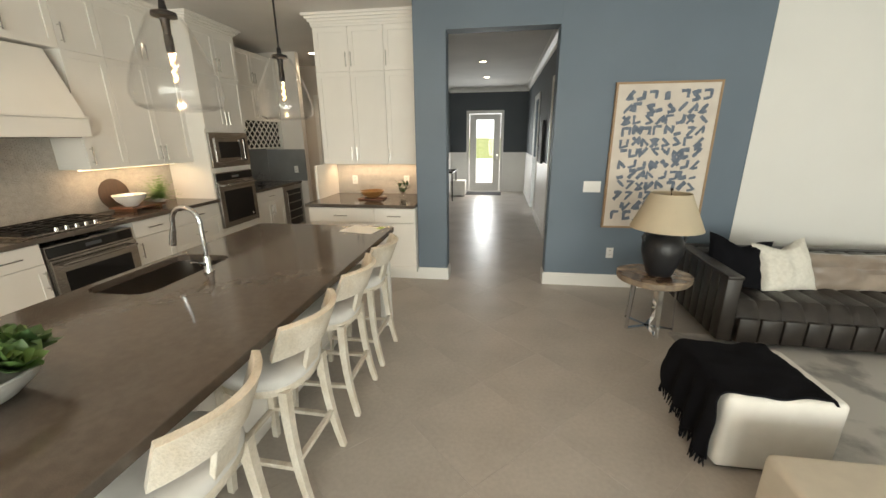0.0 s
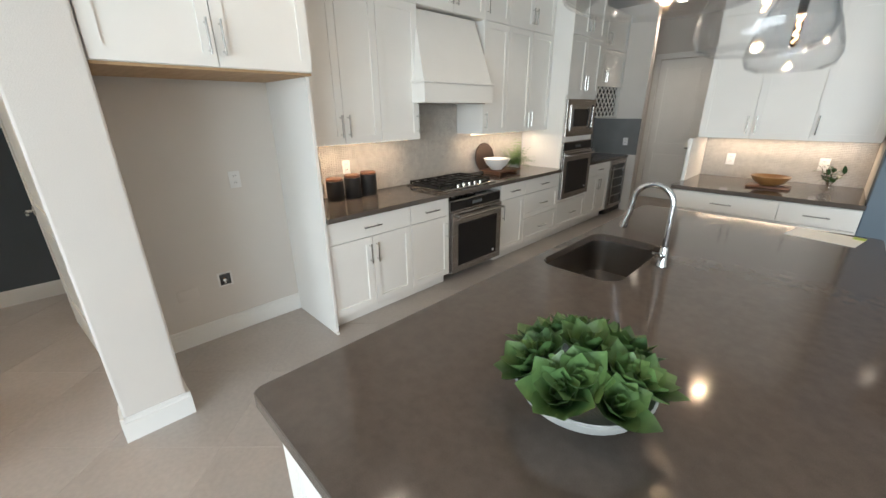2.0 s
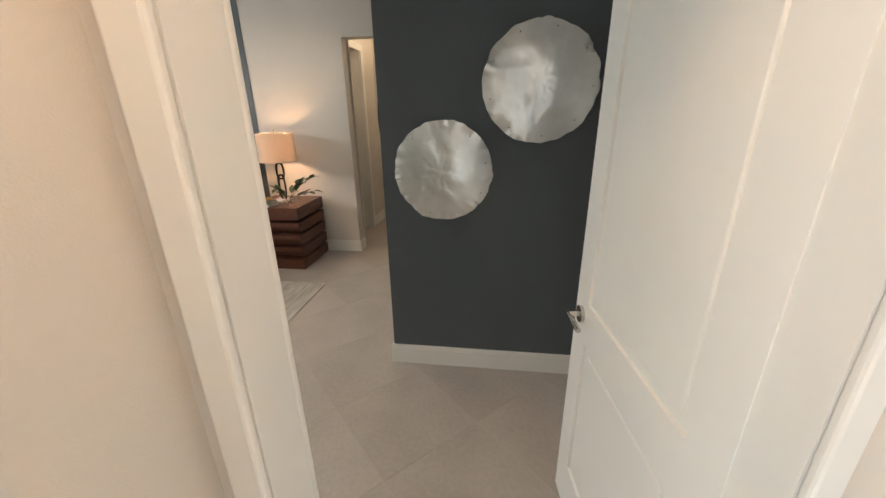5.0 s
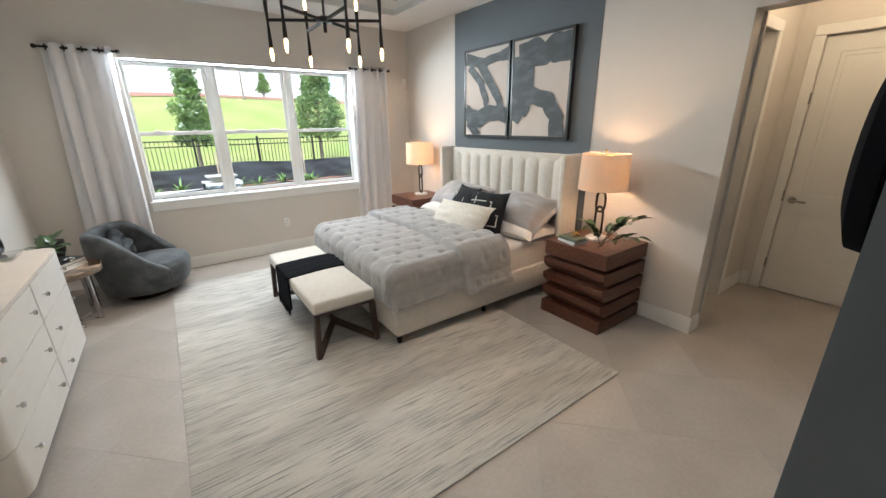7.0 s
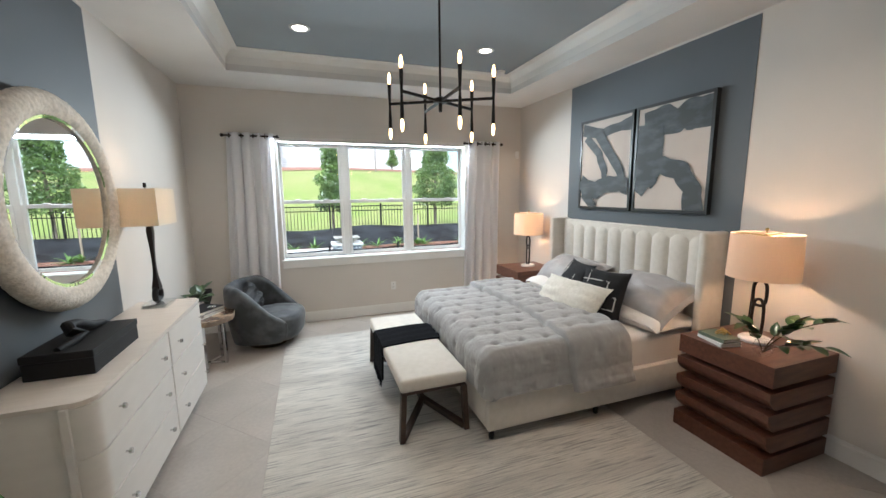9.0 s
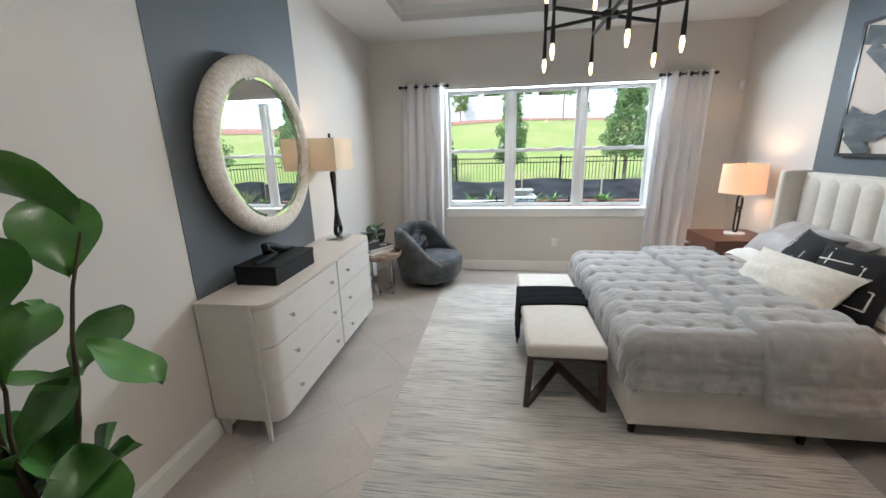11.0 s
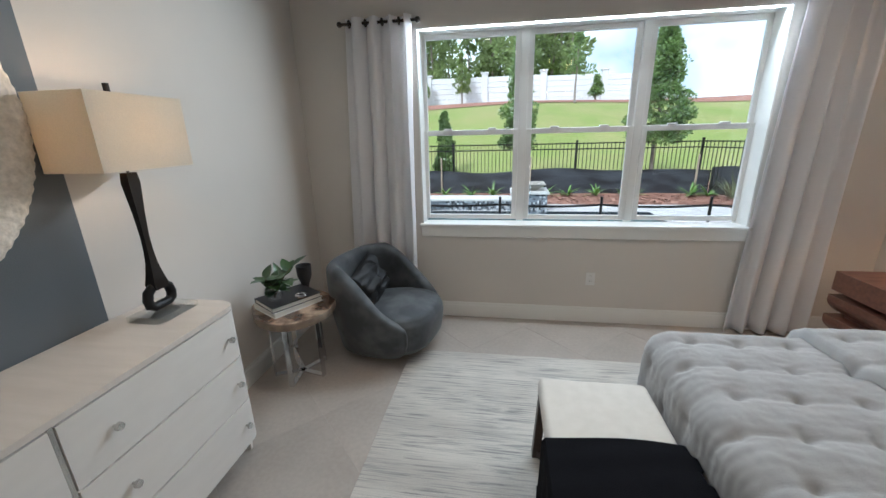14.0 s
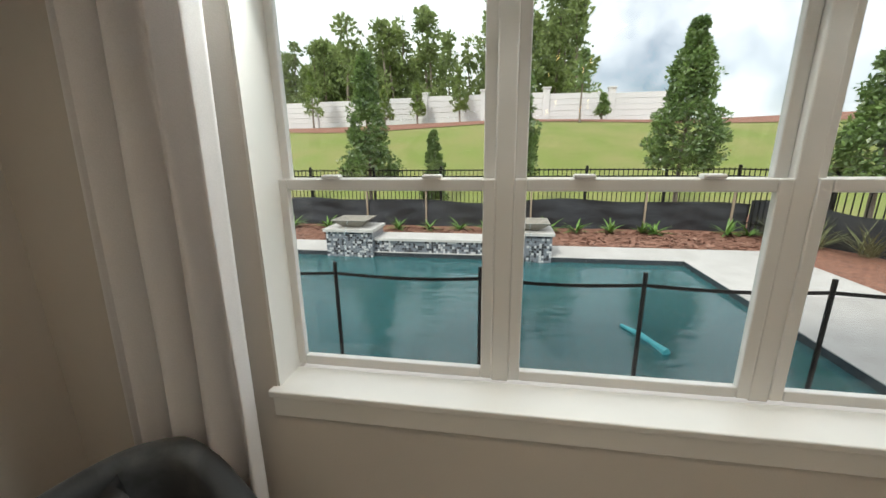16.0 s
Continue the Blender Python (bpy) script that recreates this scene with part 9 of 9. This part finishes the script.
for i, (x, y, h, r, lf) in enumerate(((-1.9, -30.6, 3.2, 0.7, TL2), (0.95, -30.6, 2.6, 0.6, TL2), (-10.75, -30.4, 1.5, 0.45, TL), (4.6, -30.8, 2.8, 0.7, TL2), (8.2, -30.2, 3.6, 0.8, TL2), (3.0, -29.9, 2.2, 0.6, TL2))):
    cone_tree("young staked tree on the mulch bank", pose(x, y, hill(x, y)), h, r, 30 + i, clumps=60, leaves=30, size=0.14, leaf=lf, start=0.25)
cone_tree("thin sparse young tree on the lawn", pose(-9.0, -27.8, hill(-9, -27.8)), 4.0, 0.95, 51, clumps=55, leaves=26, size=0.10, leaf=TL, start=0.42)
# woods of pines beyond the wall
rg = random.Random(99)
vs, fs = [], []
tg = Geo()
for i in range(74):
    x, y = rg.uniform(-11.5, 34), rg.uniform(-62, -40)
    if x < -6:
        y = rg.uniform(-50, -40)
    h = rg.uniform(8.0, 12.5) * (1.15 if -12 < x < 6 else 0.92)
    base = 3.6
    tg.tube([(x + 0.2 * math.sin(k + i), y, base + h * k / 5) for k in range(6)], 0.12, 6, radii=[0.16, 0.15, 0.13, 0.10, 0.07, 0.03])
    for j in range(26):
        f = rg.uniform(0.22, 1.0)
        R = (1 - f) ** 0.7 * rg.uniform(0.4, 2.4) + 0.15
        a = rg.uniform(0, 6.283)
        leaf_cloud(vs, fs, Vector((x + R * math.cos(a), y + R * math.sin(a), base + h * f)), rg.uniform(0.45, 0.95), 46, 0.40, rg, 0.6)
me = bpy.data.meshes.new("pine_woods")
me.from_pydata([tuple(v) for v in vs], [], fs)
me.materials.append(PINEL)
tagged(new("pine_woods", me), "dense woods of tall pines beyond the wall", "woods", kind="stuff")
single("pine_trunks", tg, TRUNK, "bare trunks of the pine woods", "woods", kind="stuff")
# ferns and grasses in the bed
for i, (x, y) in enumerate(((-0.4, -13.6), (-0.9, -13.4), (-2.3, -13.55), (-3.09, -13.63), (-3.86, -13.71), (-4.5, -13.6), (-6.0, -13.6), (-6.64, -13.66), (-7.39, -13.61), (-8.1, -13.68), (-8.35, -13.6), (-9.9, -13.7), (-10.3, -13.6), (0.6, -13.6), (1.4, -13.5))):
    rg = random.Random(200 + i)
    g = Geo()
    for k in range(20):
        d = rand_dir(rg, 0.35, 1.0)
        L = rg.uniform(0.28, 0.46)
        leaf_blade(g, (0, 0, 0.02), d, L, 0.06, 0.35, seg=4)
    single("fern", g, FERNL, "small bright green fern in the mulch", "fern", m=pose(x, y, GZ - 0.02), group="ferns in the bed")
for i, (x, y) in enumerate(((-10.9, -12.6), (-11.3, -12.0), (-10.7, -13.2))):
    rg = random.Random(300 + i)
    g = Geo()
    for k in range(60):
        d = rand_dir(rg, 0.6, 1.0)
        leaf_blade(g, (rg.uniform(-0.1, 0.1), rg.uniform(-0.1, 0.1), 0.0), d, rg.uniform(0.5, 0.9), 0.02, 0.3, seg=4)
    single("grass_tuft", g, mat("pale_grass", (0.20, 0.22, 0.10), 0.8), "tuft of tall pale ornamental grass", "grass", m=pose(x, y, GZ - 0.02))
# ---- floor tiles, laid diagonally ----
S = 0.600
def tile_mesh():
    h, c = S / 2 - 0.0014, 0.0008
    vs = [(sx * h, sy * h, -0.004) for sx, sy in ((-1, -1), (1, -1), (1, 1), (-1, 1))] + [(sx * h, sy * h, -c) for sx, sy in ((-1, -1), (1, -1), (1, 1), (-1, 1))] + [(sx * (h - c), sy * (h - c), 0.0) for sx, sy in ((-1, -1), (1, -1), (1, 1), (-1, 1))]
    fs = [(8, 9, 10, 11)]
    for k in range(4):
        k2 = (k + 1) % 4
        fs += [(k, k2, 4 + k2, 4 + k), (4 + k, 4 + k2, 8 + k2, 8 + k)]
    return vs, fs


tv, tf = tile_mesh()
me = bpy.data.meshes.new("tile")
me.from_pydata(tv, [], tf)
me.materials.append(TILE)
rest_v, rest_f = [], []
turn = Matrix.Rotation(radians(45), 4, 'Z')
c0 = Vector((-5.40, -0.80, 0))        # one joint crossing
e1, e2 = Vector((1, 1, 0)).normalized(), Vector((-1, 1, 0)).normalized()
count = 0
for i in range(-26, 36):
    for j in range(-26, 36):
        p = c0 + e1 * (i + 0.5) * S + e2 * (j + 0.5) * S
        if not (-9.9 < p.x < 7.9 and -5.6 < p.y < 13.4):
            continue
        if p.x < -3.6 and p.y > 1.6 or p.x < -7.9 and p.y > 0.3:
            continue
        if p.x < -7.9 and p.y < -3.8 or -2.6 < p.x and p.y < -4.4:
            continue
        near = (-7.6 < p.x < -2.6 and -5.5 < p.y < 1.2) or (-2.6 <= p.x < 1.8 and 0.6 < p.y < 5.6)
        if near and count < 300:
            o = new("tile", me)
            o.parent = FLOOR
            o.matrix_local = Matrix.Translation(p) @ turn
            count += 1
        else:
            k = len(rest_v)
            rest_v += [tuple(Matrix.Translation(p) @ turn @ Vector(v)) for v in tv]
            rest_f += [tuple(a + k for a in f) for f in tf]
me2 = bpy.data.meshes.new("floor_tiles")
me2.from_pydata(rest_v, [], rest_f)
me2.materials.append(TILE)
o = new("floor_tiles", me2)
o.parent = FLOOR
tagged(o, "matt greige floor tiles", kind="stuff")
